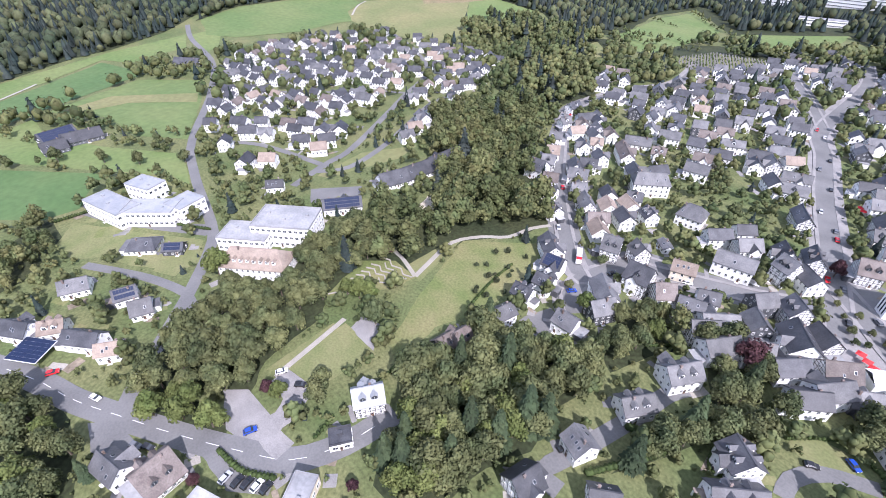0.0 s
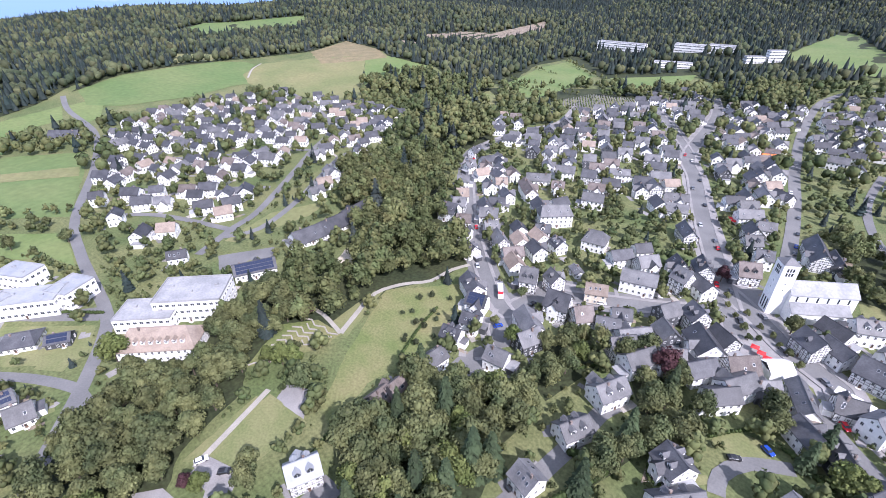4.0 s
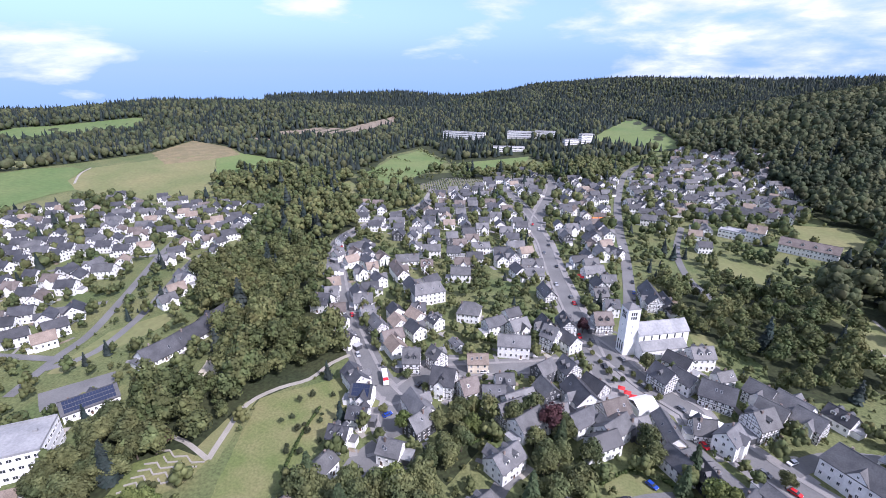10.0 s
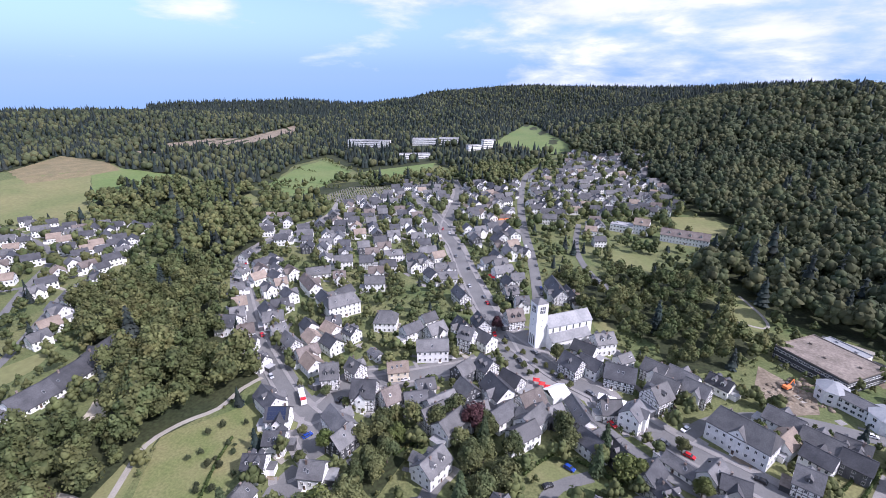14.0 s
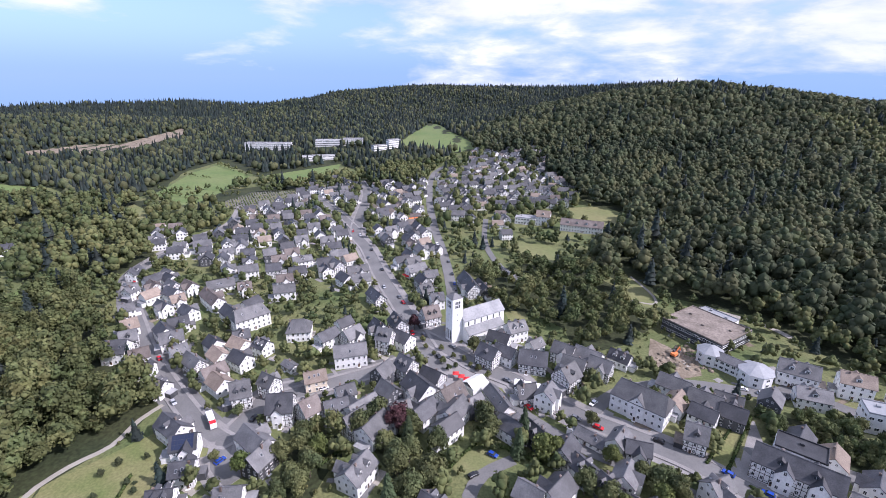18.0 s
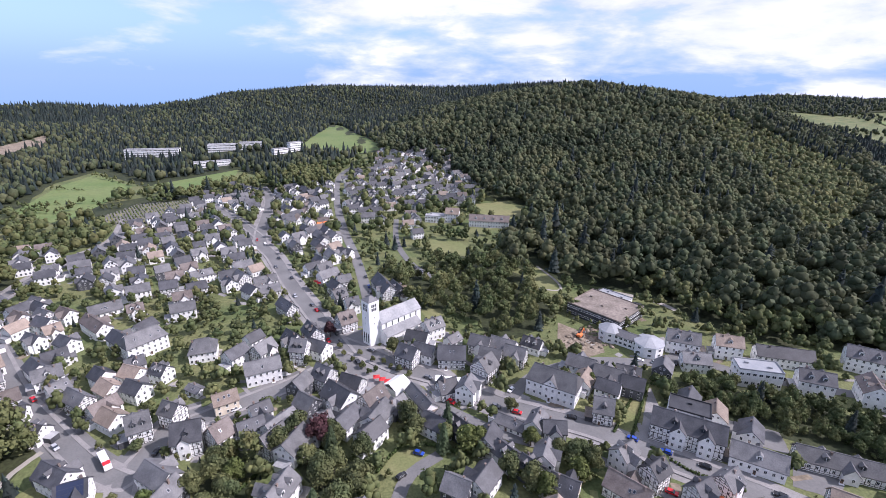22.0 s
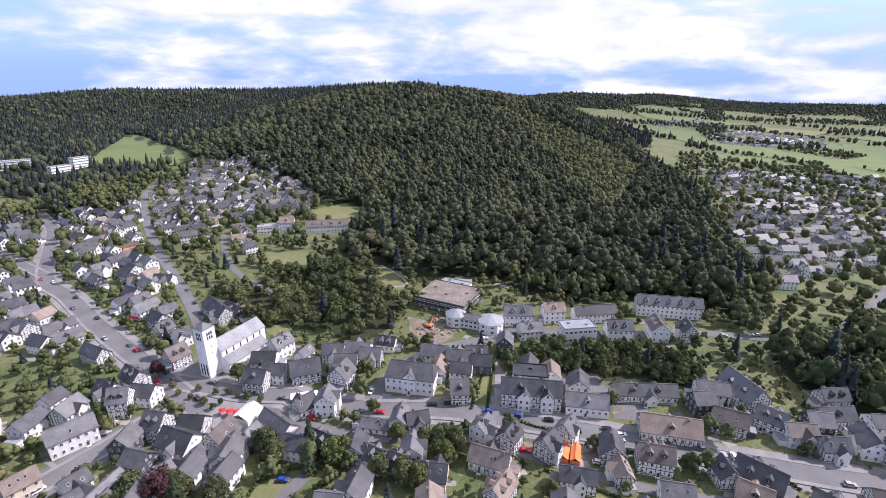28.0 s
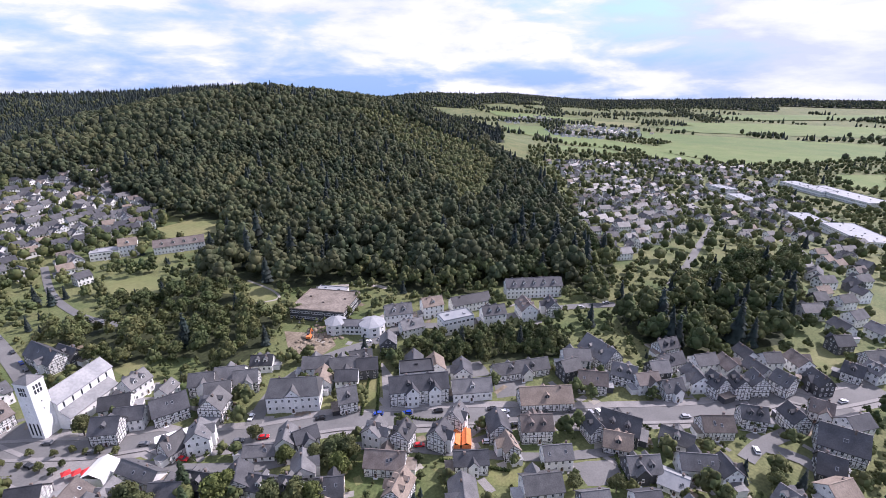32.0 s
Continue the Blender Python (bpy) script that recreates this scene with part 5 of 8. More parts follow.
house(-3.3, 170.9, 45, 11.3, 10.1, 9.7, 'timber', 'brown')
house(6.2, 165.7, 43, 9.2, 7.6, 7.8, 'slate', 'grey')
house(17.6, 169.1, -66, 16.7, 6.7, 7, 'white', 'grey')
house(29.7, 174.5, 14, 8.2, 8.4, 8.7, 'timber', 'slate')
house(38.3, 170.8, 60, 9.0, 8.4, 10.7, 'white', 'grey')
house(36.1, 198.7, -11, 13.3, 10.1, 10.7, 'timber', 'slate')
house(49.8, 185.9, 42, 9.7, 10.1, 11.6, 'timber', 'grey')
house(14.7, 202.1, -39, 10.2, 9.2, 10.7, 'timber', 'slate')
house(30.3, 227.4, 27, 10.6, 9.2, 10.7, 'white', 'grey')
house(39.3, 214.1, 39, 8.1, 6.7, 7.8, 'white', 'grey')
house(80.1, 204.6, -41, 10.1, 7.6, 7.8, 'white', 'slate')
house(116.6, 173.3, -31, 10.8, 8.4, 7.8, 'slate', 'grey')
house(92.0, 149.6, -27, 7.8, 9.2, 10.7, 'timber', 'grey')
house(61.6, 146.3, 52, 9.6, 6.7, 8.7, 'white', 'grey')
house(67.4, 141.8, -15, 8.7, 6.7, 8.7, 'timber', 'slate')
house(52.6, 150.1, -41, 11.6, 6.7, 5, 'white', 'grey')
house(-118.5, 321.1, 32, 13.6, 7.6, 8.7, 'white', 'grey')
house(-44.0, 224.0, -48, 9.4, 8.4, 10.7, 'timber', 'slate')
house(-34.2, 228.6, -61, 11.3, 8.4, 11.6, 'timber', 'slate')
house(-73.3, 305.7, 24, 14.3, 7.6, 8.7, 'white', 'grey')
house(-68.2, 290.5, 19, 13.1, 7.6, 8.7, 'timber', 'grey')
house(-52.9, 264.0, -54, 14.2, 7.6, 9.7, 'timber', 'slate')
house(-32.1, 309.3, 35, 13.8, 9.2, 9.7, 'white', 'grey')
house(-20.8, 298.2, 20, 8.9, 8.4, 9.7, 'white', 'grey')
house(-22.5, 354.1, -31, 12.7, 7.6, 8.7, 'white', 'slate')
house(5.8, 286.4, -72, 23.6, 10.1, 10.7, 'timber', 'slate')
house(14.2, 282.5, -68, 13.8, 7.6, 8.7, 'slate', 'slate')
house(-17.4, 242.6, 28, 9.6, 10.1, 10.7, 'timber', 'brown')
house(-14.6, 262.8, 18, 7.9, 8.4, 9.7, 'white', 'slate')
house(-23.1, 275.8, 37, 8.6, 8.4, 9.7, 'timber', 'slate')
house(-101.0, 205.3, -28, 7.8, 7.6, 8.7, 'white', 'slate')
house(-115.8, 213.2, 34, 7.8, 7.6, 8.7, 'white', 'slate')
house(-176.8, 243.3, -31, 10.2, 6.7, 8.7, 'white', 'slate')
house(-173.5, 252.8, 44, 7.8, 7.6, 8.7, 'white', 'beige')
house(-152.9, 255.1, -43, 21.8, 8.4, 9.7, 'white', 'brown')
house(-140.5, 272.8, 26, 8.1, 7.6, 8.7, 'white', 'brown')
house(-156.9, 225.3, 34, 10.2, 7.6, 8.7, 'white', 'slate')
house(-150.6, 208.4, 32, 10.8, 9.2, 9.7, 'white', 'grey')
house(-196.4, 238.9, 42, 7.8, 7.6, 8.7, 'white', 'grey')
house(-182.6, 221.6, 43, 7.8, 9.2, 8.7, 'white', 'beige')
house(-173.7, 208.1, 33, 7.8, 8.4, 9.7, 'timber', 'grey')
house(-210.3, 263.2, 78, 7.8, 7.6, 8.7, 'white', 'grey')
house(-227.2, 292.1, 88, 10.8, 7.6, 8.7, 'white', 'slate')
house(-160.3, 279.7, 33, 16.5, 9.2, 7, 'white', 'grey')
house(-84.5, 172.9, -28, 7.8, 7.6, 10.7, 'timber', 'grey')
house(-82.4, 192.4, -36, 7.8, 5, 4, 'white', 'grey')
house(30.0, 149.5, -56, 9.4, 7.6, 8.7, 'slate', 'slate')
house(45.1, 131.7, -58, 9.0, 7.6, 8.7, 'white', 'slate')
house(51.8, 124.0, -55, 7.8, 7.6, 8.7, 'slate', 'slate')
house(60.5, 114.6, -38, 9.4, 9.2, 8.7, 'beige', 'slate')
house(81.7, 110.5, -51, 14.4, 8.4, 8.7, 'timber', 'brown')
house(76.3, 96.6, 26, 10.5, 7.6, 9.7, 'timber', 'beige')
house(87.0, 123.6, 25, 7.8, 7.6, 10.7, 'white', 'grey')
house(93.8, 114.8, 25, 7.8, 7.6, 10.7, 'timber', 'slate')
house(103.8, 104.4, 19, 7.8, 7.6, 10.7, 'timber', 'slate')
house(115.7, 106.8, 22, 7.8, 7.6, 10.7, 'timber', 'grey')
house(103.2, 88.1, -41, 12.2, 6.7, 8.7, 'timber', 'solar')
house(119.2, 82.5, 59, 7.8, 5.9, 7.8, 'timber', 'beige')
house(134.0, 80.8, -43, 12.2, 8.4, 10.7, 'timber', 'brown')
house(127.4, 67.1, -40, 10.3, 7.6, 8.7, 'white', 'grey')
house(136.2, 116.6, -39, 17.5, 9.2, 8.7, 'white', 'grey')
house(164.3, 110.0, -32, 27.8, 7.6, 7.8, 'timber', 'grey')
house(153.2, 88.9, -42, 22.4, 10.1, 9.7, 'timber', 'beige')
house(232.3, 66.8, -26, 11.7, 7.6, 8.7, 'timber', 'slate')
house(218.3, 60.2, -26, 14.6, 7.6, 8.7, 'timber', 'slate')
house(193.4, 71.3, -72, 10.5, 8.4, 9.7, 'timber', 'grey')
house(198.0, 51.9, -34, 9.7, 7.6, 8.7, 'timber', 'slate')
house(213.2, 37.5, 64, 7.8, 8.4, 10.7, 'timber', 'slate')
house(218.4, 30.3, 47, 7.8, 7.6, 10.7, 'timber', 'slate')
house(226.5, 24.9, 44, 7.8, 8.4, 10.7, 'timber', 'slate')
house(235.3, 16.1, 70, 7.8, 8.4, 10.7, 'timber', 'grey')
house(247.7, 4.9, 50, 9.6, 7.6, 9.7, 'slate', 'slate')
house(269.8, -5.5, 85, 7.8, 7.6, 8.7, 'timber', 'slate')
house(277.2, -13.1, 59, 7.8, 7.6, 8.7, 'white', 'grey')
house(158.1, 56.9, -73, 14.8, 10.1, 10.7, 'slate', 'slate')
house(167.4, 38.3, -79, 11.5, 7.6, 7.8, 'white', 'grey')
house(185.5, 30.0, -46, 12.1, 8.4, 8.7, 'timber', 'brown')
house(200.8, 20.7, -59, 9.4, 7.6, 9.7, 'timber', 'slate')
house(211.1, 8.1, 49, 9.0, 7.6, 9.7, 'timber', 'slate')
house(225.9, 1.2, -80, 7.8, 7.6, 8.7, 'timber', 'brown')
house(206.5, -7.2, -78, 14.9, 11.8, 11.6, 'timber', 'slate')
house(144.2, 42.4, -42, 11.6, 8.4, 8.7, 'slate', 'grey')
house(158.7, 28.6, -52, 12.3, 8.4, 8.7, 'white', 'slate')
house(162.7, 19.9, 50, 8.3, 7.6, 8.7, 'white', 'slate')
house(147.5, 32.0, -79, 9.0, 9.2, 5, 'white', 'white')
house(163.8, 0.8, 74, 7.8, 8.4, 7.8, 'white', 'grey')
house(190.7, -6.0, -76, 8.0, 10.1, 8.7, 'slate', 'slate')
house(158.5, 193.6, -31, 15.5, 10.0, 11.6, 'white', 'grey', 0.0, 2)
house(178.4, 185.6, -25, 12.4, 9.0, 11.8, 'white', 'beige', 0.0, 1)
house(200.6, 174.4, -24, 25.0, 9.0, 9.6, 'white', 'solar')
house(244.6, 157.4, -40, 37.0, 10.0, 12.2, 'white', 'slate', 0.0, 5)
house(154.6, 177.6, -20, 12.6, 8.6, 9.0, 'white', 'grey', 0.0, 1)
house(196.4, 152.6, -32, 13.6, 9.2, 11.2, 'white', 'slate', 0.0, 2)
house(215.8, 142.6, 55, 13.0, 9.6, 11.4, 'white', 'brown', 0.0, 2)
house(229.6, 133.6, 50, 10.4, 8.0, 10.2, 'timber', 'slate', 0.0, 1)
house(201.6, 87.7, 73, 18.6, 11.8, 11.6, 'timber', 'grey')
house(177.9, 79.4, -56, 12.4, 8.4, 9.7, 'timber', 'brown')
house(150.7, 64.2, 60, 7.8, 7.6, 8.7, 'timber', 'slate')
house(150.6, 54.3, -63, 10.2, 8.4, 7.8, 'timber', 'beige')
house(-174.5, -36.4, 46, 13.8, 7.6, 7.8, 'white', 'slate')
house(-163.5, -29.4, 67, 8.5, 6.7, 7, 'white', 'beige')
house(-189.2, -45.4, 68, 8.3, 7.6, 7, 'white', 'beige')
house(-195.2, -55.9, 43, 11.4, 8.4, 7.8, 'white', 'slate')
house(-212.5, -36.9, 78, 10.5, 8.4, 7, 'white', 'grey')
house(-193.8, -20.4, 83, 8.5, 7.6, 7, 'white', 'solar')
house(-182.0, -16.4, 79, 7.8, 9.2, 7, 'white', 'grey')
house(-89.7, 35.9, 68, 9.7, 8.4, 9.7, 'timber', 'white')
house(-104.2, -25.2, -72, 10.8, 12.6, 8.7, 'timber', 'brown')
house(-112.3, -34.7, 23, 10.3, 7.6, 7.8, 'white', 'grey')
house(-39.7, 57.3, 85, 8.6, 9.2, 9.7, 'timber', 'slate')
house(-38.1, 79.0, -15, 7.8, 8.4, 8.7, 'white', 'grey')
house(-36.7, 103.8, 64, 10.5, 8.4, 8.7, 'white', 'grey')
house(-34.9, 126.4, 65, 12.2, 9.2, 9.7, 'white', 'grey')
house(-7.3, 112.6, -34, 9.2, 10.1, 9.7, 'white', 'slate')
house(-26.5, 156.0, 64, 8.6, 8.4, 8.7, 'white', 'grey')
house(-2.5, 100.8, 48, 14.4, 8.4, 8.7, 'white', 'slate')
house(-94.3, 70.0, -89, 7.8, 7.6, 7.8, 'slate', 'brown')
house(-93.2, 76.4, -89, 7.8, 7.6, 7.8, 'timber', 'brown')
house(-93.1, 97.5, 86, 8.9, 7.6, 7.8, 'white', 'grey')
house(-23.5, 71.4, 43, 7.8, 8.4, 8.7, 'timber', 'slate')
house(-246.9, 62.6, 62, 9.3, 6.7, 7, 'white', 'slate')


# ---- outlines of the woods and of the outer streets ----
WOODS = {
    'foot': [(172.0, 276.4), (183.6, 232.2), (197.2, 207.1), (219.4, 186.3), (244.7, 187.1), (273.6, 145.4), (264.8, 114.2), (334.9, 143.8), (387.9, 182.3), (364.0, 203.2), (304.8, 173.2), (261.9, 217.3), (195.6, 280.8)],
    'ravine': [(-283.2, 198.8), (-279.0, 215.8), (-267.0, 249.0), (-255.1, 272.8), (-206.1, 229.8), (-164.4, 185.9), (-130.0, 169.3), (-132.1, 141.0), (-144.5, 119.3), (-140.5, 90.3), (-146.5, 66.7), (-160.5, 61.0), (-186.9, 87.3), (-197.7, 101.6), (-181.7, 116.5), (-193.6, 140.7), (-238.5, 166.3)],
    'ravine_up': [(-344.4, 328.6), (-405, 400), (-485, 384), (-520, 416), (-501, 502), (-414, 489), (-359, 513), (-308.5, 396.3), (-236.6, 332.1), (-250.9, 274.4), (-280.0, 256.5)],
    'lower': [(-160.9, -21.1), (-164.5, -6.6), (-161.2, 3.2), (-164.4, 15.2), (-171.6, 29.6), (-181.7, 58.0), (-186.1, 84.9), (-153.5, 85.2), (-157.2, 69.3), (-148.7, 48.4), (-137.5, 40.7), (-128.2, 14.4), (-117.3, 4.7), (-129.9, -8.6), (-138.8, -24.6)],
    'road_trees': [(-132.4, -32.2), (-137.5, -24.8), (-128.6, -12.5), (-114.6, -2.6), (-105.8, -6.0), (-114.6, -15.6), (-125.7, -29.9)],
    'front': [(-96.1, 58.3), (-100.6, 75.7), (-91.5, 88.1), (-72.6, 99.5), (-53.4, 108.2), (-49.9, 100.8), (-52.1, 86.4), (-46.3, 67.5), (-50.4, 53.0), (-49.5, 39.8), (-60.8, 24.4), (-65.7, 23.6), (-80.6, 40.3)],
    'left_corner': [(-170.0, -63.2), (-161.9, -52.3), (-149.4, -46.5), (-131.8, -43.1), (-112.2, -45.9), (-117.3, -62.4)],
    'bank': [(-26.3, 107.7), (-21.1, 125.2), (-33.6, 143.8), (-22.7, 158.8), (-12.3, 140.9), (-4.8, 144.0), (-14.6, 123.7), (-20.9, 99.3), (-27.6, 81.2)],
    'park': [(10.0, 276.7), (4.4, 302.9), (45.4, 339.8), (96.5, 324.2), (108.3, 296.7), (105.2, 264.1), (111.3, 244.4), (89.6, 224.3), (60.4, 210.7), (60.2, 238.9), (43.6, 257.3), (16.7, 261.7)],
    'strip': [(132.8, 171.1), (168.0, 160.0), (216.5, 120.9), (194.5, 103.5), (159.2, 127.7), (125.4, 157.0)],
    'dark': [(253.9, 103.4), (311.2, 90.9), (370.9, 34.5), (333.1, 22.8), (284.3, 25.5), (229.3, 58.8), (238.9, 89.6)],
    'avenue': [(321.1, 94.4), (394.0, 74.1), (452, 47), (406, 33), (336.2, 60.1), (296.0, 82.0)],
    'garden_mid': [(-60.2, 116.6), (-66.3, 138.2), (-55.5, 152.9), (-47.6, 148.2), (-45.2, 137.0), (-51.0, 111.4)],
    'north_bank': [(-345, 518), (-249, 599), (-150, 590), (-97, 714), (-40, 625), (-74, 567), (-186, 558), (-266, 496)],
    'cottages': [(-271.1, -64.7), (-286.2, -43.7), (-264.8, -40.0), (-244.4, -49.9), (-234.4, -56.3), (-231.1, -64.1)],
}
WOODS['hill'] = [(9, 821), (84, 721), (134, 550), (158, 441), (140, 409), (94.9, 335.4), (131.5, 289.4), (193.2, 248.6), (238.0, 190.5), (251.3, 142.9), (297.7, 143.1), (350, 182), (462, 260), (597, 366), (692, 458), (764, 565), (833, 687), (914, 852), (968, 1039), (882, 1214), (695, 1307), (486, 1334), (277, 1301), (125, 1193)]
WOODS['hill_back'] = [(125, 1193), (277, 1301), (486, 1334), (695, 1307), (882, 1214), (979, 1451), (885, 1737), (667, 1832), (416, 1803), (223, 1584), (104, 1326)]
# sunny flank of the hill, planted with the leaves painted lighter for sunlight
WOODS['sunlit'] = [(614, 932), (704, 861), (751, 755), (736, 626), (674, 523), (470, 381), (395, 347), (456, 443), (573, 620), (628, 786)]
WOODS['copse'] = [(767, 835), (1583, 1465), (1412, 1136), (877, 663), (746, 642), (739, 716), (736, 783)]
WOODS['ridge'] = [(-563, -113), (-574, -68), (-594, -43), (-620, -8), (-633, 28), (-672, 87), (-724, 131), (-749, 178), (-787, 209), (-700, 128), (-745, 197), (-745, 258), (-732, 322), (-715, 372), (-700, 456), (-750, 570), (-648, 556), (-583, 521), (-500, 540), (-437, 510), (-450, 434), (-434, 667), (-551, 1037), (-620, 1142), (-763, 1406), (-1061, 1264), (-1420, 820), (-1595, 281), (-1576, -278), (-1391, -562), (-927, -375)]
WOODS['back'] = [(-437, 474), (-387, 502), (-376, 553), (-411, 682), (-399, 759), (-287, 644), (-194, 736), (-149, 683), (-51, 740), (-14, 797), (43, 813), (85, 759), (152, 960), (104, 1326), (223, 1584), (416, 1803), (484, 2095), (0, 2250), (-447, 2103), (-667, 1832), (-763, 1406), (-620, 1142), (-551, 1037), (-434, 667)]
WOODS['far_back'] = [(-1202, 1202), (-970, 1335), (-763, 1406), (-667, 1832), (-447, 2103), (0, 2250), (484, 2095), (667, 1832), (885, 1737), (979, 1451), (1231, 1576), (1671, 1992), (2093, 2679), (1163, 3195), (0, 3400), (-776, 2898), (-2051, 2051)]
CLEARINGS = [[(-126, 880), (-97, 1122), (-95, 1288), (-65, 1210), (-31, 1014), (4, 902), (27, 830), (0, 800), (-50, 810)], [(-424, 897), (-328, 887), (-305, 825), (-394, 829)], [(-283, 879), (-179, 865), (-169, 816), (-268, 832)], [(-161, 834), (-109, 848), (-103, 800), (-154, 795)], [(-344, 446), (-391, 547), (-421, 706), (-403, 784), (-294, 671), (-193, 753), (-153, 618), (-239, 576), (-266, 496), (-271, 427)]]
GARDENS = [(-131.0, 121.4), (-126.2, 134.2), (-119.6, 147.3), (-103.1, 124.7), (-102.1, 104.7), (-104.4, 89.3), (-117.6, 97.5)]
STREETS = [
    ('suburb', [(-309.2, 42.3), (-510, 104), (-564, 171), (-556, 246), (-529, 313), (-464, 331), (-366.9, 343.3), (-331.6, 306.1), (-310.5, 246.4), (-272.5, 187.8), (-255.9, 156.4), (-245.2, 115.9), (-258.2, 93.1), (-270.9, 61.5)], 16.8, 'near'),
    ('hillside', [(-283, 403), (-245, 406), (-231, 447), (-198, 523), (-188, 604), (-131, 626), (-107, 506), (-106, 420), (-72.7, 336.4), (-87.4, 323.0), (-110.3, 255.3), (-130.5, 287.2), (-192.9, 311.2), (-244.9, 343.3)], 18, 'near'),
    ('centre', [(-54.5, 246.6), (-105.3, 310.0), (-91.6, 322.5), (-72.7, 336.4), (-66.2, 325.6), (-41.0, 259.0)], 13, 'near'),
    ('between', [(-78.5, 390.2), (-102, 482), (-117, 592), (-54, 629), (-36, 490), (-9.4, 301.2), (-17.4, 250.6), (-24.2, 249.9), (-46.1, 306.7)], 14, 'near'),
    ('upper', [(-18.5, 398.5), (-38, 629), (16, 744), (116, 711), (139, 541), (111, 506), (61, 491), (35.1, 376.5), (24.9, 361.7), (18, 437), (-4, 434)], 20, 'far'),
    ('top', [(-2, 764), (36, 825), (115, 779), (147, 707), (81, 702)], 22, 'far'),
    ('row', [(-176, 540), (-196, 628), (-156, 631), (-124, 592), (-119, 531)], 19, 'far'),
    ('east', [(758, 435), (1082, 349), (1034, 138), (812, 75), (528, -6), (413, 27), (516, 65), (485, 110), (656, 203), (510, 203), (439, 233)], 26, 'far'),
    ('slope', [(577, 310), (713, 222), (517, 180), (370.0, 173.3), (408, 223)], 26, 'near'),
    ('terrace', [(347.7, 181.1), (519.4, 254.6), (671.6, 271.6), (782.8, 239.2), (454.4, 129.4), (354.6, 136.5)], 21, 'near'),
    ('eastfar', [(860, 551), (921, 477), (1166, 378), (1161, 158), (1020, 151), (1045, 336), (734, 420)], 24, 'far'),
    ('village', [(1569, 1011), (1860, 1060), (1877, 819), (1710, 643), (1462, 688), (1381, 803)], 34, 'far'),
    ('village', [(1833, 1437), (2191, 1418), (2013, 1178), (1681, 1256)], 34, 'far'),
    ('eastlow', [(413, 27), (533, -9), (332.9, -15.1), (288.9, -2.6), (333.1, 22.8)], 22, 'near'),
    ('southeast', [(172.3, 13.4), (266.0, -18.3), (203.6, -26.1), (150.5, -2.1)], 17, 'near'),
    ('south', [(39.0, 140.1), (159.8, 15.7), (128.5, 7.8), (30.9, 121.0)], 16, 'near'),
    ('core', [(-205.1, 230.7), (-220.2, 297.7), (-169.2, 283.0), (-98.2, 241.9), (-46.3, 221.5), (16.4, 254.3), (32.9, 218.4), (71.9, 211.9), (103.1, 187.8), (165.6, 172.0), (136.0, 131.2), (-50.0, 106.5), (-79.1, 119.3), (-103.0, 167.0), (-155.3, 188.6)], 12.6, 'near'),
    ('coreeast', [(84.8, 194.8), (209.5, 79.3), (301.0, -14.9), (236.8, -19.7), (150.3, 52.0), (59.2, 146.0)], 13, 'near'),
]


# ---- larger buildings ----
def block_house(name, x, y, turn, L, W, H, label, wall="white", roof="flat", floors=None, parapet=0.5, group="", over=0.0, glazed=False):
    """A flat-roofed building with a parapet and rows of windows."""
    b = root(name, x, y, turn, 0, label, "building", group)
    HOUSES.append((x, y, max(L, W) / 2))
    if L > 1.8 * W:
        c, s = math.cos(radians(turn)), math.sin(radians(turn))
        for k in (-0.33, 0.33):
            HOUSES.append((x + c * L * k, y + s * L * k, W * 0.6))
    s = Shape()
    s.box(0, 0, H / 2 - 0.8, L, W, H + 1.6)
    part("wall", s.mesh("wall", [M[WALLS.get(wall, wall)]]), b)
    s = Shape()
    s.box(0, 0, H + 0.06, L + over, W + over, 0.2, 0)
    for sx, sy, lx, ly in ((0, 1, L + over, 0.25), (0, -1, L + over, 0.25), (1, 0, 0.25, W + over), (-1, 0, 0.25, W + over)):
        s.box(sx * ((L + over) / 2 - 0.1), sy * ((W + over) / 2 - 0.1), H + 0.16 + parapet / 2, lx, ly, parapet, 0)
    for i in range(max(1, int(L / 9))):
        s.box(-L / 2 + (i + 0.5) * L / max(1, int(L / 9)), W * 0.12 * (-1) ** i, H + 0.6, 1.4, 1.1, 0.9, 0)
    part("roof", s.mesh("roof", [M[roof]]), b)
    floors = floors or max(1, int(H / 3.2))
    fh = H / floors
    for k, (n, ang, dep) in enumerate(((L, 0, W), (W, 90, L), (L, 180, W), (W, 270, L))):
        cnt = max(1, int(n / (2.6 if not glazed else 2.0)))
        world = math.radians(turn + ang - 90)
        rest = []
        for f in range(floors):
            for i in range(cnt):
                m = pose(0, 0, 0, 0, 0, ang) @ pose(-n / 2 + n * (i + 0.5) / cnt, -dep / 2 - 0.01, f * fh + fh * 0.55)
                if -x * math.cos(world) - y * math.sin(world) > 0 and math.hypot(x, y) < 420:
                    part("window", WINDOW["wide"], b, m=m)
                else:
                    rest.append((WINDOW["wide"], m))
        if rest:
            part("glazing", mesh_join(rest, "glazing"), b)["kind"] = "stuff"
    part("door", DOOR, b, m=pose(0, -W / 2 - 0.05, 0))
    return b


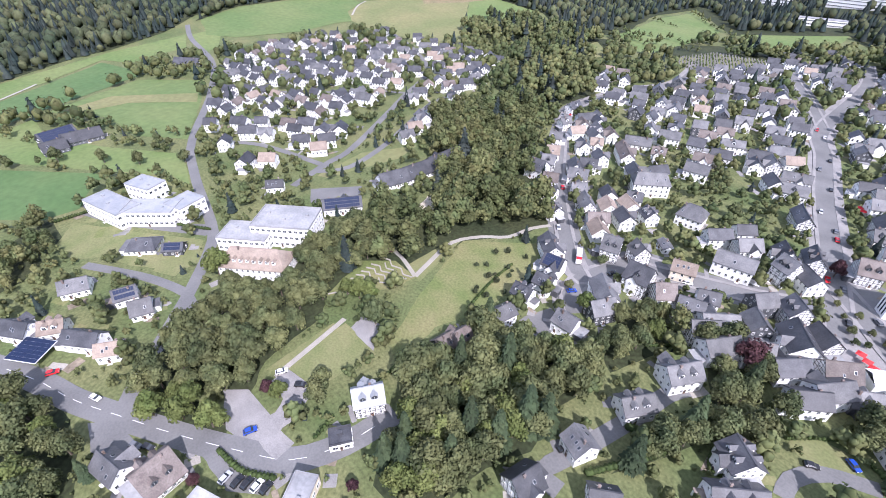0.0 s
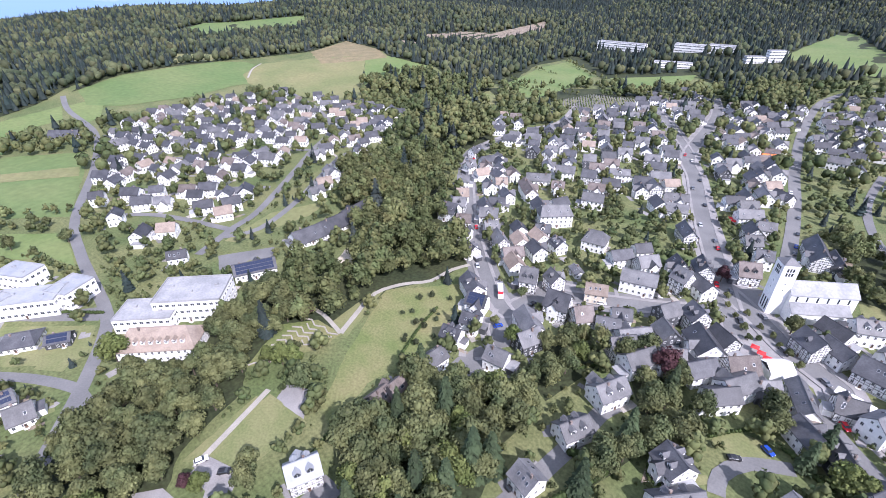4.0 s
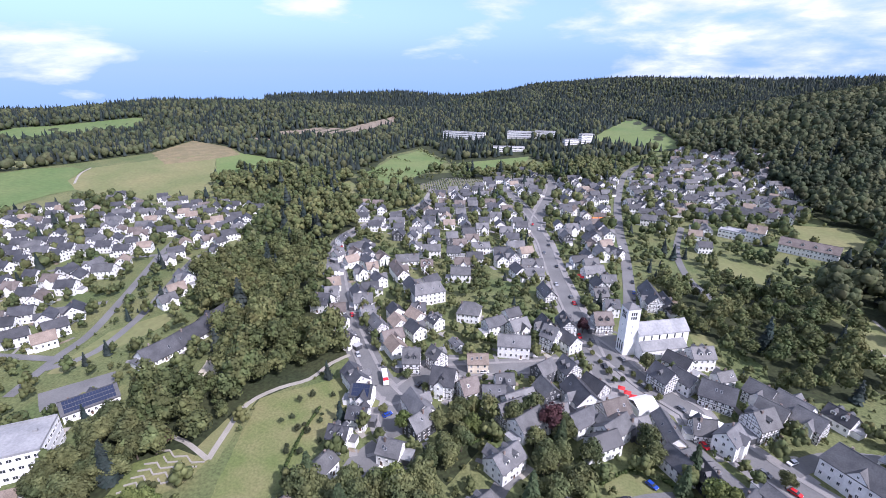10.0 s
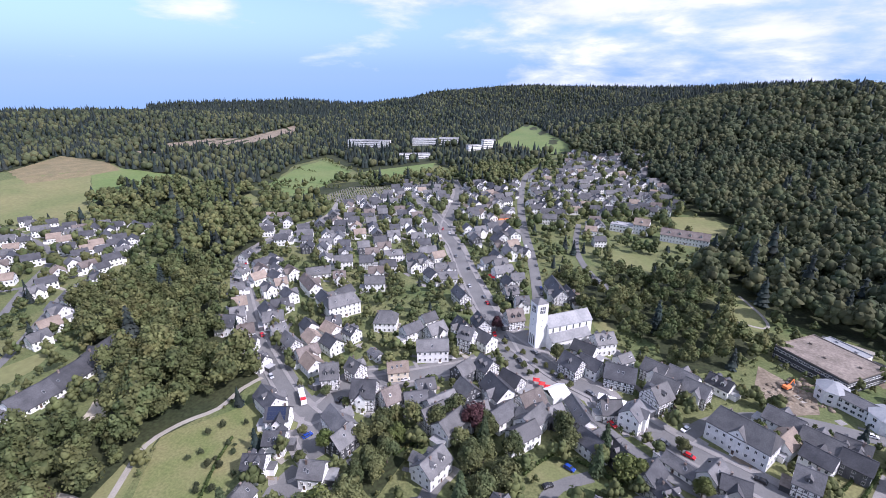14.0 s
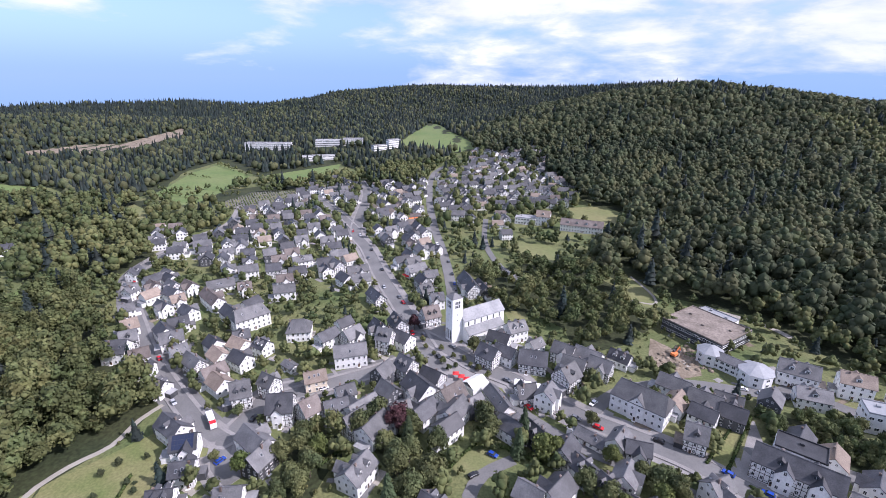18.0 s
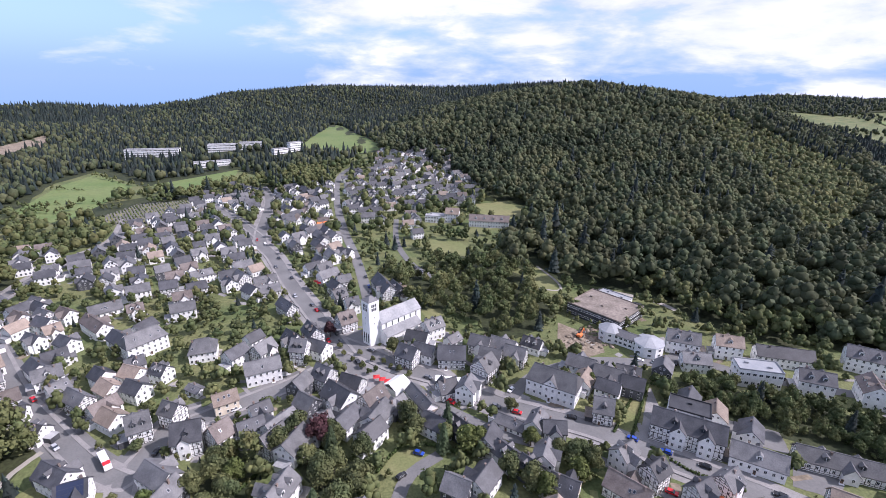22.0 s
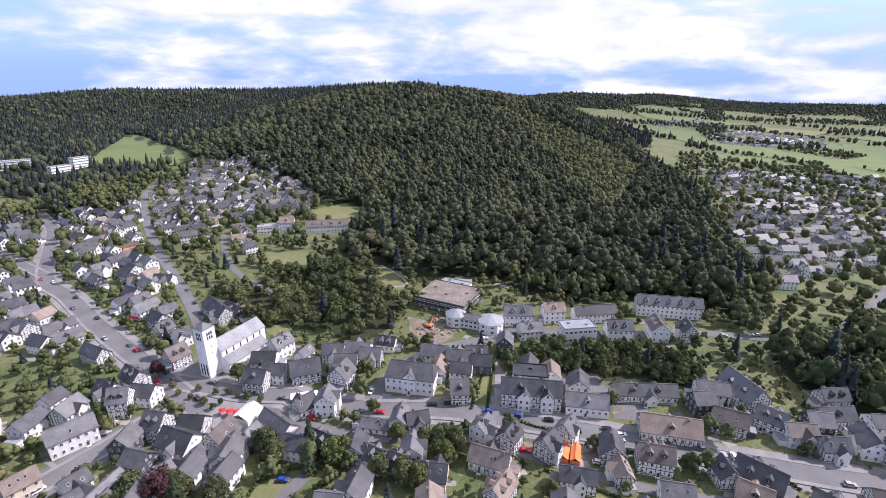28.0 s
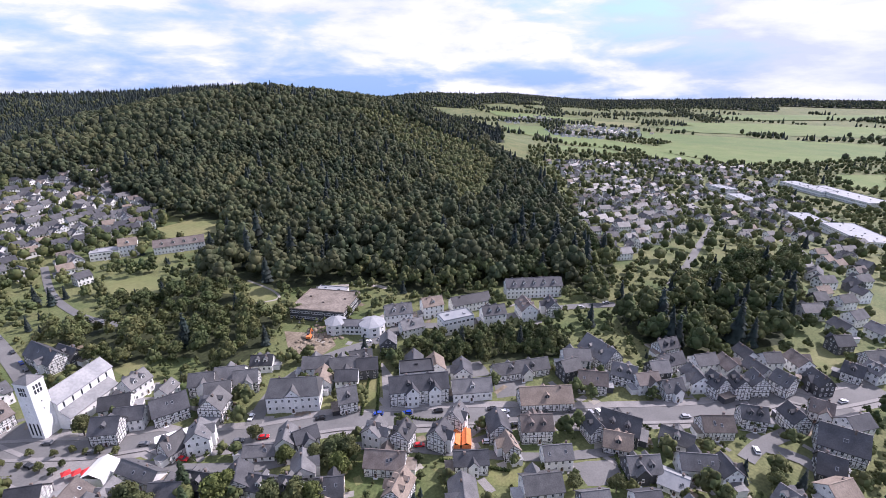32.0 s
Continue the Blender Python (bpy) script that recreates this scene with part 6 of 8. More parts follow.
def church(x, y, turn):
    """White church: square bell tower with a low pyramid roof, tall nave and lean-to aisles."""
    c = root("church", x, y, turn, 0, "white rendered church with a square bell tower and slate roofs", "church")
    HOUSES.extend([(x + 26 * math.cos(radians(turn)) * k, y + 26 * math.sin(radians(turn)) * k, 11) for k in (0, 0.5, 1)])
    t = Shape()
    t.box(0, 0, 12.5, 8.6, 8.6, 28)
    t.box(0, 0, 26.6, 9.0, 9.0, 0.5)
    tower = part("tower", t.mesh("tower", [M["white"]]), c, "white rendered bell tower", m=pose(1.0, 0, 0) @ Matrix.Diagonal((0.76, 0.76, 0.96, 1)))
    s = Shape()
    s.prism([(-4.7, -4.7, 26.85), (4.7, -4.7, 26.85), (4.7, 4.7, 26.85), (-4.7, 4.7, 26.85)], [(-0.1, -0.1, 29.2), (0.1, -0.1, 29.2), (0.1, 0.1, 29.2), (-0.1, 0.1, 29.2)])
    s.tube(0, 0, 29.1, 31.2, 0.06, 0.05, 6)
    s.box(0, 0, 30.7, 0.9, 0.08, 0.1)
    part("tower_roof", s.mesh("tower_roof", [M["grey"]]), tower, "low grey pyramid roof")
    op = Shape()
    op.box(0, -0.03, 0, 1.0, 0.1, 1.75, 0)
    for i in range(4):
        op.box(0, -0.09, -0.6 + i * 0.4, 0.9, 0.06, 0.08, 1)
    louvre = op.mesh("bell_opening", [M["glass"], M["slatewall"]])
    sl = Shape()
    sl.box(0, -0.03, 0, 0.7, 0.1, 4.2, 0)
    slit = sl.mesh("tall_window", [M["glass"]])
    dk = Shape()
    dk.box(0, -0.04, 0, 0.9, 0.12, 6.0, 0)
    tall = dk.mesh("portal_window", [M["glass"]])
    for a in (0, 90, 180, 270):
        for i in (-1.5, 0, 1.5):
            for z in (22.0, 24.2):
                part("bell_opening", louvre, tower, m=pose(0, 0, 0, 0, 0, a) @ pose(i, -4.3, z))
        for z in (13.5, 17.0):
            part("tower_window", WINDOW["small"], tower, m=pose(0, 0, 0, 0, 0, a) @ pose(0, -4.3, z))
    for i in (-2.4, 0, 2.4):
        part("portal_window", tall, tower, m=pose(0, 0, 0, 0, 0, 270) @ pose(i, -4.3, 4.6))
    n = Shape()
    x0, x1, wn = 4.3, 31.5, 5.2
    n.prism([(x0, -wn, -1), (x1, -wn, -1), (x1, wn, -1), (x0, wn, -1)], [(x0, -wn, 12.2), (x1, -wn, 12.2), (x1, wn, 12.2), (x0, wn, 12.2)])
    for xx in (x0, x1):
        n.face([(xx, -wn, 12.2), (xx, wn, 12.2), (xx, 0, 16.2)][:: 1 if xx > 10 else -1])
    nave = part("nave", n.mesh("nave", [M["white"]]), c, "white rendered nave")
    r = roof_shape(x1 - x0, 2 * wn, 12.2, 16.4, 0, 0.35)
    part("nave_roof", r.mesh("nave_roof", [M["flat"]]), nave, "grey slate nave roof", m=pose((x0 + x1) / 2, 0, 0))
    for sg in (-1, 1):
        a = Shape()
        ys = [sg * wn, sg * (wn + 4.2)]
        lo, hi = min(ys), max(ys)
        a.prism([(x0, lo, -1), (x1 - 3, lo, -1), (x1 - 3, hi, -1), (x0, hi, -1)], [(x0, lo, 8.4 if sg > 0 else 5.6), (x1 - 3, lo, 8.4 if sg > 0 else 5.6), (x1 - 3, hi, 5.6 if sg > 0 else 8.4), (x0, hi, 5.6 if sg > 0 else 8.4)])
        aisle = part("aisle", a.mesh("aisle", [M["white"]]), c, "white side aisle")
        a = Shape()
        q = [Vector((x0, sg * wn, 8.5)), Vector((x1 - 2.7, sg * wn, 8.5)), Vector((x1 - 2.7, sg * (wn + 4.6), 5.4)), Vector((x0, sg * (wn + 4.6), 5.4))]
        q = q if sg < 0 else q[::-1]
        q = q[::-1]
        a.prism(q, [p + Vector((0, 0, 0.22)) for p in q])
        part("aisle_roof", a.mesh("aisle_roof", [M["flat"]]), aisle, "grey slate lean-to roof")
        for i in range(6):
            m = pose(0, 0, 0, 0, 0, 0 if sg < 0 else 180)
            part("tall_window", slit, nave, m=m @ pose((1 if sg < 0 else -1) * (7 + i * 4.2), -wn, 10.2) @ Matrix.Diagonal((1, 1, 0.6, 1)))
            part("aisle_window", WINDOW["small"], aisle, m=m @ pose((1 if sg < 0 else -1) * (7 + i * 4.0), -wn - 4.2, 3.2))
    return c


def hall(x, y, turn):
    """The town hall: long white two-storey house, hipped slate roof and a middle gable."""
    L, W, e, rd = 22.3, 12.0, 8.2, 13.4
    h = root("town_hall", x, y, turn, 0, "white two-storey town hall with a grey hipped slate roof", "town hall")
    HOUSES.extend([(x, y, 11), (x + 8 * math.cos(radians(turn)), y + 8 * math.sin(radians(turn)), 7), (x - 8 * math.cos(radians(turn)), y - 8 * math.sin(radians(turn)), 7)])
    part("wall", wall_shape(L, W, e, rd, 0.16).mesh("wall", [M["white"]]), h)
    part("roof", roof_shape(L, W, e, rd, 0.16).mesh("roof", [M["grey"]]), h, "grey slate hipped roof")
    g = Shape()
    g.prism([(-3.2, -W / 2 - 0.35, -0.5), (3.2, -W / 2 - 0.35, -0.5), (3.2, -W / 2 + 3, -0.5), (-3.2, -W / 2 + 3, -0.5)], [(-3.2, -W / 2 - 0.35, e), (3.2, -W / 2 - 0.35, e), (3.2, -W / 2 + 3, e), (-3.2, -W / 2 + 3, e)])
    g.prism([(-3.2, -W / 2 - 0.35, e), (3.2, -W / 2 - 0.35, e), (0, -W / 2 - 0.35, e + 3.4)], [(-3.2, -W / 2 + 4.5, e), (3.2, -W / 2 + 4.5, e), (0, -W / 2 + 4.5, e + 3.4)])
    gable = part("gable", g.mesh("gable", [M["white"]]), h, "white middle gable")
    s = Shape()
    for sg in (-1, 1):
        q = [Vector((sg * 3.6, -W / 2 - 0.7, e - 0.35)), Vector((sg * 3.6, -W / 2 + 4.6, e - 0.35)), Vector((0, -W / 2 + 4.6, e + 3.5)), Vector((0, -W / 2 - 0.7, e + 3.5))]
        q = q if sg < 0 else q[::-1]
        s.prism(q, [p + Vector((0, 0, 0.2)) for p in q])
    part("gable_roof", s.mesh("gable_roof", [M["grey"]]), gable)
    part("gable_window", WINDOW["small"], gable, m=pose(0, -W / 2 - 0.36, e + 1.3))
    for a, n, dep in ((0, L, W), (90, W, L), (180, L, W), (270, W, L)):
        cnt = int(n / 2.5)
        for f in (2.6, 6.1):
            for i in range(cnt):
                u = -n / 2 + n * (i + 0.5) / cnt
                part("window", WINDOW["tall"], h, m=pose(0, 0, 0, 0, 0, a) @ pose(u, -dep / 2 - (0.37 if a == 0 and abs(u) < 3.1 else 0.02), f))
    part("door", DOOR, h, m=pose(0, -W / 2 - 0.4, 0))
    for i in (-6, 6):
        part("chimney", CHIM[1], h, m=pose(i, 0.5, rd - 1.2))
    return h


church(-4.0, 224.5, 35)
hall(77.8, 168.5, -40)
# school: old wing with a hipped tiled roof, white cubes behind
sch = house(-181.7, 30.7, 47, 30, 14, 12, "white", "beige", 0.3, 0)
sch["label"], sch["category"] = "long white school wing with a pale brown hipped roof", "school"
sch_dormer = dormer_mesh(M["white"], M["tan"], 1.4, 2.2, 1.0)
for i in range(8):
    part("dormer", sch_dormer, sch, m=pose(-10.5 + i * 3, -5.6, 8.4))
block_house("school_hall", -199, 52.0, 47, 29, 19, 11, "white cubic school hall with a flat grey roof", parapet=0.7)
block_house("school_link", -205, 34.0, 47, 24, 15, 7, "low white school wing with a flat grey roof")
# care home of stepped white blocks
for hx, hy, ht, hl, hw in ((-270, -15, 24, 30, 13), (-254, 1, 54, 26, 13), (-250, 16, 116, 15, 13), (-283, 3, 30, 18, 12)):
    block_house("care_home", hx, hy, ht, hl, hw, 8.5, "white three-storey care home block with a pale flat roof", roof="whiteroof", group="care home blocks")
# long workshop by the stream
for hx, hy, ht, hl in ((-215.1, 121.5, 84, 17), (-215.0, 138.5, 92, 20), (-218, 158.6, 97, 21)):
    w = house(hx, hy, ht, hl, 13, 8, "white", "slate", 0, 0)
    w["label"], w["category"] = "long white workshop with a dark pitched roof", "workshop"
# clinics on the slope
for hx, hy, ht, hl, hw, hh in ((-361, 868, 2, 84, 14, 15), (-256, 900, 6, 50, 16, 12), (-209, 903, 6, 40, 14, 12), (-127, 860, 36, 24, 12, 15), (-150, 842, 36, 26, 11, 9), (-238, 768, 19, 52, 12, 8)):
    block_house("clinic", hx, hy, ht, hl, hw, hh, "large white clinic with long window bands and a flat roof", group="clinic blocks", glazed=True)
# hillside hotel
hh = house(79, 443, -18, 13, 11, 14, "white", "beige", 0, 1)
hh["label"], hh["category"] = "white hillside hotel with a pale tiled roof", "hotel"
block_house("hotel_wing", 63, 447, -18, 20, 12, 6.5, "low white hotel wing with a grey flat roof")
hw = house(112, 425, -18, 38, 11, 11, "white", "brown", 0, 4)
hw["label"], hw["category"] = "long white hotel wing with a brown dormered roof", "hotel"
# bath house and its round white restaurant
block_house("bath_house", 137, 237, -56, 34, 29, 7, "low bath house with a brown gravelled flat roof", wall="slatewall", roof="gravelroof", glazed=True)
block_house("bath_annex", 152, 253, -56, 20, 7, 5, "white glazed annex of the bath house", roof="whiteroof")
rb = root("restaurant", 133, 203, -50, 0, "white two-storey restaurant of two octagons with pale roofs", "restaurant")
HOUSES.extend([(133, 203, 10), (143, 192, 8), (123, 212, 8)])
for k, (ox, rr) in enumerate(((-10, 6.0), (11, 7.4))):
    s = Shape()
    s.tube(ox, 0, -1, 6.6, rr, rr, 8)
    part("wing", s.mesh("wing", [M["white"]]), rb)
    s = Shape()
    s.tube(ox, 0, 6.6, 9.4, rr + 0.6, 0.6, 8)
    part("wing_roof", s.mesh("wing_roof", [M["whiteroof"]]), rb, "pale pointed roof")
    for i in range(8):
        for z in (2.0, 4.8):
            part("window", WINDOW["wide"], rb, m=pose(ox, 0, 0) @ pose(0, 0, 0, 0, 0, 22.5 + 45 * i + 90) @ pose(0, -rr * math.cos(math.pi / 8) - 0.02, z))
s = Shape()
s.box(0.5, 0, 2.3, 15, 7, 6.6)
part("wall", s.mesh("wall", [M["white"]]), rb)
s = roof_shape(15, 7, 5.6, 7.6)
part("roof", s.mesh("roof", [M["grey"]]), rb, m=pose(0.5, 0, 0))
for i in range(5):
    for z in (1.8, 4.4):
        part("window", WINDOW["wide"], rb, m=pose(-5 + i * 2.6, -3.52, z))
# old inn by the valley street: a timbered range with two cross gables before a dark flat-roofed hall
inn = house(118.2, 132.1, -37, 25.7, 9.6, 12.4, "timber", "slate", 0, 2)
inn["label"], inn["category"] = "half-timbered inn with a dark slate roof and white gables", "inn"
for inn_x in (-0.12, 0.26):
    inn_walls, inn_roof = wing_shapes(25.7, 9.6, 7.6, 12.4, 0, 5.2, 1.6, 25.7 * inn_x)
    inn_gable = part("gable", inn_walls.mesh("gable", [M["white"]]), inn, "white gable")
    part("gable_roof", inn_roof.mesh("gable_roof", [M["slate"]]), inn_gable)
    for inn_z in (2.0, 4.9, 8.6):
        for inn_dx in (-1.3, 1.3) if inn_z < 8 else (0.0,):
            part("window", WINDOW["tall"], inn_gable, m=pose(25.7 * inn_x + inn_dx, -6.41, inn_z))
block_house("inn_hall", 123.9, 139.7, -37, 15.5, 10, 10.5, "white hall behind the inn with a dark flat roof", roof="slate")
block_house("flats", 175.4, 162.8, -22, 18.6, 10, 9.2, "white three-storey block of flats with a pale flat roof", roof="whiteroof")
# white block of flats and the hipped villa by the old school
wb = house(-119.7, 232.6, 46, 19.5, 11, 12.5, "white", "grey", 0.25, 3)
wb["label"], wb["category"] = "three-storey white school house with a grey hipped roof", "building"
house(-88, 223.3, 11, 12.5, 11.5, 10.5, "white", "grey", 0.55, 0)
# farm on the meadow
for hx, hy, ht, hl, rf in ((-401, -33.5, 110, 22, "solar"), (-389, -19, 96, 22, "slate"), (-380, -36, 100, 14, "slate"), (-537, 81.4, 44, 26, "slate")):
    f = house(hx, hy, ht, hl, 11, 7.5, "slate", rf, 0, 0)
    f["label"], f["category"] = "dark timber farm barn with a pitched roof", "barn"
# works on the plain
for hx, hy, ht, hl, hw in ((979, 57, -131, 125, 40), (1008, 110, -131, 90, 30), (655, 19, -144, 72, 34), (716, 70, -144, 50, 26), (832, 168, -135, 45, 24), (894, 212, -120, 40, 22)):
    block_house("factory", hx, hy, ht, hl, hw, 8, "long factory shed with a pale flat roof", roof="whiteroof", group="works on the plain")
# lodge, sports pavilion, bungalows by the meadow
house(-230, -8, 60, 13, 11, 6, "white", "slate", 0.4, 0)
house(-219, 3, 60, 9, 7, 5, "slate", "solar", 0, 0)
house(-205, 84, 66, 20, 9, 8, "white", "solar", 0, 0)
# solar carport
cp = root("carport", -181, -53, 44, 0, "open carport with a tilted roof of solar panels", "carport")
HOUSES.append((-181, -53, 9))
for i in (-1, 1):
    for j in (-1, 0, 1):
        s = Shape()
        s.box(j * 5.5, i * 4.2, 1.3, 0.22, 0.22, 3.2 + 0.5 * i)
        part("post", s.mesh("post", [M["metal"]]), cp)
s = Shape()
s.box(0, 0, 0, 13, 10.4, 0.18)
part("deck", s.mesh("deck", [M["frame"]]), cp, "white steel deck", m=pose(0, 0, 3.1, 4, 0, 0))
for i in range(12):
    for j in range(6):
        part("solar_panel", PANEL, cp, m=pose(0, 0, 3.2, 4, 0, 0) @ pose(-5.83 + i * 1.06, -4.2 + j * 1.68, 0.04))
# wide block at the valley road, with stepped flat roofs
block_house("shop", -72.5, 4.0, -48, 15, 7, 4.5, "flat-roofed shop building beside the road", wall="beige", roof="flat")
block_house("workshop", -82.5, -18, 30, 14, 12, 5, "low dark-roofed workshop with a car park", wall="white", roof="flat")
block_house("garage", -83.5, 22.5, 68, 7, 6, 3, "small flat-roofed garage beside the house", roof="slate")


# ---- vehicles ----
def car_mesh():
    s = Shape()
    L, W = 4.3, 1.78
    lower = [(-L / 2, 0.35), (L / 2 - 0.1, 0.35), (L / 2, 0.62), (L / 2 - 0.15, 0.86), (1.05, 0.98), (-L / 2 + 0.15, 1.0), (-L / 2, 0.7)]
    s.prism([(px, -W / 2, pz) for px, pz in lower], [(px, W / 2, pz) for px, pz in lower])
    c = Shape()
    cab = [(-1.95, 0.98), (1.05, 0.96), (0.35, 1.45), (-1.45, 1.47)]
    c.prism([(px, -W / 2 + 0.08, pz) for px, pz in cab], [(px, W / 2 - 0.08, pz) for px, pz in cab])
    t = Shape()
    t.box(-0.55, 0, 1.48, 1.85, W - 0.34, 0.06)
    w = Shape()
    ring = [(math.cos(2 * math.pi * i / 10) * 0.32, math.sin(2 * math.pi * i / 10) * 0.32) for i in range(10)]
    w.prism([(a, -0.11, b) for a, b in ring], [(a, 0.11, b) for a, b in ring])
    lt = Shape()
    lt.box(0, 0, 0, 0.08, 0.36, 0.16)
    return s, c, t, w, lt


CAR_S = car_mesh()
CAR_GLASS, CAR_WHEEL, CAR_LAMP = CAR_S[1].mesh("cabin", [M["glass"]]), CAR_S[3].mesh("wheel", [M["rubber"]]), CAR_S[4].mesh("headlight", [M["frame"]])
CAR_BODY = {c: (CAR_S[0].mesh("body", [M["car_" + c]]), CAR_S[2].mesh("car_roof", [M["car_" + c]])) for c in ("white", "black", "silver", "red", "blue", "grey")}
CARS = []


def car(x, y, turn, colour, long=1.0):
    c = root("car", x, y, turn, 0.28, "%s parked car on the asphalt" % colour, "car", "parked cars")
    b = part("body", CAR_BODY[colour][0], c, m=Matrix.Diagonal((long, 1, 1 if long < 1.2 else 1.5, 1)))
    part("cabin", CAR_GLASS, c, m=Matrix.Diagonal((long, 1, 1 if long < 1.2 else 1.4, 1)))
    part("car_roof", CAR_BODY[colour][1], c, m=Matrix.Diagonal((long, 1, 1 if long < 1.2 else 1.4, 1)))
    for i in (-1.35, 1.35):
        for j in (-0.8, 0.8):
            part("wheel", CAR_WHEEL, c, m=pose(i * long, j, 0.32))
    for j in (-0.6, 0.6):
        part("headlight", CAR_LAMP, b, m=pose(2.1, j, 0.68))
    CARS.append((x, y))
    return c


for cx, cy, ct, cc in ((-92.5, -9.8, 115, "silver"), (-89.3, -7.3, 115, "black"), (-87.2, -5.2, 115, "black"), (-84.8, -3.2, 115, "white"), (-82.6, -1.3, 115, "black"), (-103.2, 0.9, 80, "blue"), (-119.7, 17.4, 75, "white"), (-110.4, 20.5, 50, "black"),
                      (-146, -37, 30, "white"), (-167, -48, 80, "red"), (13.4, 141, -30, "blue"), (6, 131, 35, "black"), (30.7, 168.9, -50, "red"), (-79.5, 92, 40, "red"), (-76, 94.5, 40, "red"), (-74, 98.5, 40, "grey"),
                      (-88, 133, 60, "blue"), (112, 106.5, -35, "white"), (98, 110, -40, "red"), (134, 96, -30, "silver"), (137, 98, -30, "white"), (133, 90, -30, "black"), (162, 71, 50, "silver"), (165, 69, 50, "white"),
                      (118, 92, -40, "white"), (205, 24, -60, "black"), (131, 187, -15, "white"), (138, 184, -15, "silver"), (186, 15, 30, "white"), (-38, 82, 60, "black"), (-41, 76, 75, "black"), (-128, -16, 60, "black"), (-116, -26, 35, "black"), (-119, -29, 35, "grey")):
    car(cx, cy, ct, cc)
car_roll = random.Random(21)
for line, half in ROAD_LINES[11:26]:
    for i in range(2, len(line) - 2):
        if car_roll.random() < 0.17 and half > 2.4:
            d = line[i + 1] - line[i]
            d = d / (np.hypot(*d) or 1)
            sg = car_roll.choice((-1, 1))
            off = min(half, 4.0) - 1.2
            px, py = line[i][0] - d[1] * off * sg, line[i][1] + d[0] * off * sg
            if all(math.hypot(px - a, py - b) > 5.5 for a, b in CARS) and math.hypot(px, py) < 420:
                car(px, py, math.degrees(math.atan2(d[1], d[0])) + (180 if sg > 0 else 0), car_roll.choice(("white", "black", "silver", "grey", "grey", "black", "red", "blue")))
# white bus at the junction
bus = root("bus", -101.6, 153.2, -52, 0.3, "white and red town bus on the street", "bus")
s = Shape()
s.box(0, 0, 1.75, 9.5, 2.5, 2.5)
part("body", s.mesh("body", [M["car_white"]]), bus)
s = Shape()
s.box(3.6, 0, 3.05, 2.2, 2.4, 0.12)
part("roof_band", s.mesh("roof_band", [M["car_red"]]), bus, "red roof end")
for sg in (-1, 1):
    for i in range(5):
        s = Shape()
        s.box(0, 0, 0, 1.5, 0.06, 0.9)
        part("window", s.mesh("window", [M["glass"]]), bus, m=pose(-3.6 + i * 1.75, sg * 1.27, 2.1))
    for i in (-3, 3):
        part("wheel", CAR_WHEEL, bus, m=pose(i, sg * 1.15, 0.42) @ Matrix.Diagonal((1.35, 1.2, 1.35, 1)))


# ---- tents, awnings, parasols ----
def gable_tent(name, x, y, turn, L, W, e, r, mat, label):
    t = root(name, x, y, turn, 0, label, "tent")
    HOUSES.append((x, y, max(L, W) / 2))
    part("canopy", roof_shape(L, W, e, r, 0, 0.1, 0.05).mesh("canopy", [M[mat]]), t)
    for i in (-1, 1):
        for j in (-1, 1):
            s = Shape()
            s.tube(i * (L / 2 - 0.2), j * (W / 2 - 0.2), -0.4, e, 0.06, 0.06, 6)
            part("pole", s.mesh("pole", [M["metal"]]), t)
        s = Shape()
        s.box(i * (L / 2 - 0.05), 0, e / 2, 0.05, W, e)
        part("side_wall", s.mesh("side_wall", [M[mat]]), t)
    for j in (-1, 1):
        s = Shape()
        s.box(0, j * (W / 2 - 0.03), e / 2 - 0.1, L, 0.05, e)
        part("side_wall", s.mesh("side_wall", [M[mat]]), t)
    return t


gable_tent("marquee", 7.5, 181.5, 42, 9.5, 8, 4.0, 6.0, "cloth", "large white marquee on the market square")
gable_tent("orange_tent", 110.1, 101.8, 41, 8.8, 3.6, 2.0, 3.0, "orange", "orange cloth tent behind the house")
gable_tent("orange_tent", 113.0, 98.8, 43, 8.8, 3.6, 2.0, 3.0, "orange", "orange cloth tent behind the house")


def parasol(x, y, mat, colour, w=3.2):
    p = root("parasol", x, y, 0, 0.1, "%s square parasol over a terrace" % colour, "parasol", "parasols")
    s = Shape()
    s.tube(0, 0, -0.4, 2.7, 0.05, 0.04, 6)
    part("pole", s.mesh("pole", [M["metal"]]), p)
    s = Shape()
    s.prism([(-w / 2, -w / 2, 2.35), (w / 2, -w / 2, 2.35), (w / 2, w / 2, 2.35), (-w / 2, w / 2, 2.35)], [(-0.1, -0.1, 3.1), (0.1, -0.1, 3.1), (0.1, 0.1, 3.1), (-0.1, 0.1, 3.1)])
    part("canopy", s.mesh("canopy", [M[mat]]), p)


for px, py in ((-1.5, 190.0), (1.2, 187.8), (3.6, 186.0), (-40.5, 306), (-38, 303.5)):
    parasol(px, py, "red", "red", 3.0)
for i in range(4):
    aw = root("awning", 27.5 + i * 4.0, 184.2 - i * 1.3, -13, 0, "white awning over the cafe terrace", "awning", "awnings")
    s = Shape()
    q = [Vector((-1.8, -1.9, 2.4)), Vector((1.8, -1.9, 2.4)), Vector((1.8, 1.9, 3.0)), Vector((-1.8, 1.9, 3.0))]
    s.prism(q, [p + Vector((0, 0, 0.06)) for p in q])
    part("cloth", s.mesh("cloth", [M["cloth"]]), aw)
    for j in (-1.7, 1.7):
        s = Shape()
        s.tube(j, -1.8, -0.3, 2.42, 0.04, 0.04, 6)
        part("pole", s.mesh("pole", [M["metal"]]), aw)
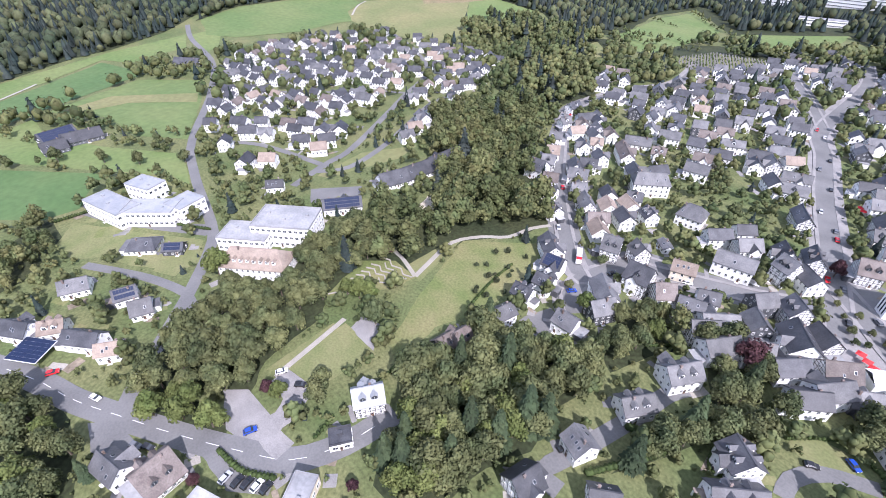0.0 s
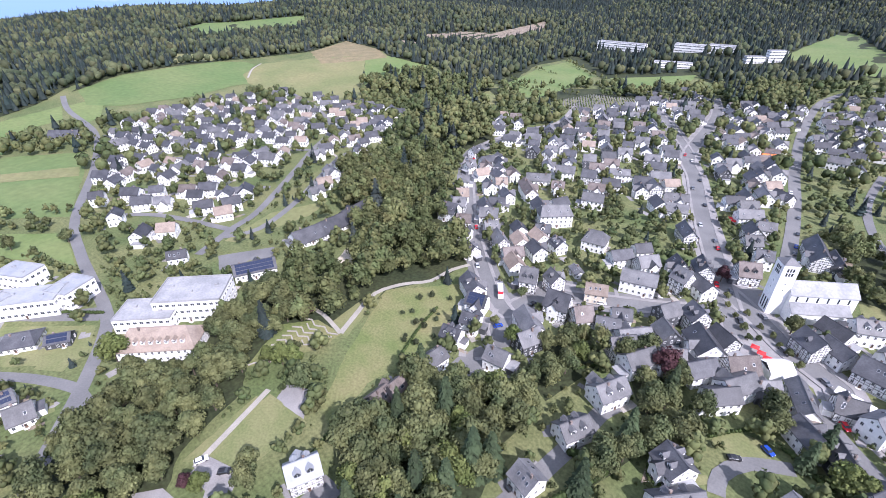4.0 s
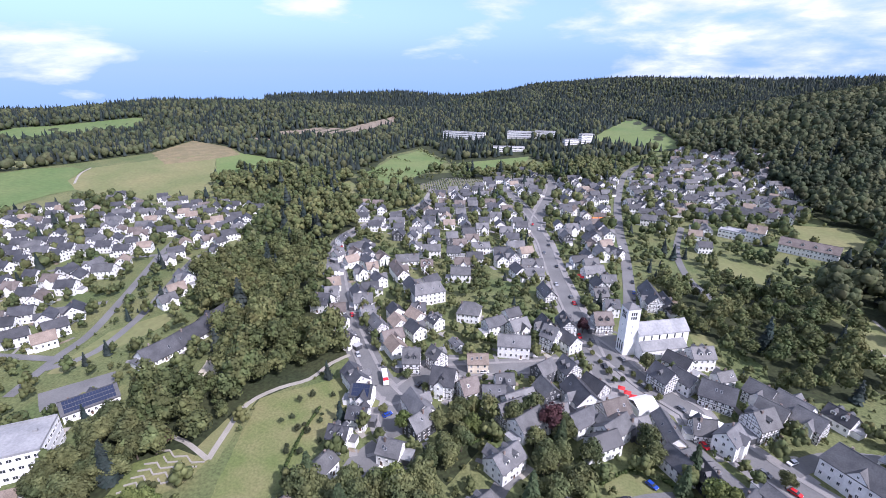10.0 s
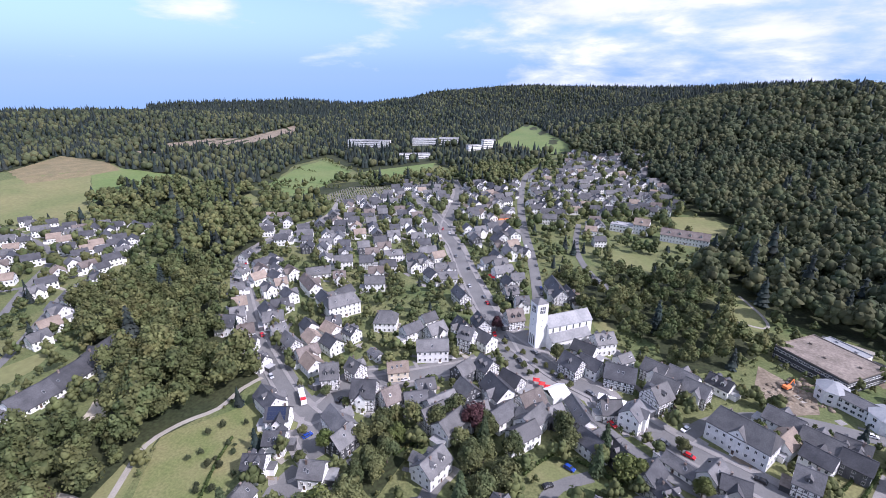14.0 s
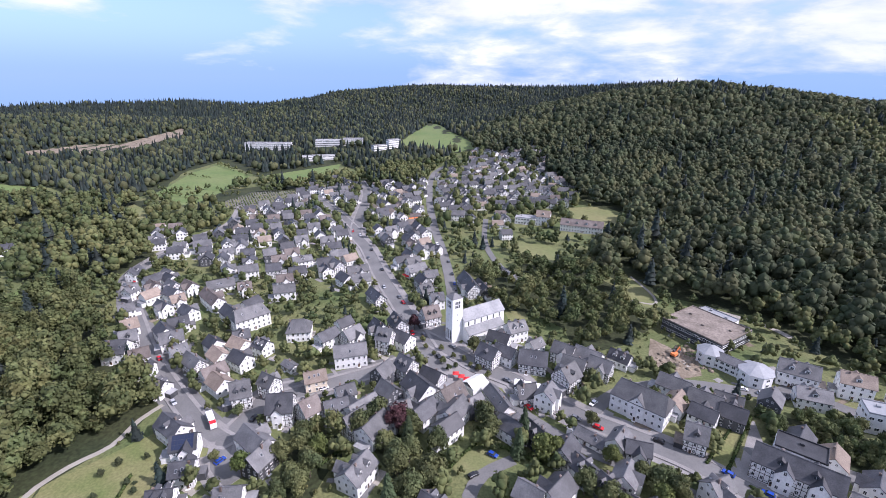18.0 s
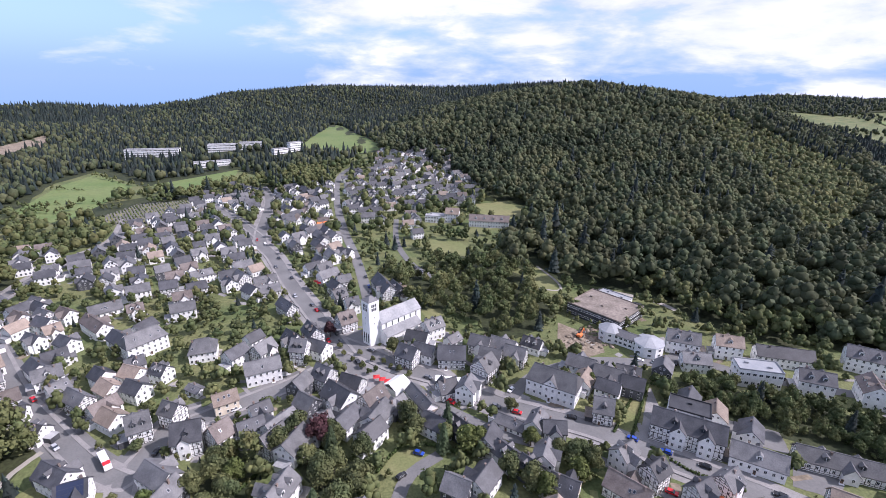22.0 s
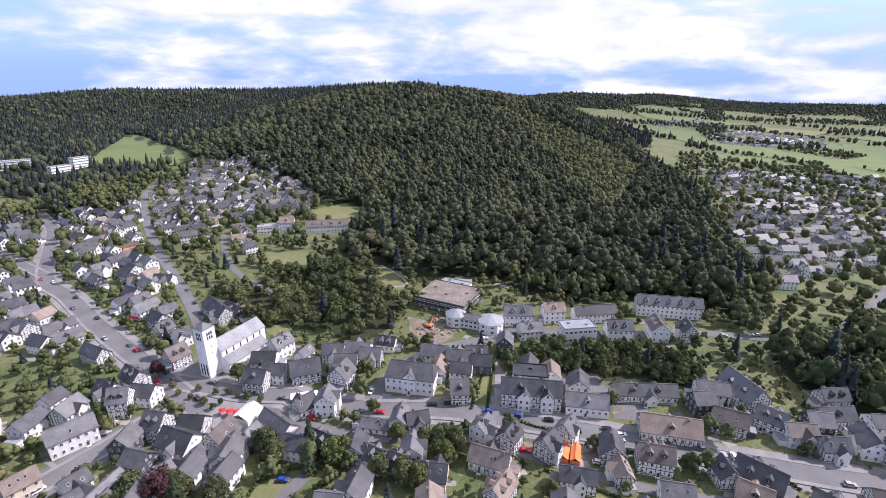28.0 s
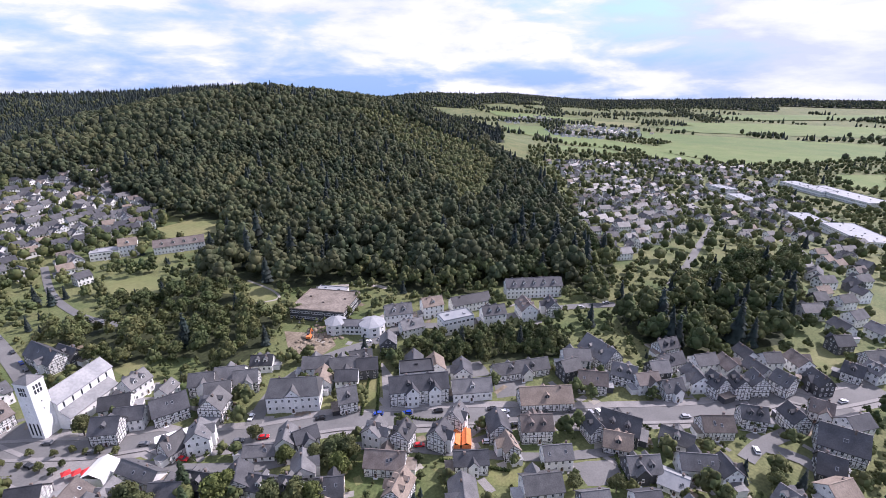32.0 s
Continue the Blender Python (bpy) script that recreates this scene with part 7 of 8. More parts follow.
# red-roofed hut on the green
house(-47, 451, 10, 10, 9, 6, "white", "brown", 0, 0)
gable_tent("red_pavilion", -46, 436, 20, 11, 10, 2.5, 6.0, "orange", "small pavilion with a bright red roof on the green")


# ---- hedges, terraces, graves ----
def hedge(pts, w=1.0, h=1.5, seed=1, name="hedge"):
    """A clipped hedge with a rough leafy face."""
    rng = np.random.default_rng(seed)
    line = smooth_line(pts, 1.2)
    items = []
    for x, y in line:
        z = float(ground_z(x, y))
        v, q = lump(rng, (x, y, z + h * 0.5), w * 0.75, h / w * 0.75, 6, 3)
        items.append((v, q))
        a, b = leaf_cards(rng, [(x, y, z + h * 0.55)], [w * 0.72], 9, 0.55, 0, h / w * 0.7)
        items.append((a, b))
    me = raw_mesh(name, *join_arrays(items), [M["hedge"]])
    return tagged(new(name, me), "clipped green garden hedge", "hedge", kind="stuff")

def tree_row(pts, size, seed):
    """An overgrown field hedge of bushes and small trees."""
    rng = np.random.default_rng(seed)
    line = np.array(smooth_line(pts, 4.0))
    line = line[rng.uniform(size=len(line)) < 0.86] + rng.normal(scale=1.3, size=(1, 2))
    line = line + rng.normal(scale=1.1, size=line.shape)
    wood("field_hedge", line[:, 0], line[:, 1], 0.03, "overgrown hedge of bushes and small trees between fields", seed, "bush", size, 2.2, ("garden_leaf", "wood_needle"))


hedge([(-258.7, -5.6), (-227.9, 20.9)], 1.2, 1.6, 0)
hedge([(-281.4, -41.5), (-282.8, -25.0)], 1.2, 2, 1)
hedge([(-102.1, -8.8), (-91.8, -5.2), (-84.3, 1.4)], 1.6, 1.6, 2)
hedge([(-92.5, 24.1), (-89.2, 16.7)], 1, 1.5, 3)
hedge([(-98.2, 51.2), (-94.5, 39.8)], 1, 1.4, 4)
hedge([(-31.5, 75.9), (-27.3, 86.1), (-24.3, 93.0), (-21.9, 100.9)], 2, 2.2, 5)
hedge([(-33.7, 97.6), (-25.7, 103.7), (-21.0, 115.0)], 2.2, 2.5, 6)
hedge([(-13.8, 112.0), (-11.4, 106.2), (-6.2, 107.7)], 1.2, 1.4, 7)
hedge([(-106.4, 91.6), (-113.0, 109.6), (-116.7, 124.8)], 1, 1.3, 8)
hedge([(-99.8, 95.1), (-98.0, 105.9)], 1, 1.2, 9)
hedge([(-2.4, 134.5), (8.1, 146.9), (17.8, 144.9)], 1, 1.4, 10)
hedge([(-50.6, 132.4), (-44.4, 141.6)], 1.2, 1.6, 11)
hedge([(18.9, 145.0), (30.8, 137.8)], 1.6, 1.8, 12)
hedge([(-127.1, 191.4), (-111.7, 178.8)], 1, 1.3, 13)
hedge([(-89.4, 217.0), (-72.9, 204.7), (-61.6, 207.5)], 1, 1.4, 14)
hedge([(124.2, 168.1), (99.1, 137.9)], 1, 1.2, 15)
hedge([(93.2, 141.3), (121.8, 170.6)], 1, 1.2, 16)
hedge([(103.4, 130.8), (111.0, 117.8), (123.9, 107.0)], 1, 1.2, 17)
hedge([(98.8, 99.0), (112.2, 77.4)], 1.2, 1.2, 18)
hedge([(146.0, 52.3), (136.2, 43.5)], 1.2, 1.4, 19)
hedge([(170.4, 56.4), (170.2, 49.2)], 1, 1.2, 20)
hedge([(195.7, 22.8), (205.3, 12.9)], 1.5, 1.8, 21)
tree_row([(-368, 540), (-324, 526), (-272, 493)], 0.42, 722)
tree_row([(-346, 563), (-287, 570), (-276, 622)], 0.42, 723)
tree_row([(-386, 725), (-311, 656), (-251, 624)], 0.55, 724)
tree_row([(-394, 644), (-347, 632)], 0.42, 725)
tree_row([(-376, 559), (-316, 536), (-268, 540)], 0.55, 726)
tree_row([(-433.7, -66.4), (-400.9, -44.6), (-384.7, 2.2), (-356.8, 38.7)], 0.55, 727)
tree_row([(-534.7, 26.8), (-521.1, 60.6), (-485.7, 80.0)], 0.55, 728)
tree_row([(-317.3, 10.1), (-279.4, 21.2)], 0.55, 729)
CEMETERY = [(-272, 493), (-256, 550), (-196, 566), (-176, 530), (-184, 442), (-186, 418), (-228, 464)]
# ---- terraced garden walls ----
terrace_roll = random.Random(33)
for i in range(11):
    k = i / 10
    p = Vector((-148, 49)).lerp(Vector((-157, 80)), k)
    q = Vector((-143, 55)).lerp(Vector((-136, 82)), k)
    zig = [p.lerp(q, t / 5) + Vector((0, 1.3 if t % 2 else -0.6)) for t in range(6)]
    for a, b in zip(zig[:-1], zig[1:]):
        if terrace_roll.random() < 0.85:
            ribbon("garden_wall", [tuple(a), tuple((a + b) / 2), tuple(b)], -0.28, 0.28, "gravel", 0.5, "low pale stone wall of the terraced garden", "garden wall", thick=0.65)
# ---- market trees, building site ----
for tx, ty in ((-9.5, 213), (-3, 206), (2.5, 203.5), (-13, 208), (-8, 201), (-1.5, 198), (5.5, 199), (-17.5, 214), (-5, 195.5), (9.5, 195.5), (12.5, 199.5), (-20, 221), (14, 190)):
    tree(tx, ty, TREE_ROLL.uniform(0.3, 0.45), "leaf")
for tx, ty, sz, kd in ((-127.5, -22.5, 1.15, "leaf_light"), (-120.5, -15, 1.15, "leaf_light"), (-112, -8, 1.2, "leaf_light"), (-361, -36, 1.1, "leaf"), (-344, -12.5, 1.0, "leaf"), (-328, 5, 1.0, "leaf"), (-315, 29, 0.9, "leaf"),
                       (65, 131, 1.0, "leaf"), (69.7, 127.8, 1.15, "leaf"), (74.7, 124, 1.2, "leaf"), (69, 120.6, 1.0, "leaf_light"), (92, 104, 0.5, "leaf"), (130.7, 45, 0.8, "leaf"), (169, 5.5, 0.9, "leaf"), (115.8, 61.7, 0.8, "leaf_light"), (121.3, 56.1, 0.7, "leaf"), (37, 139, 1.2, "leaf_light"), (23, 141, 1.0, "needle"), (-13.3, 158.2, 0.8, "leaf"), (55, 159.5, 0.75, "leaf"), (97, 171, 0.8, "leaf_light"), (236.7, 44, 0.6, "leaf"), (199, 19.5, 0.7, "leaf"), (280, 52, 1.1, "leaf"), (267.6, 60, 1.1, "leaf"), (285, 33.4, 1.0, "leaf"),
                       (-25.9, 234, 1.0, "leaf_red"), (7.5, 212, 1.05, "leaf"), (-77, 127, 1.15, "leaf_light"), (-92.5, 158, 0.6, "leaf"), (-155.5, 80.5, 1.0, "leaf_red"), (-121, 56, 1.25, "leaf"), (-138, 58, 1.2, "leaf_light"), (-134, 61, 1.15, "leaf_light"), (-143, 55, 0.95, "leaf_light"),
                       (-110, 13, 0.9, "leaf_light"), (-101, 22.5, 0.95, "leaf"), (-106, 27, 0.9, "leaf"), (62, 149, 0.75, "leaf_light"), (57, 139, 0.95, "leaf_light"), (87, 176, 0.8, "leaf_light"), (90, 171, 0.85, "leaf_light"), (-189, 15, 1.5, "leaf_light"), (-175, 17, 1.1, "leaf"), (-90, 133, 0.55, "leaf"),
                       (-96, -17, 0.55, "leaf_red"), (-24, 152, 1.35, "leaf_red"), (-33, 156, 1.3, "leaf"), (-39, 149, 1.3, "leaf"), (-8, 126, 1.5, "leaf"), (-15, 118, 1.4, "leaf"), (11, 158, 1.25, "leaf"), (13, 151, 1.1, "leaf"), (26, 150, 1.15, "needle"), (33, 140, 1.2, "leaf_light"), (44, 125, 1.15, "leaf"), (50, 119, 1.15, "leaf"), (55, 115, 1.1, "leaf_light")):
    tree(tx, ty, sz, kd)
rub_rng = np.random.default_rng(77)
rub = [lump(rub_rng, (a, b, float(ground_z(a, b)) + 0.1), rub_rng.uniform(0.5, 2.2), 0.45, 6, 3) for a, b in zip(*scatter([(100, 213), (122, 228), (131, 214), (124, 201), (106, 203)], 2.6, 78, 0.5))]
tagged(new("rubble", raw_mesh("rubble", *join_arrays(rub), [M["bare"]])), "heaps of brown earth and rubble on the building site", "rubble", kind="stuff")
dg = root("excavator", 111, 214, 40, 0.2, "orange tracked excavator on the building site", "excavator")
s = Shape()
s.box(0, 0, 0.5, 3.6, 0.6, 0.9)
tr = s.mesh("track", [M["rubber"]])
for j in (-1.1, 1.1):
    part("track", tr, dg, m=pose(0, j, 0))
s = Shape()
s.box(-0.3, 0, 1.6, 3.2, 2.5, 1.2)
part("body", s.mesh("body", [M["orange"]]), dg)
s = Shape()
s.box(0.7, 0.7, 2.6, 1.3, 1.0, 1.2)
part("cab", s.mesh("cab", [M["glass"]]), dg)
s = Shape()
s.beam((1.2, -0.3, 1.8), (4.0, -0.3, 4.2), 0.4, 0.4, (0, 1, 0))
s.beam((4.0, -0.3, 4.2), (5.6, -0.3, 1.4), 0.32, 0.32, (0, 1, 0))
part("arm", s.mesh("arm", [M["orange"]]), dg)
s = Shape()
s.prism([(5.1, -0.8, 0.6), (6.1, -0.8, 0.6), (6.1, 0.6, 0.6), (5.1, 0.6, 0.6)], [(5.2, -0.7, 1.5), (5.9, -0.7, 1.5), (5.9, 0.5, 1.5), (5.2, 0.5, 1.5)])
part("bucket", s.mesh("bucket", [M["metal"]]), dg)


patch("cemetery", CEMETERY, "lawn_dry", "grass of the terraced cemetery", "ground")
grave_rng = np.random.default_rng(44)
gx, gy = scatter(CEMETERY, 3.4, 45, 0.2)
grave, soft = Shape(), []
for a, b in zip(gx, gy):
    z = float(ground_z(a, b))
    grave.box(a, b, z + 0.75, 1.2, 0.3, 1.3, 0, 0.3)
    if grave_rng.uniform() < 0.55:
        soft.append(lump(grave_rng, (a + 1.4, b, z + 0.7), grave_rng.uniform(0.7, 1.5), 1.0, 6, 3))
tagged(new("gravestones", grave.mesh("gravestones", [M["pave"]])), "rows of grey gravestones on the terraces", "gravestones", kind="stuff")
tagged(new("cemetery_hedges", raw_mesh("cemetery_hedges", *join_arrays(soft), [M["hedge"]])), "low clipped hedges between the graves", "hedges", kind="stuff")


# ---- outer streets: houses copied along them ----
def in_any(polys, x, y):
    res = np.zeros(np.shape(x), bool)
    for p in polys:
        res |= inside(p, x, y)
    return res


KINDS = [(10, 8.4, 8.8, "white", "slate", 4.4, 0), (11, 8.6, 9.0, "white", "slate", 0, 3.2), (9.5, 8.2, 8.4, "white", "grey", -4.2, 0), (11.5, 9, 9.2, "white", "slate", 4.8, -3.5), (10, 8.8, 8.4, "white", "beige", 0, 2.8),
         (10.5, 8.4, 8.8, "white", "brown", -4.6, 3.0), (10, 8.6, 9.8, "timber", "slate", 0, -3.2), (9.5, 8.4, 9.2, "slate", "slate", 4.0, 0), (10.5, 8.8, 10, "timber", "grey", -4.6, 0),
         (13, 9.2, 9.6, "white", "grey", 5.0, 3.6), (8.5, 8.0, 9.4, "white", "slate", 0, 0), (9, 8.4, 10.2, "slate", "grey", 0, -2.6)]
NEAR_KINDS = [plain_house(*k) for k in KINDS]
OLD_TOWN = {"core", "coreeast", "hillside", "centre", "between", "south", "behind", "southeast", "eastlow"}
FAR_MATS = [M[k] for k in ("white", "slatewall", "slate", "grey", "brown", "tan", "glass", "beam")]
WALL_NO = {"white": 0, "timber": 0, "slate": 1, "beige": 0}
ROOF_NO = {"slate": 2, "grey": 3, "brown": 4, "beige": 5, "solar": 2}


def low_house(L, W, ridge, wall, roof, wing=0.0, annex=0.0):
    """Corners, triangles and materials of a house in a distant street."""
    slope = 0.9 if wall in ("timber", "slate") else 0.78
    eave = max(2.8, ridge - W / 2 * slope)
    body = wall_shape(L, W, eave, ridge)
    body.m = [WALL_NO[wall]] * len(body.f)
    top = Shape()
    sl, up = (ridge - eave) / (W / 2), Vector((0, 0, 0.3))
    x, y, low = L / 2 + 0.4, W / 2 + 0.4, eave - 0.4 * sl
    for q in ([(-x, -y, low), (x, -y, low), (x, 0, ridge), (-x, 0, ridge)], [(x, y, low), (-x, y, low), (-x, 0, ridge), (x, 0, ridge)]):
        q = [Vector(p) for p in q]
        top.prism(q, [p + up for p in q], ROOF_NO[roof])
    top.box(L * 0.2, 0.5, ridge + 0.2, 0.7, 0.6, 1.6, 1)
    glass = Shape()
    for k, m, kind in window_places(L, W, eave, ridge):
        p = m.translation
        glass.box(p.x, p.y, p.z, 1.0 if k % 2 == 0 else 0.1, 0.1 if k % 2 == 0 else 1.0, 1.3, 6)
    if wall == "timber":
        for sg in (-1, 1):
            for t in (0.0, 0.5):
                hw = W / 2 * (1 - t)
                glass.box(sg * L / 2, 0, eave + (ridge - eave) * t, 0.14, 2 * hw, 0.25, 7)
    more = []
    if wing:
        more += list(zip(wing_shapes(L, W, eave, ridge, wing > 0, abs(wing), 1.4, L * 0.1), (WALL_NO[wall], ROOF_NO[roof])))
    if annex:
        more += list(zip(annex_shapes(L, W, 2.8, annex > 0, W * 0.6, abs(annex)), (0, 3)))
    for sh, no in more:
        sh.m = [no] * len(sh.f)
    v, f, mi, k = [], [], [], 0
    for sh in (body, top, glass, *(m for m, _ in more)):
        v += sh.v
        for face, mm in zip(sh.f, sh.m):
            for i in range(1, len(face) - 1):
                f.append((face[0] + k, face[i] + k, face[i + 1] + k))
                mi.append(mm)
        k += len(sh.v)
    return np.array([tuple(p) for p in v], float), np.array(f), np.array(mi)


LOW_KINDS = [low_house(*k) for k in KINDS]
street_roll = random.Random(5)
plots = []
for s_no, (s_name, s_poly, s_gap, s_kind) in enumerate(STREETS):
    gx, gy = scatter(s_poly, s_gap * (0.9 if s_kind == "far" else 1.0), 100 + s_no, 0.3 if s_kind == "far" else 0.19)
    tight = s_name in ("core", "coreeast", "centre", "between")
    ok = clear_of_roads(gx, gy, 4.6 if tight else 5.5) & clear_of_houses(gx, gy, 3.6 if tight else 5.6)
    if s_name in ("core", "coreeast"):
        ok &= ~in_any([p for p in MEADOWS] + [WOODS[k] for k in ("front", "bank", "garden_mid", "park", "strip", "ravine", "dark")], gx, gy)
    # open ground round the old school and the villa
    ok &= (np.hypot(gx + 116, gy - 229) > 19) & (np.hypot(gx + 88, gy - 223) > 15)
    ok &= ~((np.hypot(gx, gy) < 150) & (np.arctan2(gx, gy) < 0.2))
    lean = {"suburb": 42, "hillside": 25, "centre": -50, "between": -55, "upper": 15, "east": -20}.get(s_name, -35)
    for hx, hy in zip(gx[ok], gy[ok]):
        if street_roll.random() < (0.06 if s_name.startswith("core") else 0.08):
            continue
        if tight and hx < -42 and hy > 192 and street_roll.random() < 0.38:
            continue
        if s_name in ("east", "eastfar", "village") and noise.noise(Vector((hx / 55.0, hy / 55.0, 3.0))) < -0.16:
            continue
        which = street_roll.randrange(len(KINDS)) if s_name in OLD_TOWN else street_roll.choice((0, 0, 1, 1, 2, 3, 3, 4, 5, 9, 9, 10))
        plots.append((s_name, hx, hy, which, lean + 70 * noise.noise(Vector((hx / 160.0, hy / 160.0, 7.0))) * (s_name not in OLD_TOWN) + street_roll.choice((0, 0, 90)) + street_roll.uniform(-9, 9)))
        HOUSES.append((hx, hy, 5.4))
plots.sort(key=lambda p: math.hypot(p[1], p[2]))
for s_name, hx, hy, which, turn in plots[:160]:
    copy_thing(NEAR_KINDS[which], at_ground(hx, hy, turn))
for proto in NEAR_KINDS:
    for ob in (*proto.children_recursive, proto):
        bpy.data.objects.remove(ob)
for street in sorted({p[0] for p in plots[160:]}):
    vs, fs, ms, k = [], [], [], 0
    for s_name, hx, hy, which, turn in plots[160:]:
        if s_name == street:
            v, f, mi = LOW_KINDS[which]
            c, s_ = math.cos(radians(turn)), math.sin(radians(turn))
            vs.append(np.stack([hx + v[:, 0] * c - v[:, 1] * s_, hy + v[:, 0] * s_ + v[:, 1] * c, v[:, 2] + float(ground_z(hx, hy))], 1))
            fs.append(f + k)
            ms.append(mi)
            k += len(v)
    me = raw_mesh("far_houses", np.concatenate(vs), np.concatenate(fs), FAR_MATS, np.concatenate(ms), False)
    tagged(new("far_houses", me), "many white houses with dark roofs in distant streets", "houses", kind="stuff")

# ---- woods ----
def hill_firs(x, y):
    return np.clip(0.02 + 0.3 * step(80, 125, ground_z(x, y)) + 0.14 * np.sin(x / 70.0) * np.cos(y / 55.0), 0.02, 0.5)


# floor sheet under each wood, much darker than the grass round it
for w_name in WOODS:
    patch("wood_floor", WOODS[w_name], "forest_floor", "dark green floor sheet under the trees", "ground", lift=0.02)
for w_no, (w_name, gap, fir, size, words) in enumerate((
        ("hill", 11.8, hill_firs, 1.5, "dense mixed wood of beech and fir on the hill"), ("hill_back", 10.0, 0.85, 1.35, "dark fir wood behind the hill"), ("ridge", 9.5, 0.4, 1.2, "dark mixed wood on the ridge above the fields"),
        ("back", 9.5, 0.6, 1.2, "dark fir wood on the hills up the valley"), ("far_back", 20.0, 0.9, 1.8, "dark woods on the farthest hills"), ("sunlit", 9.0, 0.04, 0.95, "beech wood on the sunny slope, sunlight put into its pale leaf colour"), ("copse", 9.0, 0.9, 1.2, "dark fir copse behind the hill"))):
    gx, gy = scatter(WOODS[w_name], gap, 200 + w_no)
    ok = clear_of_roads(gx, gy, 3.0) & clear_of_houses(gx, gy, 3.0) & ~in_any(CLEARINGS + MEADOWS, gx, gy)
    if w_name == "hill":
        ok &= ~in_any([WOODS["sunlit"]], gx, gy)
    gx, gy = gx[ok], gy[ok]
    near = np.hypot(gx, gy) < (850 if w_name == "hill" else 0)
    wood("wood", gx[near], gy[near], fir, words, 300 + w_no, "low", 1.75)
    wood("wood", gx[~near], gy[~near], fir, words, 320 + w_no, "tiny" if w_name in ("hill", "sunlit", "copse") else "speck", size, 1.0, ("sunlit_leaf" if w_name == "sunlit" else "wood_leaf", "wood_needle"))
# trees close by stand singly
more_trees = []
for w_no, (w_name, gap, kinds, size) in enumerate((
        ("front", 6.2, ("needle", "leaf", "leaf", "leaf", "leaf", "leaf_light", "leaf", "leaf"), 1.3), ("lower", 7.5, ("leaf",), 1.15), ("road_trees", 8.5, ("leaf_light",), 0.95), ("left_corner", 7.5, ("leaf", "leaf", "leaf_light"), 1.15),
        ("bank", 7.0, ("leaf", "leaf", "needle"), 1.1), ("garden_mid", 8.0, ("leaf", "leaf", "leaf_light", "leaf"), 1.05), ("park", 10.5, ("leaf", "leaf", "leaf_light", "leaf"), 1.2))):
    gx, gy = scatter(WOODS[w_name], gap, 400 + w_no, 0.35)
    ok = clear_of_roads(gx, gy, 1.0) & clear_of_houses(gx, gy, 2.0)
    for tx, ty in zip(gx[ok], gy[ok]):
        if len(TREES) < 265:
            tree(tx, ty, size * TREE_ROLL.uniform(0.8, 1.25), TREE_ROLL.choice(kinds))
        else:
            more_trees.append((tx, ty))
for w_no, (w_name, gap, fir) in enumerate((("ravine", 8.5, 0.02), ("ravine_up", 10.0, 0.08), ("strip", 5.0, 0.04), ("dark", 8.0, 0.25), ("avenue", 8.0, 0.05), ("north_bank", 9.0, 0.15), ("cottages", 7.0, 0.0), ("foot", 9.5, 0.06))):
    gx, gy = scatter(WOODS[w_name], gap, 440 + w_no)
    ok = clear_of_roads(gx, gy, 1.0) & clear_of_houses(gx, gy, 2.0) & ~in_any(MEADOWS + CLEARINGS[-1:], gx, gy)
    wood("tree_belt", gx[ok], gy[ok], fir, "thick belt of leafy trees along the stream", 460 + w_no, "low" if w_name in ("ravine_up", "dark", "foot", "north_bank") else "mid", {"strip": 0.7, "cottages": 0.85, "foot": 1.2}.get(w_name, 1.3), 1.2, ("garden_leaf", "wood_needle"))
# garden trees and bushes between the houses
gx, gy = scatter([(-560, -80), (-560, 420), (-250, 620), (40, 800), (160, 560), (300, 180), (420, 60), (300, -60), (120, -20), (0, 60), (-120, -80)], 9.4, 500, 0.5)
ok = clear_of_roads(gx, gy, 1.5) & clear_of_houses(gx, gy, 1.5) & ~in_any(MEADOWS + list(WOODS.values()), gx, gy)
gx, gy = gx[ok], gy[ok]
r = np.hypot(gx, gy)
close = (r < 150) & (np.arange(len(r)) % 3 != 0)
if more_trees:
    wood("trees", np.array([p[0] for p in more_trees]), np.array([p[1] for p in more_trees]), 0.1, "more leafy trees standing close together", 529, "mid", 1.15, 1.3, ("garden_leaf", "wood_needle"))
close &= np.cumsum(close) <= 35
for tx, ty in zip(gx[close], gy[close]):
    tree(tx, ty, TREE_ROLL.uniform(0.35, 0.85), TREE_ROLL.choice(("leaf", "leaf", "leaf", "leaf_light", "needle", "leaf_red")))
mid = ~close & (r < 420)
wood("garden_trees", gx[mid], gy[mid], 0.06, "garden trees and bushes between the houses", 520, "low", 0.68, 1.6, ("garden_leaf", "wood_needle"))
wood("garden_trees", gx[r >= 420], gy[r >= 420], 0.07, "garden trees and bushes between the houses", 522, "tiny", 0.85, 1.5, ("garden_leaf", "wood_needle"))
gx, gy = scatter([(420, 60), (300, 180), (500, 330), (900, 620), (1500, 700), (1700, 100), (1000, -250), (500, -120)], 13.5, 501, 0.5)
ok = clear_of_roads(gx, gy, 1.5) & clear_of_houses(gx, gy, 2) & ~in_any(MEADOWS + [WOODS["hill"], WOODS["dark"], WOODS["avenue"]], gx, gy)
wood("garden_trees", gx[ok], gy[ok], 0.05, "trees among the far houses", 521, "tiny", 0.85, 1.6, ("garden_leaf", "wood_needle"))

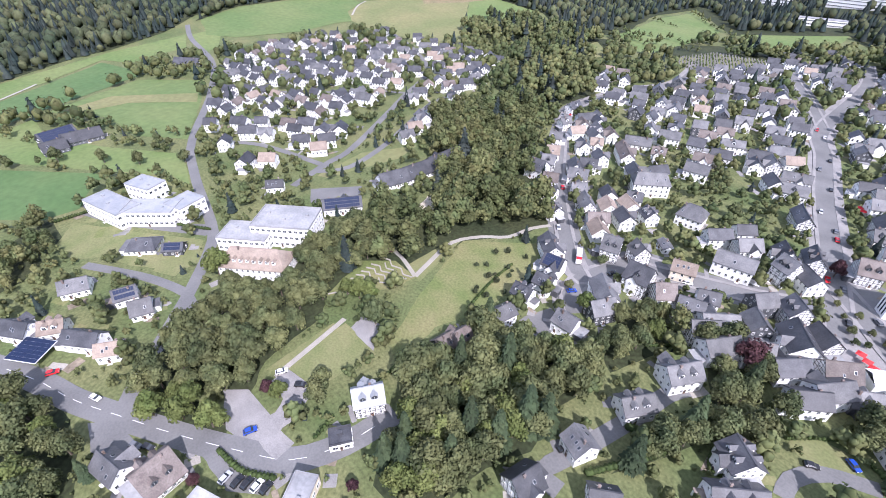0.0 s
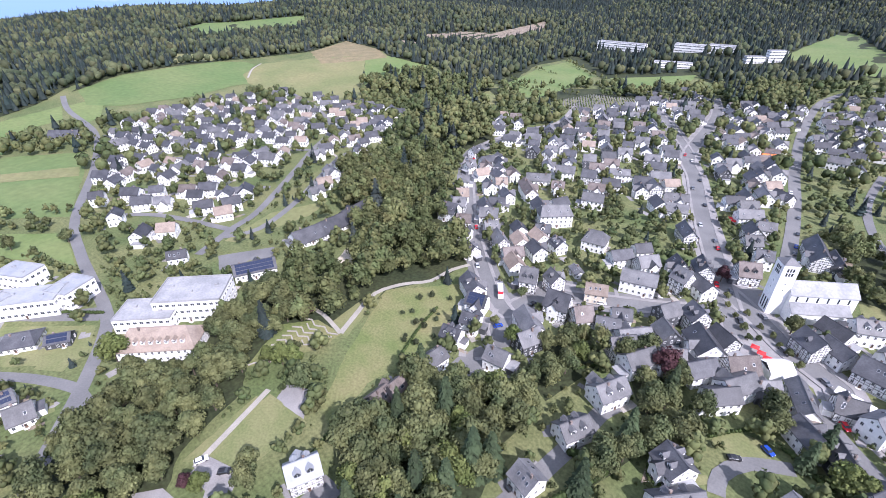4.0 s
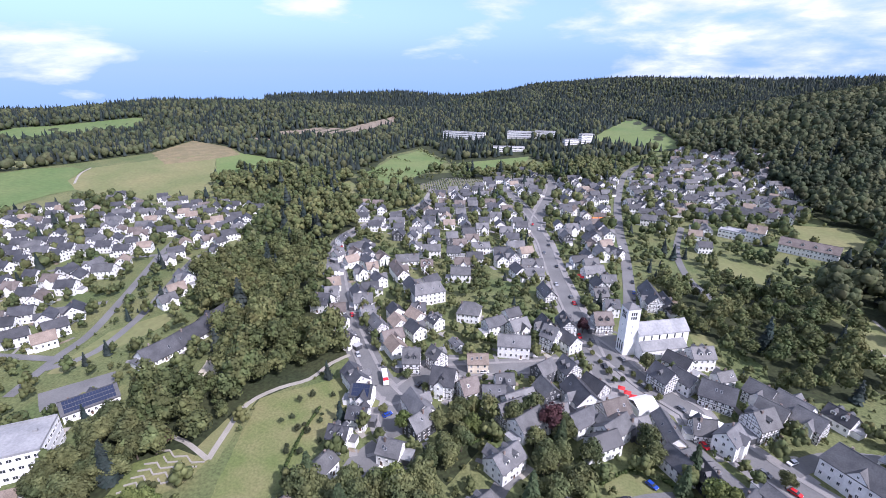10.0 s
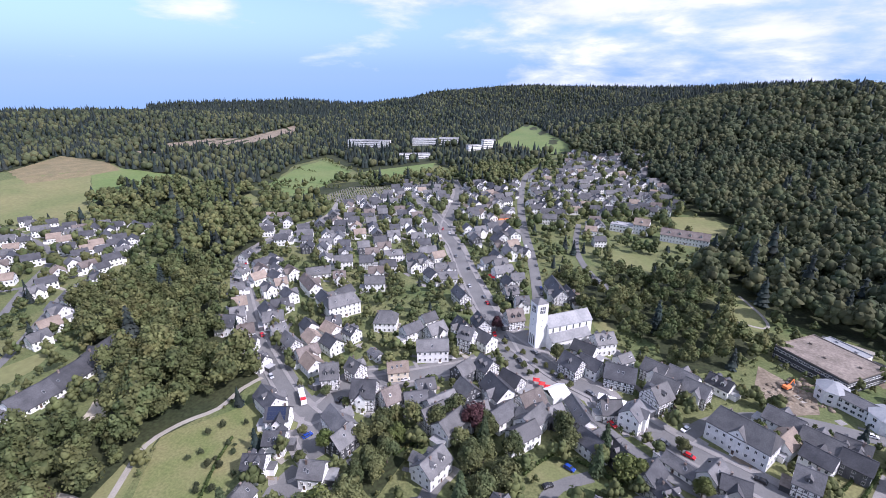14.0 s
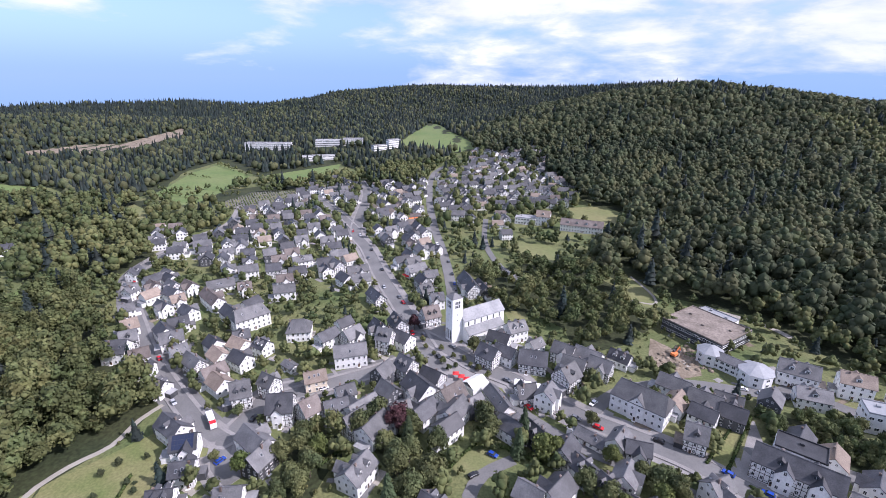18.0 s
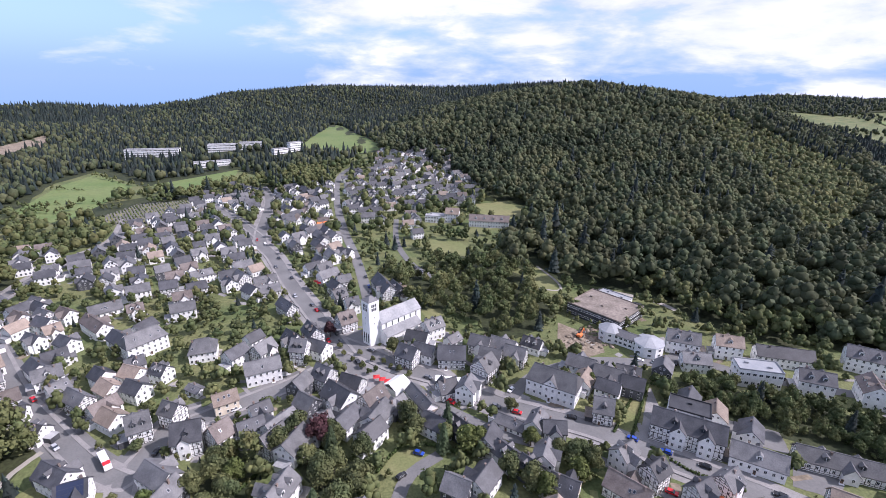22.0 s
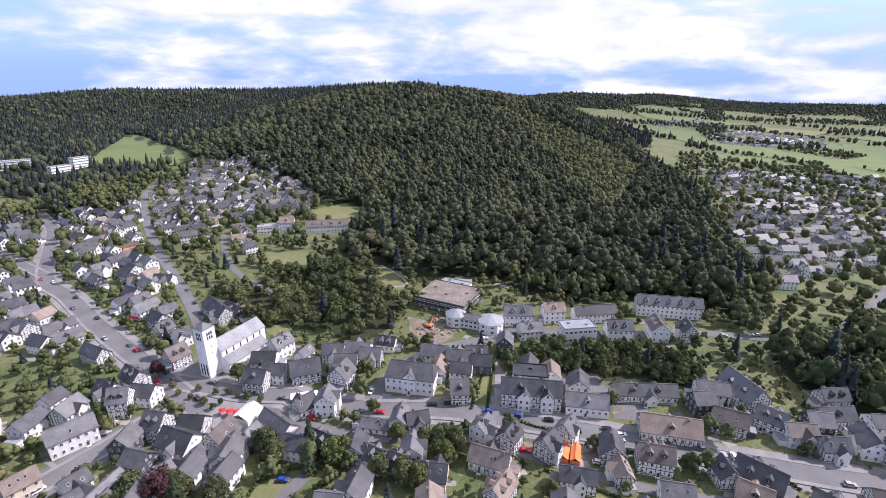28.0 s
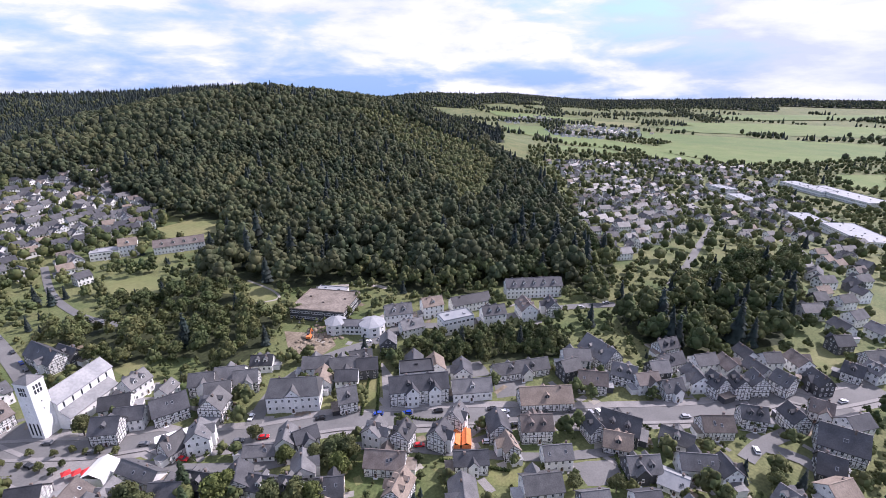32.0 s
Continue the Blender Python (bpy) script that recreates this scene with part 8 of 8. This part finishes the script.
# wooded hills on the far side of the plain
FAR_WOODS = (
    [bear(d, 2650 + 60 * abs(d - 46)) for d in (36, 40, 44, 48, 52, 56)] + [bear(d, 3500) for d in (56, 52, 48, 44, 40, 36)],
    [bear(d, 3350) for d in (57, 61, 65, 69, 73, 77, 80)] + [bear(d, 3850) for d in (80, 77, 73, 69, 65, 61, 57)],
    [bear(d, 3950) for d in (47, 52, 57, 62, 67, 72, 77, 82, 87, 92)] + [bear(d, 4600) for d in (92, 87, 82, 77, 72, 67, 62, 57, 52, 47)])
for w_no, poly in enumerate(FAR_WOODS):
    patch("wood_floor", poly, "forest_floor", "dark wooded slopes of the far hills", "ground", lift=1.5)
    gx, gy = scatter(poly, 21.0, 610 + w_no)
    wood("wood", gx, gy, 0.4, "dark woods on the far hills", 613 + w_no, "speck", 1.8)
PLAIN = [bear(40, 1500), bear(40, 3500), bear(66, 3500), bear(92, 3300), bear(92, 1500), bear(70, 1300)]
gx, gy = scatter(PLAIN, 24.0, 620, 0.4)
band = (np.sin(gx / 95.0 + gy / 170.0) > 0.72) | (np.cos(gx / 210.0 - gy / 130.0) > 0.9) | (np.sin(gx / 61.0 - gy / 240.0) > 0.95)
ok = ~in_any(MEADOWS, gx, gy) & band
wood("wood", gx[ok], gy[ok], 0.2, "rows of trees and copses on the plain", 621, "speck", 1.5)

gx, gy = scatter([(-240, -80), (-300, 40), (-240, 260), (-160, 330), (60, 330), (160, 200), (280, 80), (260, -40), (120, -20), (0, 60), (-90, -50)], 6.0, 530, 0.5)
ok = clear_of_roads(gx, gy, 1.0) & clear_of_houses(gx, gy, 0.2) & ~in_any(MEADOWS + [WOODS[k] for k in ("front", "lower", "ravine", "park", "hill", "bank")], gx, gy)
ok &= np.sin(gx / 17.0) * np.cos(gy / 13.0) > -0.2
wood("garden_bushes", gx[ok], gy[ok], 0.04, "shrubs and low hedges in the gardens", 531, "bush", 0.27, 1.9, ("garden_leaf", "wood_needle"))
gx, gy = scatter(GARDENS, 8.0, 540, 0.5)
ok = clear_of_roads(gx, gy, 1.0) & clear_of_houses(gx, gy, 1.0)
wood("garden_bushes", gx[ok], gy[ok], 0.0, "round bushes and small fruit trees on the lawn", 541, "mid", 0.32)
# drives, terraces and garden beds round the houses
yard_roll = random.Random(71)
yards = {"pave": Shape(), "gravel": Shape(), "asphalt": Shape(), "bare": Shape(), "lawn_dry": Shape(), "lawn": Shape()}
for hx, hy, hr in HOUSES[:520]:
    for k in range(3):
        a = yard_roll.uniform(0, 6.28)
        d = hr + yard_roll.uniform(0.5, 4.0)
        px, py = hx + math.cos(a) * d, hy + math.sin(a) * d
        kind = yard_roll.choice(("pave", "pave", "gravel", "asphalt", "bare", "lawn_dry", "lawn"))
        w, l, t = yard_roll.uniform(1.5, 4.0), yard_roll.uniform(3, 8), yard_roll.uniform(0, 3.14)
        c, s = math.cos(t), math.sin(t)
        yards[kind].face([(px + i * w * c - j * l * s, py + i * w * s + j * l * c, float(ground_z(px + i * w * c - j * l * s, py + i * w * s + j * l * c)) + 0.085 + 0.0005 * yard_roll.randrange(40)) for i, j in ((-0.5, -0.5), (0.5, -0.5), (0.5, 0.5), (-0.5, 0.5))])
for kind, sh in yards.items():
    tagged(new("garden_plots", sh.mesh("garden_plots", [M[kind]])), "small drives, terraces and beds round the houses", "garden plots", kind="stuff")
